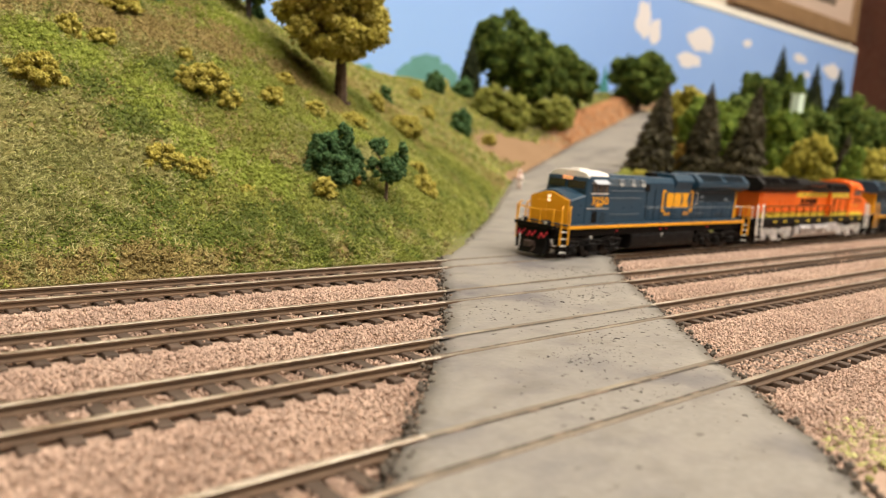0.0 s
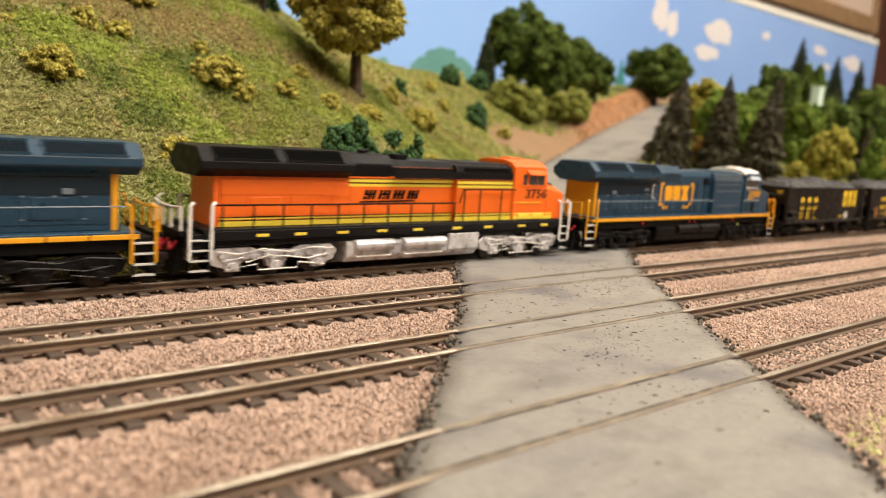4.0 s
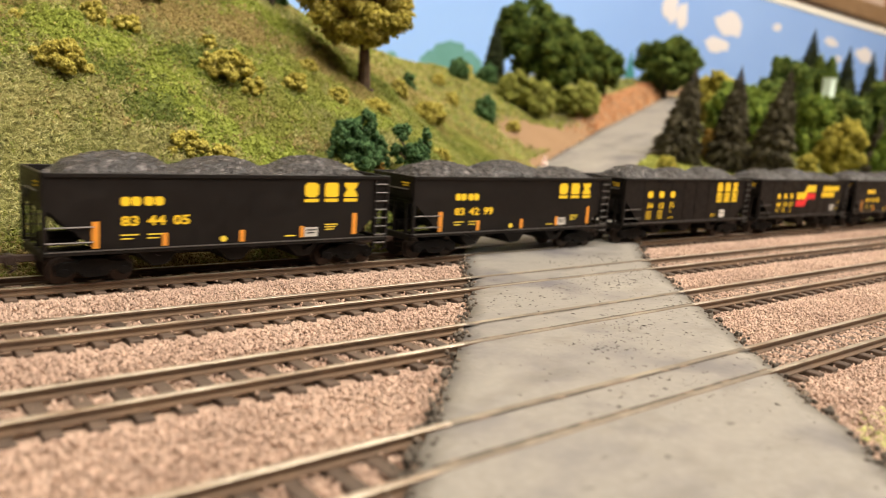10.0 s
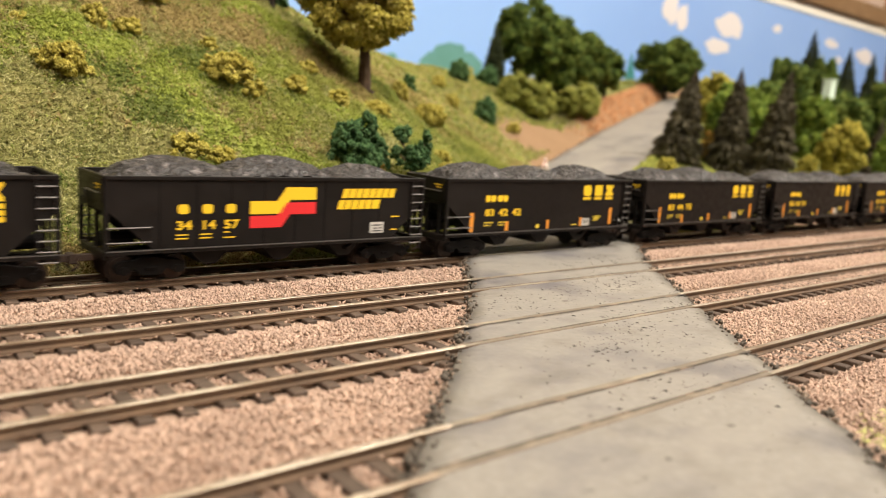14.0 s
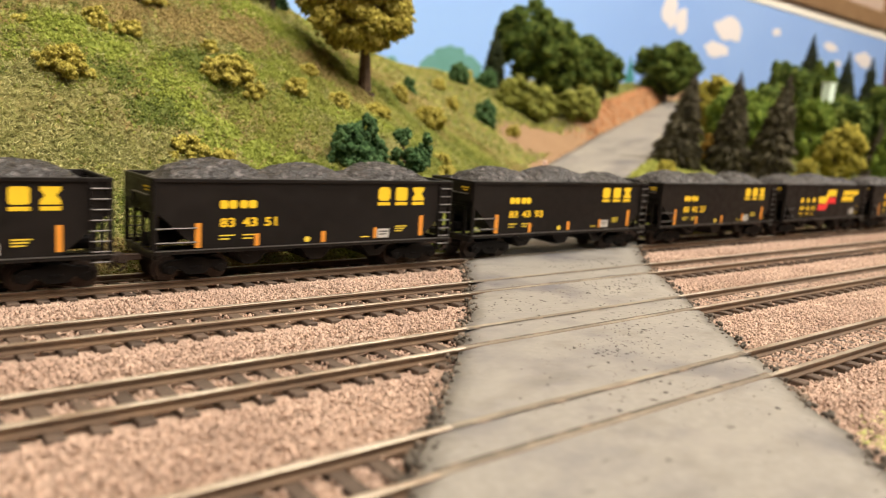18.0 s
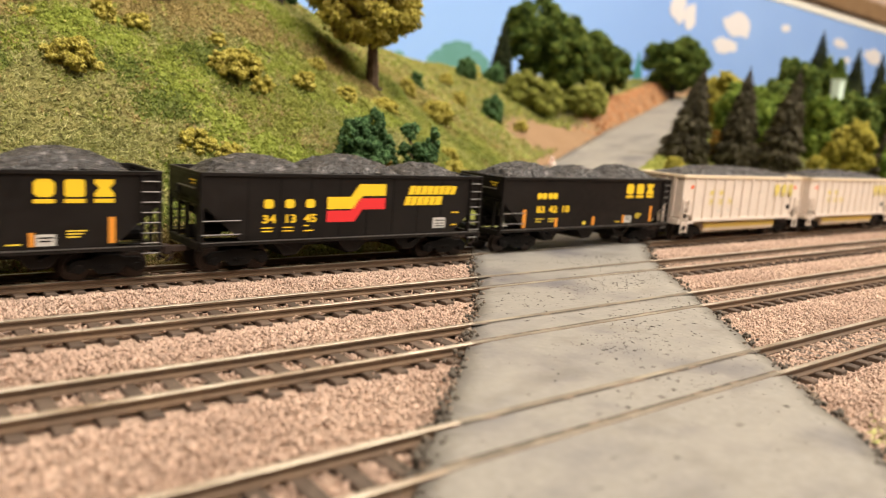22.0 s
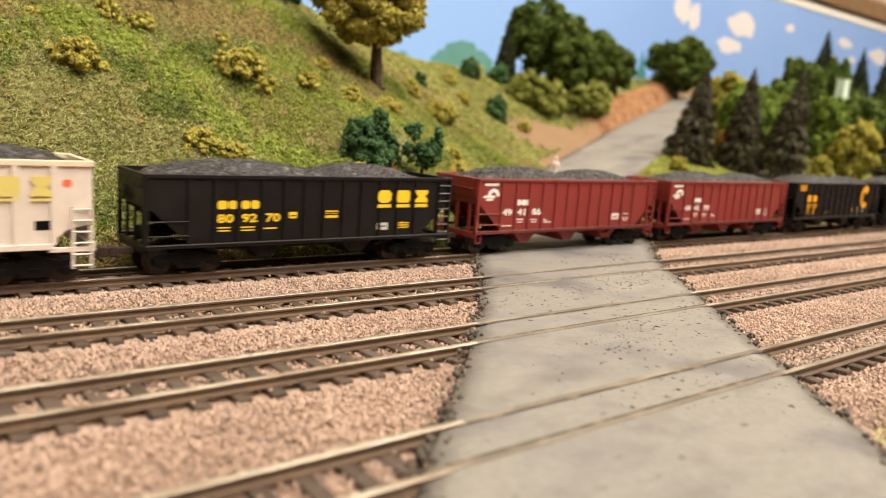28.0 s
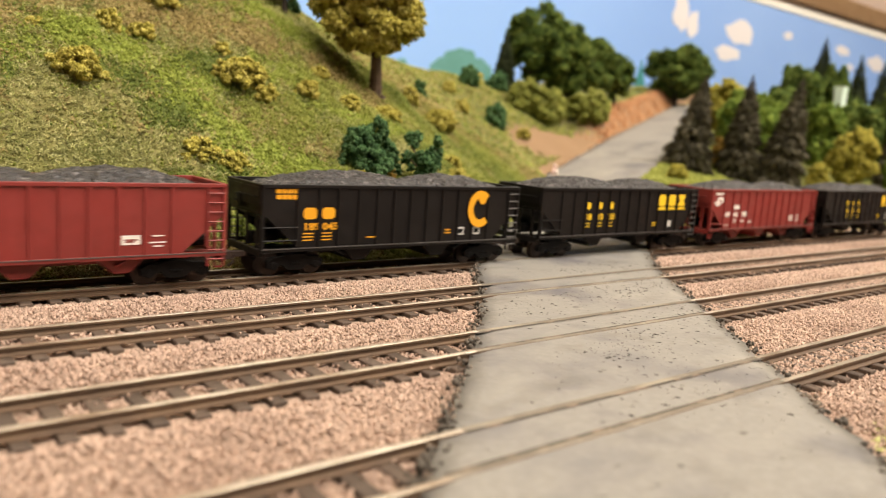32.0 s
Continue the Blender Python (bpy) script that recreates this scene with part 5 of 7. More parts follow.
        if blue:
            for x0, x1, z in ((-35.2, -14.6, 23.6), (-35.0, -15.6, 21.0), (-34.0, -17.0, 15.2)):
                P("panel_ledge", lambda bm: bx(bm, x0, x1, s * 8.45 - 0.16, s * 8.45 + 0.16, z, z + 0.22), M_GREYPANEL, 0)
            for x in (-14.2, -10.0, -4.6):
                P("door_seam", lambda bm: bx(bm, x, x + 0.2, s * 6.65 - 0.1, s * 6.65 + 0.1, 12.6, 24.4), M_UNDER, 0)
            P("panel_ledge", lambda bm: bx(bm, -13.6, -1.0, s * 6.7 - 0.12, s * 6.7 + 0.12, 17.6, 17.8), M_GREYPANEL, 0)
            P("hatch", lambda bm: bx(bm, -12.4, -8.6, s * 6.7 - 0.12, s * 6.7 + 0.12, 23.4, 26.0), M_UNDER, 0.05)
            P("number_frame", lambda bm: [bx(bm, 23.0, 24.8, s * 6.95 - 0.1, s * 6.95 + 0.1, 23.0, 23.3), bx(bm, 23.0, 24.8, s * 6.95 - 0.1, s * 6.95 + 0.1, 18.4, 18.7), bx(bm, 24.5, 24.8, s * 6.95 - 0.1, s * 6.95 + 0.1, 18.7, 23.0)], M_WHITE, 0)
            P("relay_box", lambda bm: bx(bm, 45.8, 48.0, s * 7.05 - 0.2, s * 7.05 + 0.2, 19.8, 21.0), M_GREYPANEL, 0.1)
            P("relay_lid", lambda bm: bx(bm, 27.0, 29.4, s * 6.95 - 0.15, s * 6.95 + 0.15, 21.0, 21.9), M_GREYPANEL, 0.05)
            for x in (-30, -2.5, 1.2, 31.0):
                P("marker_lamp", lambda bm: bx(bm, x, x + 0.8, s * 9.0 - 0.1, s * 9.0 + 0.1, 9.2, 9.9), M_HOSE, 0)
    if not blue:
        for s in (-1, 1):
            P("roof_band", lambda bm: bx(bm, -36.3, 8, s * 8.44 - 0.06, s * 8.44 + 0.06, 24.2, 26.2), M_BLACKROOF, 0)
            P("hood_roof_band", lambda bm: bx(bm, -14, 8.1, s * 6.66 - 0.04, s * 6.66 + 0.06, 24.6, 27.0), M_BLACKROOF, 0)
        P("hood_roof", lambda bm: profile(bm, [(-6.75, 26.2), (-5.5, 28.75), (5.5, 28.75), (6.75, 26.2)], g * -36.3, g * 8.2), M_BLACKROOF, 0.1)
        P("cabinet_roof", lambda bm: profile(bm, [(-8.55, 25.1), (-7.1, 28.15), (7.1, 28.15), (8.55, 25.1)], g * -36.3, g * -13.9), M_BLACKROOF, 0.1)
        for s in (-1, 1):
            for z, h in ((22.9, 0.8), (21.8, 0.7)):
                P("stripe", lambda bm: bx(bm, -36.2, -14, s * 8.5 - 0.05, s * 8.5 + 0.05, z, z + h), M_LTYELLOW, 0)
                P("stripe", lambda bm: bx(bm, -14, 21, s * 6.7 - 0.06, s * 6.7 + 0.06, z, z + h), M_LTYELLOW, 0)
            for z, h in ((12.3, 1.25), (13.9, 0.4)):
                P("stripe", lambda bm: bx(bm, -36.2, -14, s * 8.5 - 0.06, s * 8.5 + 0.06, z, z + h), M_LTYELLOW, 0)
                P("stripe", lambda bm: bx(bm, -14, 55.4, s * 6.7 - 0.06, s * 6.7 + 0.06, z, z + h), M_LTYELLOW, 0)
                P("stripe", lambda bm: bx(bm, -53.5, -36.5, s * 9.15 - 0.06, s * 9.15 + 0.06, z, z + h), M_LTYELLOW, 0)
            for z in (22.62, 23.72, 13.58, 14.32):
                P("pin_line", lambda bm: bx(bm, -36.2, -14, s * 8.51 - 0.05, s * 8.51 + 0.05, z, z + 0.2), M_BLACKROOF, 0)
                P("pin_line", lambda bm: bx(bm, -14, 21 if z > 20 else 55.4, s * 6.74 - 0.07, s * 6.74 + 0.07, z, z + 0.2), M_BLACKROOF, 0)
            # raised walkway rail beside the equipment cabinet
            P("cabinet_rail", lambda bm: [tube(bm, [(g * -36.5, s * 9.7, 21.4), (g * -15.5, s * 9.7, 21.4), (g * -14.2, s * 9.7, 17.6)], 0.2, 5)] + [tube(bm, [(g * x, s * 9.7, 12.1), (g * x, s * 9.7, 21.4)], 0.2, 5) for x in (-30.5, -22.0, -16.0)], M_BLACKROOF, 0)
            P("roof_louvre", lambda bm: [bx(bm, -34.5 + 0.9 * q, -34.1 + 0.9 * q, s * 7.9 - 0.3, s * 7.9 + 0.3, 25.9, 27.4) for q in range(20)], M_UNDER, 0)
    # doors along the engine hood
    for k in range(8):
        x = 9.5 + 5.7 * k
        P("hood_door", lambda bm: bx(bm, x, x + 5.2, -6.75, 6.75, 13.6, 22.6), body, 0.1)
        # on blue hoods the hinges' edge highlights are painted in as pale grey
        for z in (14.6, 17.0, 19.2):
            P("door_hinge", lambda bm: bx(bm, x + 0.3, x + 1.1, -6.86, 6.86, z, z + 0.32), M_GREYPANEL if blue else M_ORANGE, 0)
    P("door_band", lambda bm: bx(bm, 24, 55.2, -6.85, 6.85, 19.6, 23.4), M_GRILLE if blue else M_ORANGE, 0.1)
    P("filter_box", lambda bm: bx(bm, 40, 48, -6.95, 6.95, 14.6, 19.2), M_NAVY if blue else M_ORANGE, 0.15)
    P("hood_end", lambda bm: bx(bm, 55.4, 56.8, -6.6, 6.6, 12.1, 24.4), M_GOLD if blue else M_ORANGE, 0.2)
    for z in (15, 17.4, 19.8):
        P("grab_iron", lambda bm: tube(bm, [(g * 24, -6.8, z), (g * 24, -7.3, z), (g * 29, -7.3, z), (g * 29, -6.8, z)], 0.14, 5), M_GREYPANEL if blue else M_ORANGE, 0)
    # cab
    short[0] = 0.84
    ws = 0.0 if blue else -3.4
    cf, nf = (-51.2, -60.4) if blue else (-53.6, -63.0)
    P("cab", lambda bm: prism(bm, X([(-36, 12.1), (-36, 28.2), (-37, 28.6), (cf + 2.0, 28.6), (cf + 0.9, 27.8), (cf, 23.6), (cf, 12.1)]), -9.1, 9.1), body, 0.3)
    P("cab_roof", lambda bm: profile(bm, [(-9.2, 27.9), (-7.2, 29.5), (-3.5, 30.2), (3.5, 30.2), (7.2, 29.5), (9.2, 27.9), (9.0, 27.7), (-9.0, 27.7)], g * -36, g * F(cf + 1.2)), M_WHITE if blue else M_ORANGE, 0.15, "white cab roof" if blue else "")

    def nose_shell(bm, xa, xb, out, drop):
        """Nose with a crowned top, from the cab at xa to its front at xb."""
        rings = []
        for x, d in ((xa, 0.0), (xb, drop)):
            rings.append([bm.verts.new((g * F(x), y, z)) for y, z in ((-9.0 - out, 12.1), (-9.0 - out, 22.0 - d), (-1.8, 24.0 + out - 0.5 * d), (1.8, 24.0 + out - 0.5 * d), (9.0 + out, 22.0 - d), (9.0 + out, 12.1))])
        for q in range(6):
            bm.faces.new((rings[0][q], rings[0][(q + 1) % 6], rings[1][(q + 1) % 6], rings[1][q]))
        bm.faces.new(rings[0][::-1])
        bm.faces.new(rings[1])
    P("nose", lambda bm: nose_shell(bm, cf + 0.2, nf, 0.0, 1.7), body, 0.3)
    if blue:
        P("nose_front", lambda bm: profile(bm, [(-8.7, 11.0), (-8.7, 20.3), (-1.8, 22.5), (1.8, 22.5), (8.7, 20.3), (8.7, 11.0)], g * F(nf + 0.1), g * F(nf - 0.6)), M_GOLD, 0.2, "golden yellow nose front")
        P("nose_door", lambda bm: bx(bm, nf - 0.5, nf - 0.85, 0.8, 5.2, 12.4, 19.4), M_GOLD, 0.12)
        P("nose_grab", lambda bm: tube(bm, [(g * F(nf - 0.5), -6.6, 16.4), (g * F(nf - 1.4), -6.4, 16.4), (g * F(nf - 1.4), -3.2, 16.4), (g * F(nf - 0.5), -3.0, 16.4)], 0.24, 6), M_GOLD, 0)
    else:
        P("glare_panel", lambda bm: prism(bm, X([(cf, 24.0), (cf, 24.4), (nf + 1.6, 22.9), (nf + 1.0, 22.3)]), -4.8, 4.8), M_BLACKROOF, 0.1, "black anti-glare panel")
    P("front_number_board", lambda bm: bx(bm, cf + 1.0, cf + 0.1, -2.0, 2.0, 26.9, 27.9), M_BOARD if blue and g > 0 else body, 0.1)
    for s in (-1, 1):
        w = P("windshield", lambda bm: prism(bm, X([(cf + 0.6, 26.7), (cf - 0.05, 24.1), (cf - 0.3, 24.1), (cf + 0.35, 26.7)]), s * 4.4 - 3.8, s * 4.4 + 3.8), M_GLASS, 0.05)
        for x0, x1 in ((-47.6, -44.2), (-43.6, -40.4), (-39.9, -37.3)) if blue else ((-42.4, -40.6), (-51.6, -48.0), (-47.7, -43.6)):
            P("side_window", lambda bm: bx(bm, x0, x1, s * 9.12 - 0.08, s * 9.12 + 0.08, 22.9, 26.0), M_GLASS, 0.04)
        P("window_frame", lambda bm: [bx(bm, ws - 48.1, ws - 36.9, s * 9.1 - 0.15, s * 9.1 + 0.15, 22.3, 22.85), bx(bm, ws - 48.1, ws - 36.9, s * 9.1 - 0.15, s * 9.1 + 0.15, 26.0, 26.5)], M_GREYTXT if blue else M_ORANGE, 0.05)
        P("sunshade", lambda bm: profile(bm, [(s * 9.0, 27.5), (s * 9.0, 27.2), (s * 10.8, 25.9), (s * 10.8, 26.2)], g * F(ws - 47.6), g * F(ws - 38.6)), M_SHADE if blue else M_ORANGE, 0, "slanted pale grey sunshade" if blue else "")
        P("cab_louvre", lambda bm: [bx(bm, x, x + 3.6, s * 9.14 - 0.06, s * 9.14 + 0.06, 12.8 + 0.7 * k, 13.15 + 0.7 * k) for x in (-47, -41.4) for k in range(5)], M_GRILLE, 0) if blue else P("cab_vent", lambda bm: [bx(bm, x, x + 6.0, s * 9.2 - 0.3, s * 9.2 + 0.3, 12.4, 14.3) for x in (-52, -44.6)], M_LTYELLOW, 0.25)
        if blue:
            P("cab_door_panel", lambda bm: bx(bm, -46.6, -43.4, s * 9.16 - 0.06, s * 9.16 + 0.06, 12.6, 16.6), M_UNDER, 0)
        P("cab_ledge", lambda bm: bx(bm, -50.5, -36.5, s * 9.2 - 0.12, s * 9.2 + 0.12, 17.4, 17.65), M_GREYTXT if blue else M_LTYELLOW, 0)
    digits(number, -45.9 if g > 0 else 39.4 if blue else 41.0, 18.9, 2.7, M_GOLD if blue else M_NUMBER, car, -9.14, 1.25, "cab_number")
    if blue:
        flat("cab_emblem", [X([(-45, 18.2), (-39.4, 18.2), (-40.4, 18.55), (-41.6, 18.4), (-42.6, 18.75), (-45, 18.5)])], M_GOLD, car, -9.12)
    short[0] = 1.0
    # emblem on the hood
    if blue:
        x0 = 0.2 if g > 0 else -19.6
        y = -6.78 if g > 0 else -6.78
        br = []
        for s, xa in ((1, x0), (-1, x0 + 21.6)):
            br += [rect(min(xa, xa + s * 1.0), 15.6, max(xa, xa + s * 1.0), 24.0), rect(min(xa + s, xa + s * 2.3), 23.2, max(xa + s, xa + s * 2.3), 24.0), rect(min(xa + s, xa + s * 2.3), 15.6, max(xa + s, xa + s * 2.3), 16.3)]
        flat("emblem_bracket", br, M_GOLD, car, y, "golden yellow square bracket")
        w = 5.2
        for k in range(3):
            c = x0 + 3.0 + k * w
            if k == 0:
                o = chamfer(c, 17.4, c + w - 0.5, 23.0, 0.8)
            elif k == 1:
                o = chamfer(c, 17.4, c + w - 0.5, 23.0, 0.6)
            else:
                o = [(c, 17.4), (c + w, 17.4), (c + w - 1.3, 20.2), (c + w, 23.0), (c, 23.0), (c + 1.3, 20.2)]
            flat("emblem", [o], M_GOLD, car, y, "bold golden yellow blocks")
        for c in (x0 + 2.2, x0 + 4.4, x0 + 15.4, x0 + 17.6):
            flat("emblem_dot", [chamfer(c, 14.2, c + 1.5, 15.5, 0.4)], M_GOLD, car, y)
    else:
        o = []
        for k in range(4):
            c = -16.6 + 4.7 * k
            for q in (0.0, 1.35, 2.7):
                o.append([(c + q, 18.5), (c + q + 0.95, 18.5), (c + q + 1.7, 20.9), (c + q + 0.75, 20.9)])
            o.append([(c + 0.3, 19.55), (c + 3.8, 19.55), (c + 3.95, 20.0), (c + 0.45, 20.0)])
        o.append([(-17.6, 17.6), (0.4, 17.9), (0.2, 18.2), (-17.4, 18.0)])
        flat("emblem", o, M_SEAM, car, -6.78, "slanted black wing emblem")
    # tank, air reservoirs
    tank = M_UNDER if blue else M_SILVER
    P("fuel_tank", lambda bm: profile(bm, [(-8.6, 8.0), (-9.0, 7.0), (-9.0, 4.0), (-7.4, 2.3), (7.4, 2.3), (9.0, 4.0), (9.0, 7.0), (8.6, 8.0)], g * (-20 if blue else -23), g * 22), M_BLACKROOF if blue and g > 0 else tank, 0.3)
    if g < 0:
        for x0, x1 in ((-18, -5), (-3.4, 10)) if blue else ((-9.8, 4.6), (8.0, 20.0)):
            P("air_reservoir", lambda bm: tube(bm, [(g * x0, -9.3, 6.9), (g * x1, -9.3, 6.9)], 1.5, 12), M_BLACKROOF if blue else M_SILVER, 0.1)
        if not blue:
            P("battery_box", lambda bm: bx(bm, -22.9, -11.4, -9.6, 9.6, 4.4, 9.0), M_SILVER, 0.25, "silver equipment box")
            for x0, x1 in ((-9.0, 4.0), (8.6, 19.4)):
                P("tank_step", lambda bm: tube(bm, [(g * x0, -9.1, 4.9), (g * x0, -9.6, 4.0), (g * x1, -9.6, 4.0), (g * x1, -9.1, 4.9)], 0.25, 6), M_WHITE, 0)
    else:
        P("gauge_light", lambda bm: bx(bm, -1, -0.5, -9.15, -8.8, 6.6, 8.0), M_GREYTXT, 0)
    for x in (-41.4, 41.4):
        t = put("truck", TRUCK_BLACK if blue else TRUCK_SILVER, car, x)
        put("brake_piping", TRUCK_PIPES if blue else TRUCK_PIPES_SILVER, t, 0)
        for dx in (-11.2, 0, 11.2):
            put("wheelset", WHEEL, t, dx, 0, 2.75)
    # pilots, steps, couplers, rails
    for e, xe in ((-1, -61.8), (1, 63.0)):
        P("pilot", lambda bm: prism(bm, X([(xe, 10.8), (xe + e * 1.6, 10.8), (xe + e * 1.8, 4.0), (xe + e * 2.6, 1.6), (xe + e * 1.8, 1.4), (xe, 3.6)]), -5.8, 5.8), M_UNDER, 0.2)
        P("platform", lambda bm: bx(bm, xe, xe + e * 2.4, -8.6, 8.6, 10.8, 11.9), M_UNDER, 0.12)
        put("coupler", COUPLER, car, g * (xe + e * 1.6), 0, 0.2, 0 if g * e < 0 else 180)
        for s in (-1, 1):
            st = P("step_stringer", lambda bm: [bx(bm, xe + 0.4, xe + 0.75, s * 9.2 - 0.7, s * 9.2 + 0.5, 2.4, 12), bx(bm, xe - e * 4.4, xe - e * 4.0, s * 9.2 - 0.7, s * 9.2 + 0.5, 2.4, 12)], M_UNDER, 0)
            for k in range(4):
                P("step", lambda bm: bx(bm, xe + 0.5, xe - e * 4.2, s * 9.2 - 0.7, s * 9.2 + 0.75, 2.7 + 2.3 * k, 3.0 + 2.3 * k), M_GREYTXT, 0, "", st)
            for xa in (xe + 0.5, xe - e * 4.5):
                P("step_rail", lambda bm: tube(bm, [(g * xa, s * 9.9, 5.5), (g * xa, s * 10.0, 12.2), (g * (xa - e * 0.2), s * 9.7, 17.6), (g * (xa - e * 1.0), s * 9.3, 18.2)], 0.33 if blue else 0.4, 6), step, 0)
        P("end_rail", lambda bm: [tube(bm, [(g * (xe + e * 1.8), -8.2, 11.8), (g * (xe + e * 1.8), -8.2, 17.2), (g * (xe + e * 1.8), -2.4, 16.6), (g * (xe + e * 1.8), 2.4, 16.6), (g * (xe + e * 1.8), 8.2, 17.2), (g * (xe + e * 1.8), 8.2, 11.8)], 0.28, 6), tube(bm, [(g * (xe + e * 1.8), -2.4, 11.8), (g * (xe + e * 1.8), -2.4, 16.6)], 0.34, 6), tube(bm, [(g * (xe + e * 1.8), 2.4, 11.8), (g * (xe + e * 1.8), 2.4, 16.6)], 0.34, 6)], step, 0)
        P("brake_hose", lambda bm: [tube(bm, [(g * (xe + e * 2.2), y0, 9.4), (g * (xe + e * 3.0), y0 + 0.9, 7.6), (g * (xe + e * 3.0), y0 + 1.8, 9.0), (g * (xe + e * 3.0), y0 + 2.9, 7.2)], 0.3, 6) for y0 in (-6.5, -1.4, 3.4)], M_HOSE, 0, "bright red air hoses")
    # side hand rails along the walkway
    for s in (-1, 1):
        P("hand_rail", lambda bm: tube(bm, [(g * -13, s * 9.6, 17.6), (g * 57.5, s * 9.6, 17.6)], 0.16 if blue else 0.24, 5), rail if not blue else M_GREYPANEL, 0)
        for k in range(10):
            x = -12.5 + 7.6 * k
            P("stanchion", lambda bm: tube(bm, [(g * x, s * 9.6, 12.1), (g * x, s * 9.6, 17.6)], 0.16 if blue else 0.24, 5), rail, 0)
    # lamps
    if blue and g > 0:
        for z in (20.9, 19.6):
            P("headlight", lambda bm: tube(bm, [(g * -56.6, 0, z), (g * -57.3, 0, z)], 0.50, 12), M_LAMP, 0, "lit round headlight")
        for s in (-1, 1):
            d = P("ditch_light", lambda bm: tube(bm, [(g * -62.2, s * 5.2, 12.6), (g * -63.8, s * 5.2, 12.6)], 0.85, 12), M_UNDER, 0)
            P("lens", lambda bm: tube(bm, [(g * -63.8, s * 5.2, 12.6), (g * -63.95, s * 5.2, 12.6)], 0.62, 12), M_GREYTXT, 0, "", d)
    P("horn", lambda bm: [tube(bm, [(g * 14, y, 30.6), (g * 11.6, y, 30.9)], 0.35, 6) for y in (-1, 0, 1)] + [bx(bm, 12.6, 13.4, -1.4, 1.4, 30.0, 30.6)], M_UNDER, 0)
    P("roof_hatch", lambda bm: bx(bm, -45, -40, -2.2, 2.2, 29.9, 30.7), M_WHITE if blue else M_ORANGE, 0.2)
    TRAIN.append((car, (a + b) / 2))
    return car


locomotive(187.5, 322, 1, "blue", "3250", "dark blue diesel locomotive with yellow nose and lit headlights")
locomotive(322, 456, -1, "orange", "3756", "orange and black diesel locomotive with silver trucks running backwards")
locomotive(456, 590, -1, "blue", "3383", "dark blue diesel locomotive with yellow end running backwards")
u = 590.5
for k, (kind, number) in enumerate((("stencil", "14 13 41"), ("modern", "83 44 05"), ("modern", "83 42 99"), ("stencil", "14 12 71"), ("banded", "34 14 57"), ("modern", "83 42 42"),
                                    ("modern", "83 44 75"), ("modern", "83 43 51"), ("modern", "83 43 93"), ("modern", "83 42 27"), ("banded", "34 13 45"), ("modern", "83 42 18"))):
    {"stencil": black_stencil, "modern": black_modern, "banded": black_banded}[kind](u, u + 89.5, number, k % 2)
    u += 89.5
cream_gondola(u, u + 95, "35 32 76")
cream_gondola(u + 95, u + 190, "35 32 81")
u += 190
black_ribbed(u, u + 91.5, "80 92 70", "blocks", 0)
red_ribbed(u + 91.5, u + 182.5, "49 41 86", 0)
red_ribbed(u + 182.5, u + 271, "49 41 99", 1)
black_ribbed(u + 271, u + 362, "189 045", "ring", 1)
black_ribbed(u + 362, u + 453, "18 33 20", "plain", 0)
red_ribbed(u + 453, u + 544, "49 41 90", 1)
black_ribbed(u + 544, u + 635, "18 35 14", "plain", 1)


# ---------------------------------------------------------------- scatter of small pieces
def np_mesh(name, verts, faces, mat, smooth=False):
    """verts: (n, 3) in millimetres; faces: (m, 3)."""
    me = bpy.data.meshes.new(name)
    n, m = len(verts), len(faces)
    me.vertices.add(n)
    me.vertices.foreach_set("co", (np.asarray(verts, np.float32) * MM).ravel())
    me.loops.add(m * 3)
    me.loops.foreach_set("vertex_index", np.asarray(faces, np.int32).ravel())
    me.polygons.add(m)
    me.polygons.foreach_set("loop_start", np.arange(0, 3 * m, 3, dtype=np.int32))
    if smooth:
        me.polygons.foreach_set("use_smooth", np.ones(m, bool))
    me.update(calc_edges=True)
    me.validate()
    me.materials.append(mat)
    return me


GOLDEN = (1 + 5 ** 0.5) / 2
ICO_V = np.array([(-1, GOLDEN, 0), (1, GOLDEN, 0), (-1, -GOLDEN, 0), (1, -GOLDEN, 0), (0, -1, GOLDEN), (0, 1, GOLDEN), (0, -1, -GOLDEN), (0, 1, -GOLDEN), (GOLDEN, 0, -1), (GOLDEN, 0, 1), (-GOLDEN, 0, -1), (-GOLDEN, 0, 1)], float) / 1.902
ICO_F = np.array([(0, 11, 5), (0, 5, 1), (0, 1, 7), (0, 7, 10), (0, 10, 11), (1, 5, 9), (5, 11, 4), (11, 10, 2), (10, 7, 6), (7, 1, 8), (3, 9, 4), (3, 4, 2), (3, 2, 6), (3, 6, 8), (3, 8, 9), (4, 9, 5), (2, 4, 11), (6, 2, 10), (8, 6, 7), (9, 8, 1)])
TET_V = np.array([(1, 1, 1), (1, -1, -1), (-1, 1, -1), (-1, -1, 1)], float) / 1.3
TET_F = np.array([(0, 1, 2), (0, 3, 1), (0, 2, 3), (1, 3, 2)])
OCT_V = np.array([(1, 0, 0), (-1, 0, 0), (0, 1, 0), (0, -1, 0), (0, 0, 1), (0, 0, -1)], float)
OCT_F = np.array([(0, 2, 4), (2, 1, 4), (1, 3, 4), (3, 0, 4), (2, 0, 5), (1, 2, 5), (3, 1, 5), (0, 3, 5)])


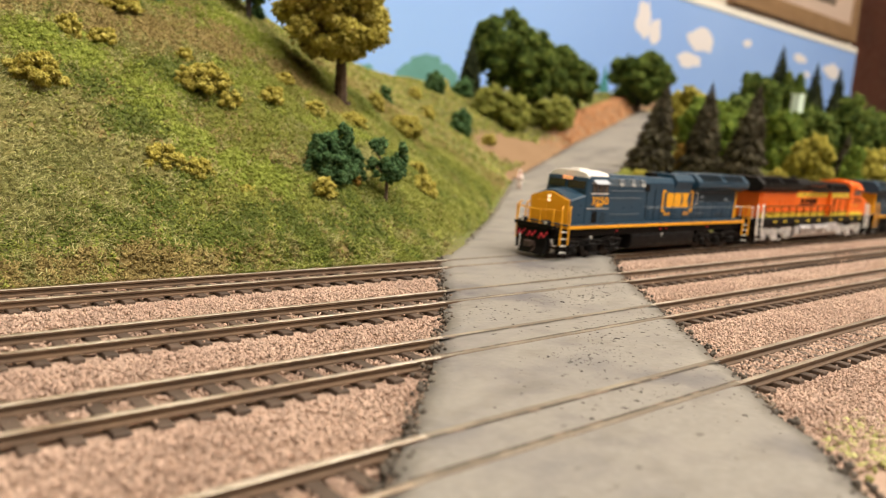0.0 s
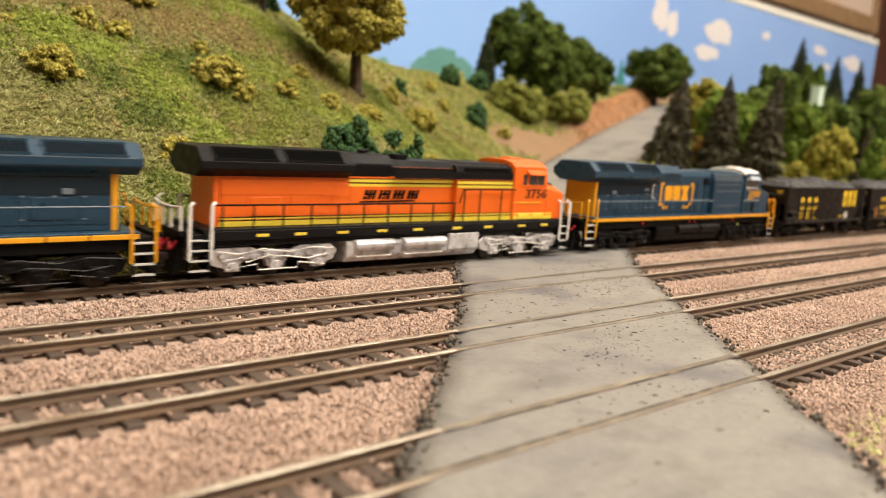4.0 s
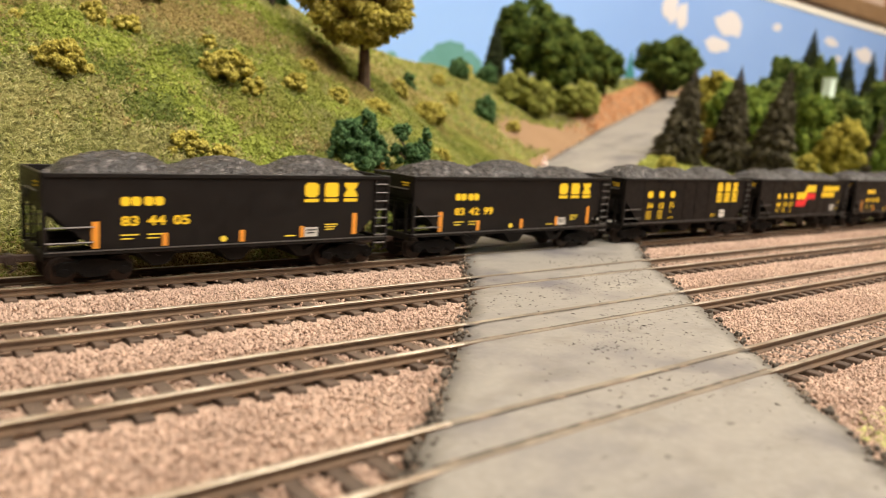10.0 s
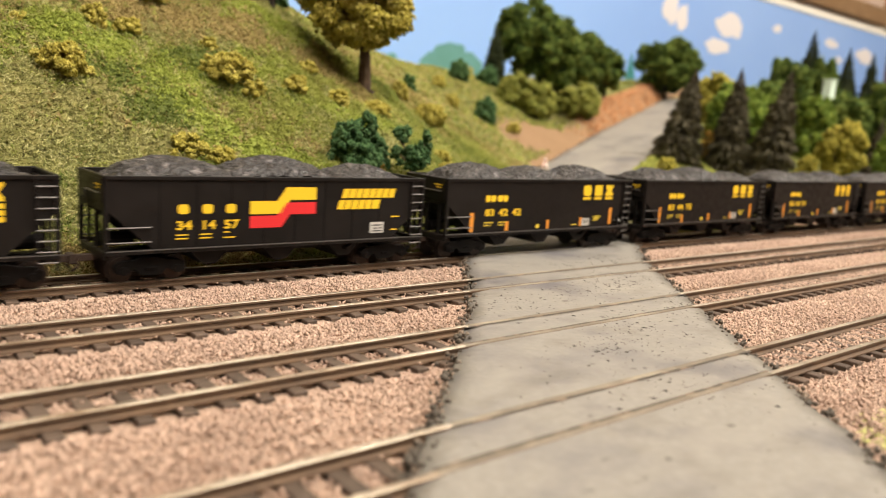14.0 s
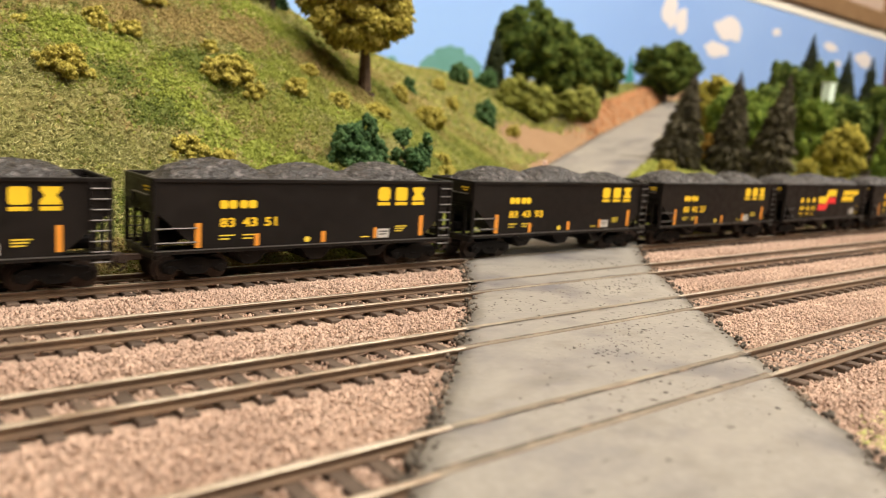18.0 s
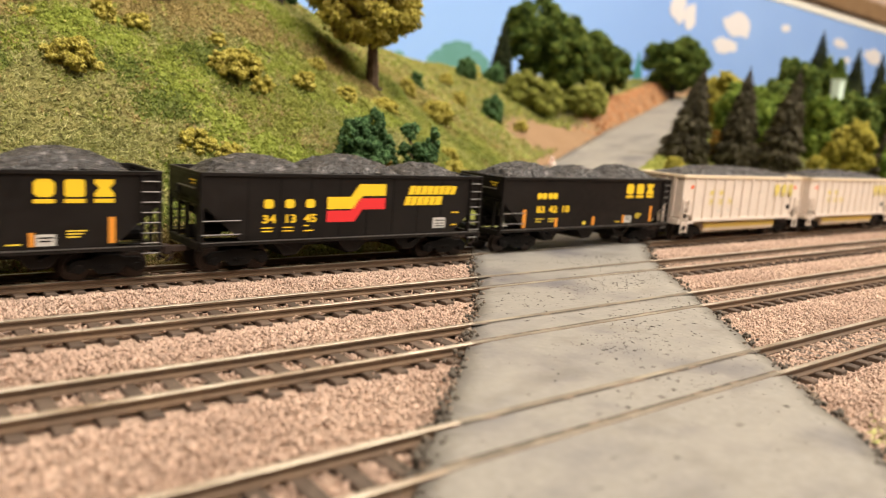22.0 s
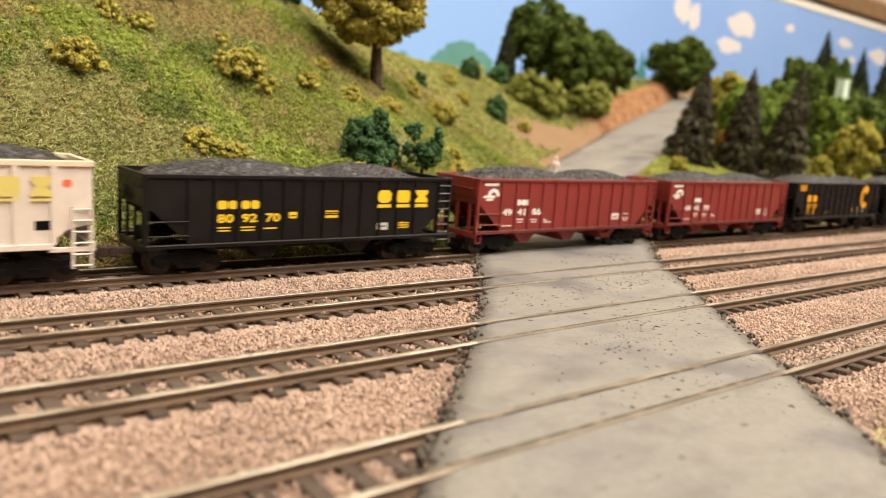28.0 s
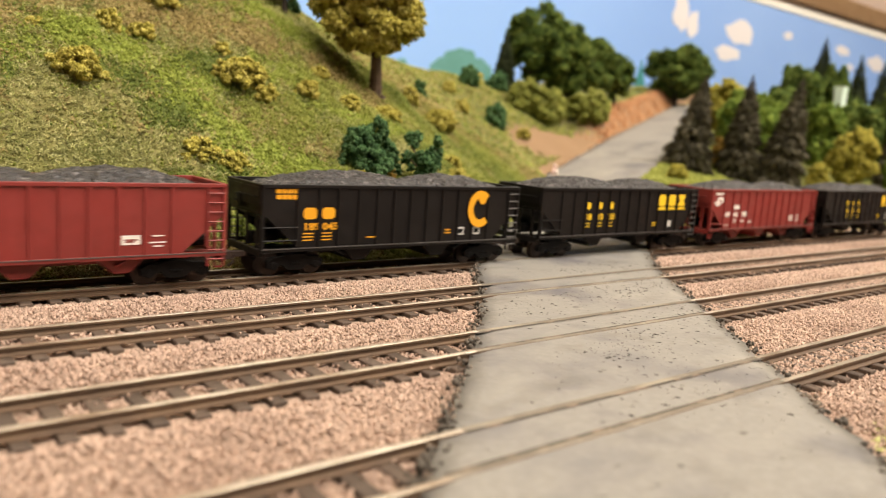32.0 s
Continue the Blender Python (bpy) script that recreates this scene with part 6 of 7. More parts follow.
def lump_arrays(centres, radii, rng, base="ico", jitter=0.28, squash=1.0, shape=(1.0, 1.0, 1.0)):
    bv, bf = {"ico": (ICO_V, ICO_F), "oct": (OCT_V, OCT_F), "tet": (TET_V, TET_F)}[base]
    c = np.asarray(centres, float)
    r = np.asarray(radii, float)
    k = len(bv)
    q = rng.normal(size=(len(c), 3, 3))
    q, _ = np.linalg.qr(q)
    v = np.einsum("nij,kj->nki", q, bv * np.array(shape)) * (1 + rng.uniform(-jitter, jitter, (len(c), k, 1)))
    v[:, :, 2] *= squash
    v = v * r[:, None, None] + c[:, None, :]
    f = bf[None] + (np.arange(len(c)) * k)[:, None, None]
    return v.reshape(-1, 3), f.reshape(-1, 3)


def lumps(name, centres, radii, mat, rng, base="ico", jitter=0.28, squash=1.0, shape=(1.0, 1.0, 1.0)):
    return np_mesh(name, *lump_arrays(centres, radii, rng, base, jitter, squash, shape), mat)


def split_sphere(v, f):
    """Each triangle of a ball into four."""
    v, mid, out = [tuple(q) for q in v], {}, []

    def half(i, j):
        k = (min(i, j), max(i, j))
        if k not in mid:
            q = (np.array(v[i]) + np.array(v[j])) / 2
            v.append(tuple(q / np.linalg.norm(q)))
            mid[k] = len(v) - 1
        return mid[k]
    for a, b, c in f:
        ab, bc, ca = half(a, b), half(b, c), half(c, a)
        out += [(a, ab, ca), (b, bc, ab), (c, ca, bc), (ab, bc, ca)]
    return np.array(v), np.array(out)


BALL_V, BALL_F = split_sphere(ICO_V, ICO_F)


def ragged(d, c, k):
    """How far the skin of a clump stands out in direction d."""
    return np.array([0.86 + 0.42 * noise.noise((q[0] * 1.7 + c[0], q[1] * 1.7 + c[1], q[2] * 1.7 + k)) + 0.26 * noise.noise((q[0] * 4.3 + k, q[1] * 4.3, q[2] * 4.3 + c[2])) for q in d])


def foliage(name, clumps, crumb, mat, rng, fill=1.0, limit=9000):
    """Foam crown: torn clumps under a skin of fine crumbs. clumps: (centre, radii)."""
    vs, fs, n = [], [], 0
    areas = np.array([4 * math.pi * (r[0] * r[1] * r[2]) ** (2 / 3) for c, r in clumps])
    want = fill * areas / (1.3 * crumb * crumb)
    want *= min(1.0, limit / want.sum())
    cc, rr = [], []
    for k, (c, r) in enumerate(clumps):
        c, r = np.array(c), np.array(r)
        v = BALL_V * (ragged(BALL_V, c, k) * 0.93)[:, None] * r + c
        vs.append(v)
        fs.append(BALL_F + n)
        n += len(v)
        m = int(want[k])
        d = rng.normal(size=(m, 3))
        d /= np.linalg.norm(d, axis=1)[:, None]
        cc.append(d * (ragged(d, c, k) * rng.normal(1.0, 0.10, m))[:, None] * r + c)
        rr.append(crumb * rng.uniform(0.55, 1.35, m))
    v2, f2 = lump_arrays(np.concatenate(cc), np.concatenate(rr), rng, "tet", 0.3, 1.0, (1.35, 1.05, 0.7))
    return np_mesh(name, np.concatenate(vs + [v2]), np.concatenate(fs + [f2 + n]), mat)


GX = np.arange(-20, 900, 3.0)
GY = np.arange(30, 700, 3.0)
GZ = np.array([[land(float(x), float(y)) for x in GX] for y in GY])


def height(x, y):
    """Height of the land under arrays of places."""
    fx = np.clip((np.asarray(x, float) - GX[0]) / 3.0, 0, len(GX) - 1.001)
    fy = np.clip((np.asarray(y, float) - GY[0]) / 3.0, 0, len(GY) - 1.001)
    i, j = fx.astype(int), fy.astype(int)
    a, b = fx - i, fy - j
    return GZ[j, i] * (1 - a) * (1 - b) + GZ[j, i + 1] * a * (1 - b) + GZ[j + 1, i] * (1 - a) * b + GZ[j + 1, i + 1] * a * b


def road_gap(x, y):
    """Distance from the road's middle line, and the side, for arrays."""
    best = np.full(len(x), 1e9)
    side = np.zeros(len(x))
    for (ax, ay, _), (bx, by, _) in zip(ROAD_LINE, ROAD_LINE[1:]):
        dx, dy = bx - ax, by - ay
        k = np.clip(((x - ax) * dx + (y - ay) * dy) / (dx * dx + dy * dy), 0, 1)
        d = np.hypot(x - ax - k * dx, y - ay - k * dy)
        s = np.where(dx * (y - ay) - dy * (x - ax) > 0, 1, -1)
        side = np.where(d < best, s, side)
        best = np.minimum(best, d)
    return best, side


# ---------------------------------------------------------------- ballast
def make_ballast():
    rng = np.random.default_rng(5)
    n = 470000
    x = rng.uniform(5, 560, n)
    y = rng.uniform(34, 190, n)
    # only where the camera's line of travel along the tracks keeps it in sight
    keep = (x > 0.05 * y) & (y > 0.14 * x + 8)
    d, side = road_gap(x, y)
    keep &= d > 26.5 + rng.uniform(-1.5, 1.5, n)
    near = np.min([np.abs(np.abs(y - t) - 5.0) for t in TRACK_Y], axis=0)
    keep &= near > 0.75
    keep &= rng.random(n) < np.where(x > 330, 0.4, 1.0)
    keep &= (rng.random(n) < np.where(x > y + 30, 0.85, 0.5)) | (np.min([np.abs(y - t) for t in TRACK_Y], axis=0) > 4.6)
    x, y = x[keep], y[keep]
    off = np.min([np.abs(y - t) for t in TRACK_Y], axis=0)
    mound = np.where(off > 8.0, 0.75 * np.clip((off - 8.8) / 4, 0, 1), np.where(off < 4.2, np.where(x > y + 30, 0.62, 0.25), -0.30))
    r = 0.15 + 0.27 * rng.random(len(x)) ** 1.6
    z = BED + 0.05 + mound + rng.uniform(-0.1, 0.28, len(x)) + 0.25 * np.sin(x / 9.0) * np.cos(y / 7.0) * (off > 9)
    ob = new("ballast", lumps("ballast", np.c_[x, y, z], r, M_GRAIN, rng, "tet", 0.3, 1.0, (1.15, 1.0, 0.9)))
    tagged(ob, "loose pinkish tan ballast stones between the tracks", "ballast", kind="stuff")
    # stray stones on the ties
    m = 1100
    x = rng.uniform(20, 420, m)
    t = np.array(TRACK_Y)[rng.integers(0, 4, m)]
    y = t + rng.uniform(-8, 8, m)
    d, side = road_gap(x, y)
    keep = (d > 27) & (np.abs(np.abs(y - t) - 5.0) > 0.8)
    ob = new("stray_stones", lumps("stray_stones", np.c_[x, y, np.full(m, -RAIL_H + 0.15)][keep], rng.uniform(0.22, 0.42, m)[keep], M_GRAIN, rng, "oct", 0.3))
    tagged(ob, "stray ballast stones lying on the ties", "ballast", kind="stuff")
    # dark crumbled edge of the road
    c, rr = [], []
    for k in np.arange(-0.6, 6.2, 0.0022):
        if k < 0:
            a, b = ROAD_LINE[0], ROAD_LINE[1]
            px, py, pz = (a[j] + (b[j] - a[j]) * k for j in range(3))
            _, _, _, nx, ny = road_edges(0.0)
        else:
            px, py, pz, nx, ny = road_edges(k)
        for s in (-1, 1):
            if rng.random() < (0.85 if py < 180 else 0.3):
                w = lerp(k, ROAD_LEFT if s > 0 else ROAD_RIGHT) + 0.1 + rng.normal() * 1.0
                c.append((px + s * nx * w, py + s * ny * w, pz - 0.7 + rng.uniform(-1.4, 0.35)))
                rr.append(rng.uniform(0.25, 0.75))
    c = np.array(c)
    near = np.min([np.abs(np.abs(c[:, 1] - t) - 5.0) for t in TRACK_Y], axis=0)
    ok = near > 1.0
    ob = new("road_rubble", lumps("road_rubble", c[ok], np.array(rr)[ok], M_FOAM_EDGE, rng, "oct", 0.3))
    tagged(ob, "dark crumbled rubble along the road edges", "rubble", kind="stuff")
    # pits and chips on the road face
    c, rr = [], []
    for cx, cy, sx, sy, n in ((126, 92, 9, 6, 26), (112, 84, 5, 4, 22), (150, 100, 10, 6, 30), (150, 122, 12, 5, 40), (120, 118, 8, 6, 22), (170, 128, 9, 5, 26), (160, 92, 8, 6, 26), (100, 70, 12, 8, 18), (180, 148, 14, 5, 26), (130, 66, 10, 8, 12), (110, 60, 14, 10, 14)):
        for _ in range(int(6.0 * n)):
            px, py = rng.normal(cx, sx), rng.normal(cy, sy)
            if road_at(px, py)[0] < 25 and min(abs(abs(py - t) - 5) for t in TRACK_Y) > 1.2:
                c.append((px, py, -0.15))
                rr.append(rng.uniform(0.08, 0.24) if rng.random() < 0.8 else rng.uniform(0.26, 0.5))
    ob = new("road_pits", lumps("road_pits", c, rr, M_PATCH, rng, "oct", 0.6, 0.15, (1.5, 0.8, 0.8)))
    tagged(ob, "dark pits and specks in the road surface", "pits", kind="stuff")


make_ballast()


# ---------------------------------------------------------------- turf on the hill
def soft_noise(rng, x, y, period):
    """Smooth random field between 0 and 1 over arrays of places."""
    g = rng.random((int(900 / period) + 4, int(900 / period) + 4))
    fx, fy = (x + 30) / period, (y + 30) / period
    i, j = fx.astype(int), fy.astype(int)
    a, b = fx - i, fy - j
    a, b = a * a * (3 - 2 * a), b * b * (3 - 2 * b)
    return (g[j, i] * (1 - a) + g[j, i + 1] * a) * (1 - b) + (g[j + 1, i] * (1 - a) + g[j + 1, i + 1] * a) * b


# stretches of the hill where one sort of turf prevails: x, y, reach along x, reach along y
TURF_SORTS = {
    "green": [(58, 257, 9, 6), (71, 249, 9, 6), (80, 243, 9, 7), (88, 235, 9, 8), (94, 226, 8, 8), (103, 218, 8, 7), (111, 211, 8, 6), (141, 279, 13, 7), (128, 252, 12, 5), (155, 238, 14, 5)],
    "straw": [(45, 224, 16, 12), (50, 205, 17, 9), (30, 212, 18, 20), (67, 214, 9, 8), (92, 260, 12, 4), (150, 228, 14, 8)],
    "brown": [(70, 269, 16, 6), (95, 268, 18, 6), (122, 270, 18, 7), (118, 263, 10, 5), (160, 263, 18, 8), (45, 187, 40, 3), (255, 330, 30, 20), (300, 320, 30, 16), (225, 318, 25, 18), (264, 348, 30, 20), (240, 298, 18, 12)],
    "dark": [(70, 198, 20, 5), (95, 195, 22, 6), (80, 206, 10, 6), (122, 198, 20, 8), (68, 239, 8, 4), (79, 229, 7, 4), (47, 208, 5, 3), (150, 205, 18, 8), (100, 250, 10, 4), (200, 236, 28, 12), (245, 285, 34, 14), (290, 335, 34, 14), (212, 290, 24, 11)],
    "olive": [(180, 212, 26, 14), (220, 240, 40, 22), (262, 290, 40, 30), (118, 232, 14, 8), (100, 204, 18, 6), (140, 250, 18, 10), (190, 270, 24, 16)],
}
TURF_SKIN = {"green": T_GREEN, "straw": T_STRAW, "brown": T_BROWN, "dark": T_SHADE, "olive": T_FIELD}
TURF_BITS = {"green": (F_TURF, "short bright green foam turf on the hill"), "straw": (F_STRAW, "long straw coloured grass fibres"), "brown": (F_BROWN, "brown bare earth crumbs and dry grass"),
             "dark": (F_SHADE, "short dark green grass fibres"), "olive": (F_FIELD, "yellowish olive grass fibres")}
SORTS = list(TURF_SORTS)


def turf_weights(x, y):
    """How strongly each sort of turf grows at arrays of places."""
    w = np.full((len(SORTS), len(x)), 0.12)
    for k, sort in enumerate(SORTS):
        for cx, cy, rx, ry in TURF_SORTS[sort]:
            w[k] = np.maximum(w[k], 0.12 + np.exp(-((x - cx) / rx) ** 2 - ((y - cy) / ry) ** 2))
    return w


def verge(y):
    """Where the turf begins beside the road."""
    return np.interp(y, (185, 200, 225, 250), (31.0, 30.5, 28.6, 27.4))


def make_turf():
    rng = np.random.default_rng(8)

    def places(n, x0, x1, y0, y1, check=True):
        x, y = rng.uniform(x0, x1, n), rng.uniform(y0, y1, n)
        d, side = road_gap(x, y)
        ok = ((side > 0) & (d > verge(y) - 1 + 3.5 * rng.random(n)) | (side < 0) & (d > 30)) & (y > 184.0 + 3 * rng.random(n))
        x, y = x[ok], y[ok]
        if not check:
            return x, y
        ok = np.array([earth(a, b, 0)[0] + 0.25 * noise.noise((a / 5, b / 5, 2)) < 0.62 for a, b in zip(x, y)], bool)
        return x[ok], y[ok]

    def choose(x, y, grain):
        """The sort of turf at each place: stretches, mottled by tufts of a few millimetres."""
        w = np.log(turf_weights(x, y))
        for k in range(len(SORTS)):
            r2 = np.random.default_rng(40 + k)
            w[k] += 1.9 * (soft_noise(r2, x, y, 8.0) - 0.5) + 2.2 * (soft_noise(r2, x, y, 3.1) - 0.5) + rng.normal(0, grain, len(x))
        return w.argmax(axis=0)

    # tufted skin of the hill
    step = 0.7
    xs, ys = np.arange(8, 340, step), np.arange(182.6, 372, step)
    gx, gy = np.meshgrid(xs, ys)
    x = (gx + rng.uniform(-0.22, 0.22, gx.shape)).ravel()
    y = (gy + rng.uniform(-0.22, 0.22, gy.shape)).ravel()
    d, side = road_gap(x, y)
    edge = np.clip(np.minimum(np.minimum(d - verge(y), y - 185.6), 0.5 * (371 - y)) / 2 + soft_noise(rng, x, y, 2.4) * 1.2 - 0.6, 0, 1)
    w = turf_weights(x, y)
    lush = np.clip((w[0] + 0.6 * w[3] + 0.4 * w[4]) / w.sum(axis=0) * 1.5, 0.25, 1.0)
    tuft = soft_noise(rng, x, y, 5.2) ** 1.5
    z0 = height(x, y)
    z = z0 - 0.9 + lush * (2.3 * tuft + 1.5 * soft_noise(rng, x, y, 2.3)) + 0.7 * soft_noise(rng, x, y, 1.5) + 0.55 * rng.random(len(x)) + 4.2 * (soft_noise(rng, x, y, 19.0) - 0.3)
    z = np.where(edge > 0.02, z * edge + (z0 - 0.3) * (1 - edge), z0 - 2.5)
    skin = z
    n, m = len(xs), len(ys)
    i = (np.arange(m - 1)[:, None] * n + np.arange(n - 1)[None]).ravel()
    i = i[(edge[i] > 0.02) | (edge[i + 1] > 0.02) | (edge[i + n] > 0.02)]
    tri = np.concatenate([np.c_[i, i + 1, i + n + 1], np.c_[i, i + n + 1, i + n]])
    me = np_mesh("turf", np.c_[x, y, z], tri, T_GREEN, False)
    for sort in SORTS[1:]:
        me.materials.append(TURF_SKIN[sort])
    pick = choose(x, y, 0.5)
    me.polygons.foreach_set("material_index", pick[tri[:, 0]].astype(np.int32))
    ob = new("turf", me)
    tagged(ob, "tufted green, straw and brown ground foam turf on the hill", "turf", kind="stuff")
    # loose fibres and crumbs on it, and the turf farther off
    x, y = places(250000, 10, 330, 184.0, 322, False)
    xf, yf = rng.uniform(12, 170, 15000), 184.2 + 7 * rng.random(15000) ** 1.5
    fd, _ = road_gap(xf, yf)
    x, y = np.r_[x, xf[fd > 31]], np.r_[y, yf[fd > 31]]
    near = (y < 0.75 * x + 230) | (rng.random(len(x)) < 0.5)
    x, y = x[near], y[near]
    sort = choose(x, y, 0.7)
    k = np.clip(((y - 182.6) / step).round().astype(int), 0, len(ys) - 1) * len(xs) + np.clip(((x - 8) / step).round().astype(int), 0, len(xs) - 1)
    z = np.maximum(skin[k], height(x, y) - 0.2) + rng.uniform(-0.1, 0.55, len(x))
    fibre = rng.random(len(x)) < np.array([0.30, 0.92, 0.40, 0.55, 0.62])[sort]
    x2, y2 = places(40000, 60, 420, 318, 470)
    k2 = np.clip(((y2 - 182.6) / step).round().astype(int), 0, len(ys) - 1) * len(xs) + np.clip(((x2 - 8) / step).round().astype(int), 0, len(xs) - 1)
    z2 = np.where((y2 < 368) & (x2 < 338), np.maximum(skin[k2], height(x2, y2)), height(x2, y2)) + rng.uniform(-0.1, 0.5, len(x2))
    sort2 = rng.choice(5, len(x2), p=(0.08, 0.10, 0.30, 0.30, 0.22))
    for q, name in enumerate(SORTS):
        mat, lab = TURF_BITS[name]
        a, b, c = (sort == q) & fibre, (sort == q) & ~fibre, sort2 == q
        v1, f1 = lump_arrays(np.c_[x, y, z + 0.25][a], rng.uniform(0.26, 0.50, a.sum()), rng, "tet", 0.3, 0.75, (4.4, 0.29, 0.26))
        v2, f2 = lump_arrays(np.c_[x, y, z][b], rng.uniform(0.22, 0.52, b.sum()), rng, "tet", 0.3, 0.85, (1.6, 0.9, 0.8))
        v3, f3 = lump_arrays(np.c_[x2, y2, z2][c], rng.uniform(0.4, 0.85, c.sum()), rng, "tet", 0.3, 0.8, (1.7, 0.8, 0.7))
        ob = new(name + "_grass", np_mesh(name + "_grass", np.concatenate([v1, v2, v3]), np.concatenate([f1, f2 + len(v1), f3 + len(v1) + len(v2)]), mat))
        tagged(ob, lab, "grass", kind="stuff")
    # crumbled clay on the bare banks
    x, y = rng.uniform(300, 700, 60000), rng.uniform(290, 560, 60000)
    d, side = road_gap(x, y)
    ok = (side > 0) & (d > 27) & (d < 70) & (x > 438 + 8 * rng.normal(size=len(x)))
    x, y = x[ok], y[ok]
    ok = np.array([earth(a, b, 0)[0] + 0.25 * noise.noise((a / 5, b / 5, 2)) > 0.55 for a, b in zip(x, y)], bool)
    x, y = x[ok], y[ok]
    rough = np.array([noise.noise((a / 9, b / 9, 6)) for a, b in zip(x, y)])
    ob = new("clay_crumbs", lumps("clay_crumbs", np.c_[x, y, height(x, y) + 1.4 * rough], rng.uniform(0.6, 1.5, len(x)), M_DIRT, rng, "oct", 0.35, 0.8))
    tagged(ob, "reddish brown crumbled clay on the road cutting", "clay", kind="stuff")
    # far ground, on both sides of the road
    x, y = places(9000, 330, 860, 186, 560)
    ob = new("far_turf", lumps("far_turf", np.c_[x, y, height(x, y)], rng.uniform(0.9, 2.2, len(x)), F_LIGHT, rng, "oct", 0.35, 0.7))
    tagged(ob, "light green ground foam beside the road", "turf", kind="stuff")
    x, y = rng.uniform(290, 520, 60000), rng.uniform(192, 345, 60000)
    d, side = road_gap(x, y)
    ok = (side < 0) & (d > 29) & (d < 75)
    x, y = x[ok], y[ok]
    v, f = lump_arrays(np.c_[x, y, height(x, y) + rng.uniform(-0.2, 0.6, len(x))], rng.uniform(0.45, 1.0, len(x)), rng, "tet", 0.3, 0.8, (1.8, 0.8, 0.7))
    ob = new("verge_grass", np_mesh("verge_grass", v, f, F_FIELD))
    tagged(ob, "olive green grass along the road verge", "grass", kind="stuff")
    # turf tuft near the camera's side of the road
    x, y = rng.normal(123, 7, 420), rng.normal(36, 4, 420)
    d, side = road_gap(x, y)
    ok = d > 29
    ob = new("trackside_turf", lumps("trackside_turf", np.c_[x, y, np.full(420, BED + 0.6)][ok], rng.uniform(0.4, 1.0, 420)[ok], F_STRAW, rng, "oct", 0.35))
    tagged(ob, "small patch of green turf beside the road", "turf", kind="stuff")


make_turf()


# ---------------------------------------------------------------- bushes and trees
def crown_points(rng, n, rx, ry, rz, hollow=0.55):
    d = rng.normal(size=(n, 3))
    d /= np.linalg.norm(d, axis=1)[:, None]
    r = rng.uniform(hollow, 1.0, n) ** 0.6
    return d * r[:, None] * np.array([rx, ry, rz])


def bush(kind, x, y, w, h, seed):
    mat, lab = {"bush": (F_OLIVE, "olive yellow foam bush on the grassy slope"), "dark": (F_DARK, "dark blue-green foam bush"), "light": (F_LIGHT, "light green rounded foam bush"),
                "yellow": (F_YELLOW, "yellow-green foam bush beside the track"), "green": (F_GREEN, "bright green foam bush"), "orange": (F_ORANGE, "small orange autumn bush")}[kind]
    rng = np.random.default_rng(seed)
    z0 = land(x, y)
    clumps = [((0, 0, 0.34 * h), (0.24 * w, 0.22 * w, 0.26 * h))]
    many = 30 if w > 12 else 22 if w > 8 else 14
    for k in range(many):
        # a ragged dome of small torn clumps
        a = 2.4 * k + rng.uniform(-0.5, 0.5)
        up = (k + 0.5) / many
        q = 0.40 * math.sqrt(1 - (0.94 * up) ** 2) * rng.uniform(0.75, 1.12)
        e = rng.uniform(0.085, 0.135) * (1.15 if many < 20 else 1.0)
        clumps.append(((math.cos(a) * w * q, math.sin(a) * w * q * 0.85, h * (0.10 + 0.74 * up * rng.uniform(0.85, 1.12))), (w * e, w * e, 0.5 * (w + h) * e * 0.85)))
    far = math.hypot(x, y)
    crumb = 0.12 + far * 0.0011
    ob = tagged(new("tree" if h > 30 and kind in ("green",) else "bush", foliage("foliage", clumps, crumb, mat, rng, 1.0, 6500)), lab, "bush")
    ob.location = (x * MM, y * MM, (z0 - 0.06 * h) * MM)
    return ob


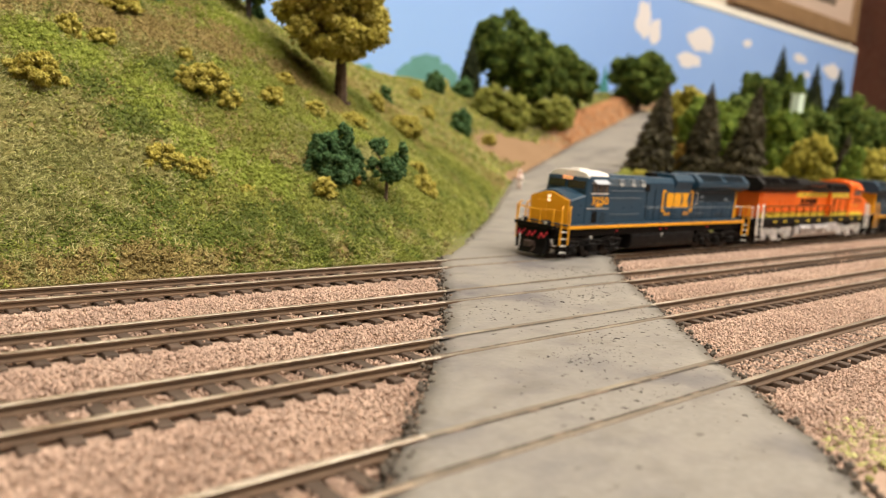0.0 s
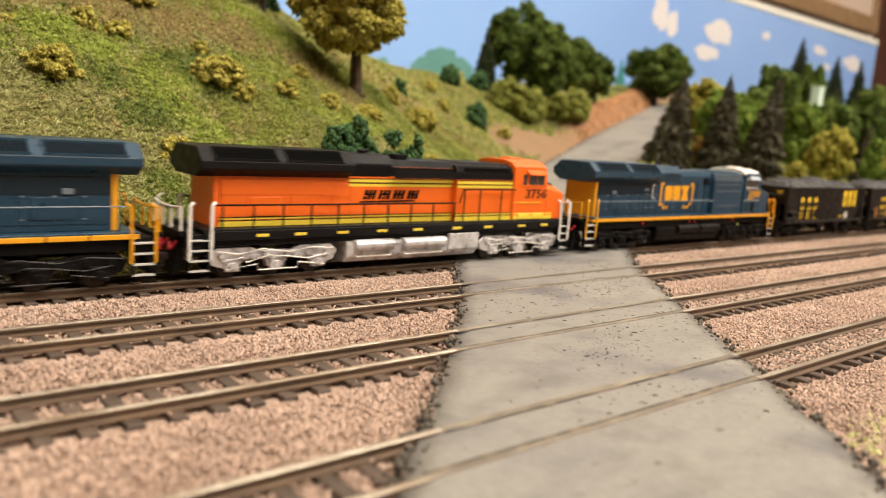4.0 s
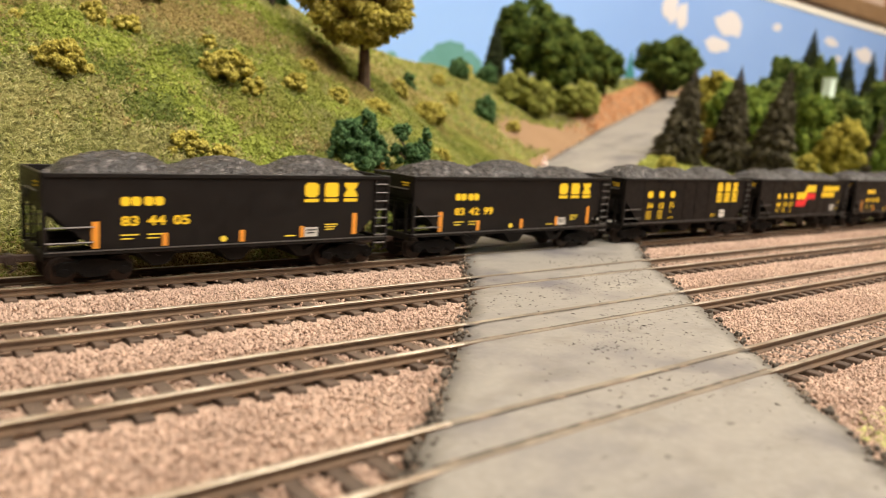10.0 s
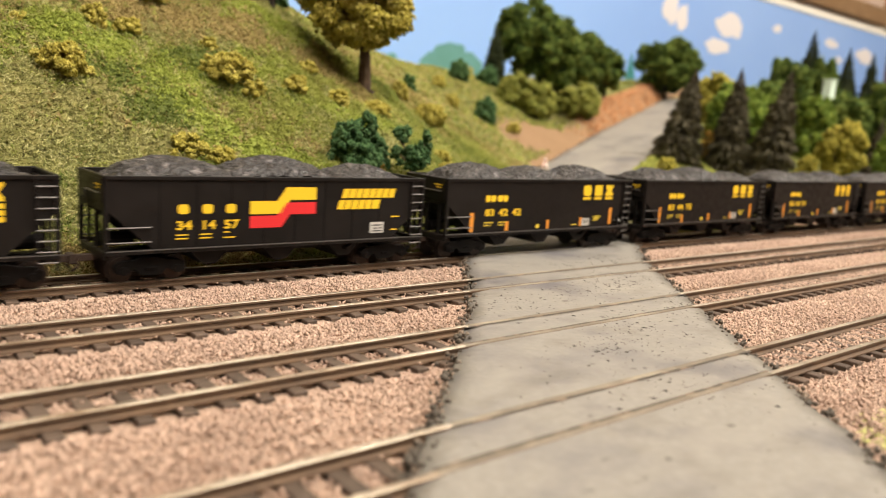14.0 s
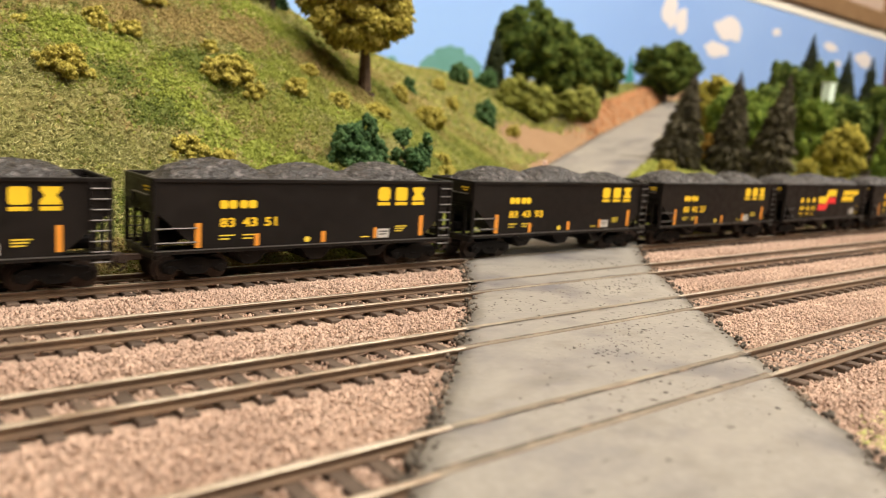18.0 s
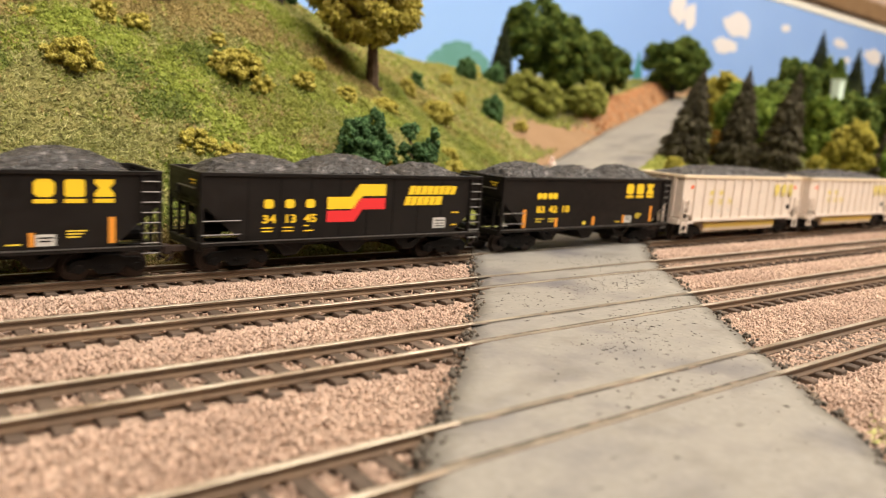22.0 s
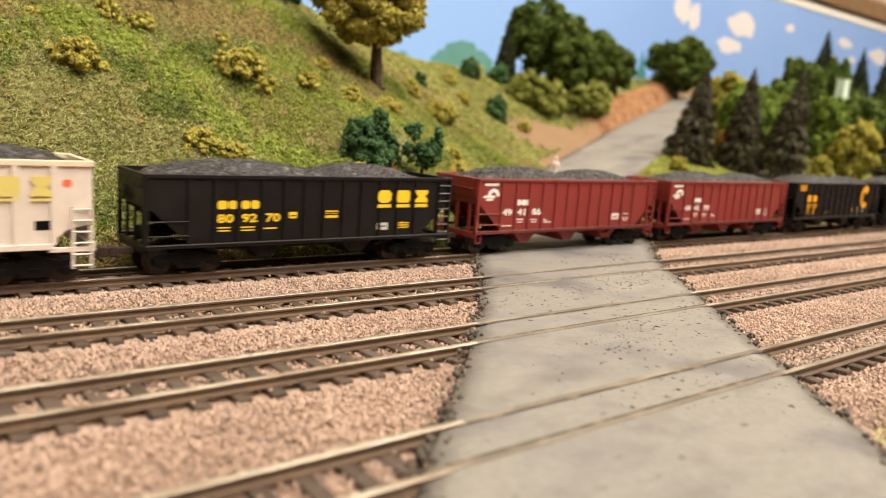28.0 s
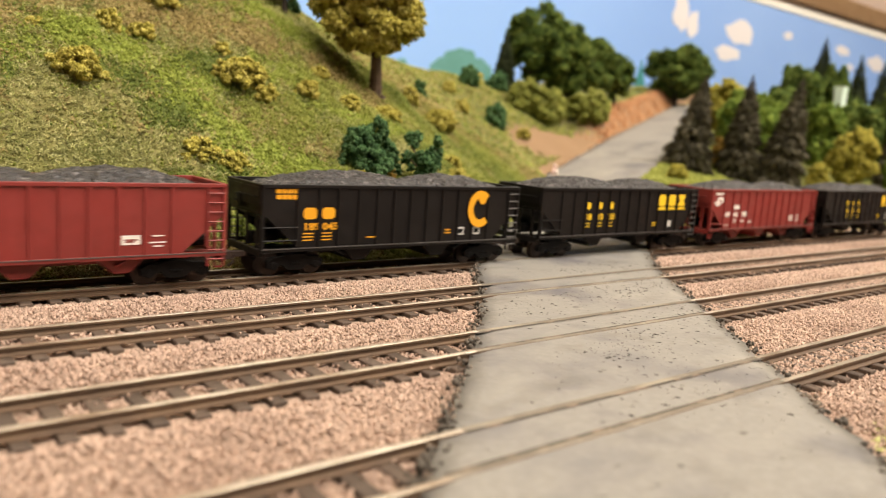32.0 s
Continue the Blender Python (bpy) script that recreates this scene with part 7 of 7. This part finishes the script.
def tree(kind, x, y, w, h, seed):
    mat, lab = {"olive": (F_OLIVE, "olive foam-leaved tree with bare brown trunk on the hill"), "leafy": (F_LEAFY, "dark green broadleaf tree with dense crown"), "pair": (F_DARK, "small blue-green tree with ragged crown"),
                "green": (F_GREEN, "bright green round broadleaf tree"), "yellow": (F_YELLOW, "yellow-green round broadleaf tree")}[kind]
    rng = np.random.default_rng(seed)
    z0 = land(x, y)
    ob = tagged(new("tree"), lab, "tree")
    ob.location = (x * MM, y * MM, (z0 - 0.8) * MM)
    low = {"olive": 0.25, "leafy": 0.1, "pair": 0.30, "green": 0.06, "yellow": 0.05}[kind]
    tr = max(0.5, (0.048 if kind == "olive" else 0.028) * h)
    bm = bmesh.new()
    tube(bm, [(0, 0, 0), (0, 0, 0.5 * tr)], tr * 1.5, 9)
    top = Vector((rng.uniform(-0.03, 0.03) * h, 0, h * 0.62))
    n = 7
    for i in range(n):
        a, b = i / n, (i + 1) / n
        p, q = Vector((0, 0, 0)).lerp(top, a), Vector((0, 0, 0)).lerp(top, b)
        tube(bm, [p, q], tr * (1 - 0.6 * a), 9)
    limbs = []
    for k in range(6):
        ang = 2 * math.pi * k / 6 + rng.uniform(-0.4, 0.4)
        z = h * (low + 0.12 * rng.random() + 0.05)
        e = Vector((math.cos(ang) * w * 0.3, math.sin(ang) * w * 0.3, z + h * rng.uniform(0.15, 0.35)))
        s = Vector((0, 0, z))
        tube(bm, [s, s.lerp(e, 0.5) + Vector((0, 0, 0.02 * h)), e], tr * 0.4, 6)
        limbs.append(e)
    part("trunk", bm, M_BARK if kind in ("olive", "pair") else M_DARKBARK, ob)
    clumps = []
    lobes = {"olive": 80, "pair": 26}.get(kind, 64)
    ch = h * (1 - low)
    for k in range(lobes):
        d = crown_points(rng, 1, w * 0.39, w * 0.39, ch * 0.41, 0.5)[0]
        s = rng.uniform(0.065, 0.125)
        lean = np.array([-9.0, -6.0, -0.5]) if kind == "olive" else np.zeros(3)
        clumps.append((d + lean + np.array([0, 0, h * low + ch * 0.5]), (w * s, w * s, ch * s * 0.9)))
    if kind != "pair":
        clumps.append(((0, 0, h * low + ch * 0.5), (w * 0.27, w * 0.27, ch * 0.29)))
    crumb = 0.16 + math.hypot(x, y) * 0.0017
    cr = new("crown", foliage("crown", clumps, crumb, mat, rng, 0.9, 18000 if kind == "olive" else 8000))
    cr.parent = ob
    return ob


def fir(kind, x, y, w, h, seed, lean=0.0):
    mat, lab = (F_FIR, "dark brownish green bottlebrush fir tree") if kind == "fir" else (F_CONIFER, "slender dark green conifer")
    rng = np.random.default_rng(seed)
    z0 = land(x, y)
    ob = tagged(new("fir_tree"), lab, "tree")
    ob.matrix_basis = Matrix.Translation((x * MM, y * MM, (z0 - 0.5) * MM)) @ Matrix.Rotation(radians(lean), 4, Vector((0.653, 0.757, 0)))
    bm = bmesh.new()
    tube(bm, [(0, 0, 0), (0, 0, h * 0.6)], max(0.5, 0.014 * h), 7)
    tube(bm, [(0, 0, h * 0.58), (0, 0, h * 0.97)], max(0.25, 0.006 * h), 6)
    part("trunk", bm, M_DARKBARK, ob)
    v, f = [], []
    layers = int(30 + h * 0.24)
    for k in range(layers):
        u = k / (layers - 1)
        z = h * (0.07 + 0.92 * u)
        rad = w * 0.5 * ((1 - u) ** 0.9 * 0.86 + 0.14 * (1 - u ** 6)) * rng.uniform(0.78, 1.12)
        m = int(18 + 22 * (1 - u))
        for j in range(m):
            a = 2 * math.pi * (j + rng.random()) / m
            L = rad * rng.uniform(0.7, 1.1)
            dx, dy = math.cos(a), math.sin(a)
            px, py = -dy, dx
            bw = max(0.4, L * 0.095) * rng.uniform(0.8, 1.3)
            dr = L * rng.uniform(0.25, 0.6)
            t = max(0.3, L * 0.075)
            b = len(v)
            v += [(dx * L * 0.1, dy * L * 0.1, z + 0.5), (dx * L * 0.6 + px * bw, dy * L * 0.6 + py * bw, z - dr * 0.45), (dx * L, dy * L, z - dr), (dx * L * 0.6 - px * bw, dy * L * 0.6 - py * bw, z - dr * 0.45),
                  (dx * L * 0.6, dy * L * 0.6, z - dr * 0.3 + t), (dx * L * 0.55, dy * L * 0.55, z - dr * 0.5 - t)]
            f += [(b, b + 1, b + 4), (b + 1, b + 2, b + 4), (b + 2, b + 3, b + 4), (b + 3, b, b + 4), (b, b + 5, b + 1), (b + 1, b + 5, b + 2), (b + 2, b + 5, b + 3), (b + 3, b + 5, b)]
    cr = new("needle_crown", np_mesh("needle_crown", np.array(v), np.array(f), mat))
    cr.parent = ob
    return ob


PLANTS = [
    ('bush', 55, 239, 17.0, 10.0),
    ('bush', 69, 259, 8.4, 10.5),
    ('bush', 79, 260, 9.4, 6.0),
    ('bush', 90, 276, 15.0, 7.0),
    ('bush', 104, 255, 7.0, 5.6),
    ('bush', 107, 243, 15.5, 11.0),
    ('bush', 101, 246, 8.0, 7.0),
    ('bush', 112, 237, 8.0, 7.4),
    ('bush', 130, 243, 10.4, 6.8),
    ('bush', 148, 244, 8.6, 7.0),
    ('bush', 169, 251, 13.2, 7.2),
    ('bush', 220, 306, 8.6, 9.4),
    ('dark', 238, 323, 7.4, 12.0),
    ('bush', 232, 298, 18.0, 11.0),
    ('bush', 297, 360, 9.8, 11.4),
    ('bush', 82, 216, 12.0, 8.4),
    ('bush', 91, 213, 10.0, 7.2),
    ('bush', 86, 215, 7.0, 6.0),
    ('bush', 104, 207, 7.2, 3.6),
    ('bush', 130, 206, 8.6, 8.0),
    ('bush', 184, 223, 11.0, 9.0),
    ('bush', 190, 226, 8.0, 7.0),
    ('orange', 146, 213, 4.4, 5.2),
    ('dark', 134, 214, 13.0, 18.0),
    ('dark', 141, 215, 13.0, 20.0),
    ('dark', 138, 212, 12.0, 13.0),
    ('dark', 148, 216, 8.5, 12.0),
    ('pair', 155, 207, 16.0, 27.0),
    ('dark', 104, 284, 7.0, 3.5),
    ('leafy', 147, 297, 30.0, 46.0),
    ('bush', 377, 440, 10.0, 9.2),
    ('dark', 393, 436, 18.0, 16.0),
    ('dark', 337, 374, 15.6, 19.5),
    ('light', 396, 410, 28.8, 24.7),
    ('light', 411, 401, 33.1, 29.0),
    ('light', 508, 483, 35.2, 30.1),
    ('light', 445, 384, 25.2, 29.4),
    ('light', 446, 402, 21.5, 21.5),
    ('bush', 198, 245, 10.6, 8.3),
    ('bush', 48, 259, 6.6, 3.6),
    ('bush', 143, 259, 8.4, 4.6),
    ('bush', 358, 368, 11.2, 7.5),
    ('olive', 176, 270, 50.0, 58.0),
    ('dark', 155, 308, 9.5, 7.2),
    ('conifer', 407, 445, 24.0, 46.0),
    ('leafy', 455, 458, 70.7, 77.8),
    ('leafy', 481, 450, 52.7, 68.9),
    ('leafy', 505, 443, 46.2, 60.2),
    ('leafy', 537, 443, 33.0, 46.2),
    ('leafy', 705, 500, 76.0, 68.0),
    ('fir', 434, 294, 38.0, 61.0, 7.0),
    ('fir', 464, 275, 35.0, 68.0, 2.0),
    ('fir', 476, 254, 40.0, 75.0, 6.5),
    ('yellow', 577, 358, 42.4, 57.8),
    ('green', 553, 326, 48.6, 55.5),
    ('orange', 468, 292, 13.0, 22.7),
    ('leafy', 697, 365, 53.0, 91.6),
    ('leafy', 733, 348, 37.6, 100.8),
    ('conifer', 753, 371, 53.2, 120.4),
    ('conifer', 781, 348, 47.6, 113.0),
    ('conifer', 799, 333, 47.6, 112.4),
    ('green', 601, 287, 35.3, 64.6),
    ('yellow', 579, 253, 37.1, 50.8),
    ('yellow', 521, 249, 19.1, 25.1),
    ('fir', 642, 254, 26.5, 54.9),
    ('green', 610, 332, 28.3, 54.1),
    ('leafy', 702, 308, 45.1, 75.2),
    ('leafy', 740, 290, 50.8, 86.9),
    ('green', 604, 233, 20.6, 48.7),
    ('yellow', 404, 279, 13.8, 9.2),
    ('yellow', 617, 223, 33.0, 49.2),
    ('leafy', 779, 272, 46.4, 88.5),
    ('fir', 723, 240, 33.0, 84.0),
    ('bush', 318, 400, 10.0, 8.0),
    ('dark', 356, 425, 15.0, 17.0),
    ('leafy', 640, 350, 46.0, 66.0),
]
for k, (kind, x, y, w, h, *lean) in enumerate(PLANTS):
    if kind in ("fir", "conifer"):
        fir(kind, x, y, w, h, 100 + k, *lean)
    elif kind in ("olive", "leafy", "pair") or (kind in ("green", "yellow") and h > 40):
        tree(kind, x, y, w, h, 200 + k)
    else:
        bush(kind, x, y, w, h, 300 + k)


# ---------------------------------------------------------------- small things beside the road
def figurine():
    bm = bmesh.new()
    for s in (-0.8, 0.8):
        tube(bm, [(s, 0, 0), (s * 0.9, 0, 2.6), (s * 0.6, 0, 5.2)], 0.75, 8)
    tube(bm, [(0, 0, 4.8), (0, 0, 6.5), (0, 0, 8.6)], 1.55, 10)
    tube(bm, [(-1.5, 0, 8.2), (-2.1, -0.4, 6.2), (-1.7, -1.2, 5.0)], 0.5, 7)
    tube(bm, [(1.5, 0, 8.2), (2.1, -0.4, 6.2), (1.7, -1.2, 5.0)], 0.5, 7)
    tube(bm, [(0, 0, 8.9), (0, 0, 9.6), (0, 0, 10.8)], 1.0, 10)
    ob = part("figurine", bm, M_FIGURE, None, "tiny pinkish white painted figurine on the road", True)
    ob["category"] = "figurine"
    x, y = 327, 308
    ob.location = (x * MM, y * MM, (road_at(x, y)[1] - 0.3) * MM)


M_FIGURE = material("figure_paint", (0.72, 0.60, 0.54), 0.6, 0, ((0.55, 0.25, 0.20), 250, 0.52, 0.6))
figurine()


def shed(x, y, w, d, h, wall, roof, label):
    z = land(x, y)
    ob = tagged(new("model_building"), label, "building")
    ob.location = (x * MM, y * MM, (z - 0.5) * MM)
    part_box("wall", (-w / 2, w / 2, -d / 2, d / 2, 0, h), wall, ob, "", 0.3)
    bm = bmesh.new()
    if wall is roof:
        box(bm, -w / 2 - 0.6, w / 2 + 0.6, -d / 2 - 0.6, d / 2 + 0.6, h, h + 1)
    else:
        profile(bm, [(-d / 2 - 1.5, h), (d / 2 + 1.5, h), (d / 2 + 1.5, h + 1.6), (0, h + 5), (-d / 2 - 1.5, h + 1.6)], -w / 2 - 1.5, w / 2 + 1.5)
    part("roof", bm, roof, ob)
    for k in (-1, 1) if w > 20 else ():
        wn = part_box("window", (k * w * 0.22 - 2.6, k * w * 0.22 + 2.6, -d / 2 - 0.4, -d / 2 + 0.2, h * 0.35, h * 0.35 + 8), M_WHITE, ob)
        part_box("pane", (k * w * 0.22 - 2.0, k * w * 0.22 + 2.0, -d / 2 - 0.6, -d / 2 - 0.3, h * 0.35 + 0.7, h * 0.35 + 7.3), M_GLASS, wn)


M_BRICK = material("brick_paint", (0.26, 0.085, 0.06), 0.8, 0, ((0.2, 0.06, 0.05), 120, 0.4, 0.6), 0.2, 600, 0.3)
M_MINT = material("mint_paint", (0.72, 0.86, 0.74), 0.6)
shed(700, 240, 46, 30, 30, M_BRICK, M_WHITE, "small brick model building with white roof edge")
shed(722, 336, 9, 8, 76, M_MINT, M_MINT, "pale mint green tower among the trees")


# ---------------------------------------------------------------- what moves
def motions():
    for car, at in TRAIN:
        walk(car, [(t, pose((at - s) * MM, TRACK_Y[0] * MM, 0)) for t, s in TRAVEL])


motions()
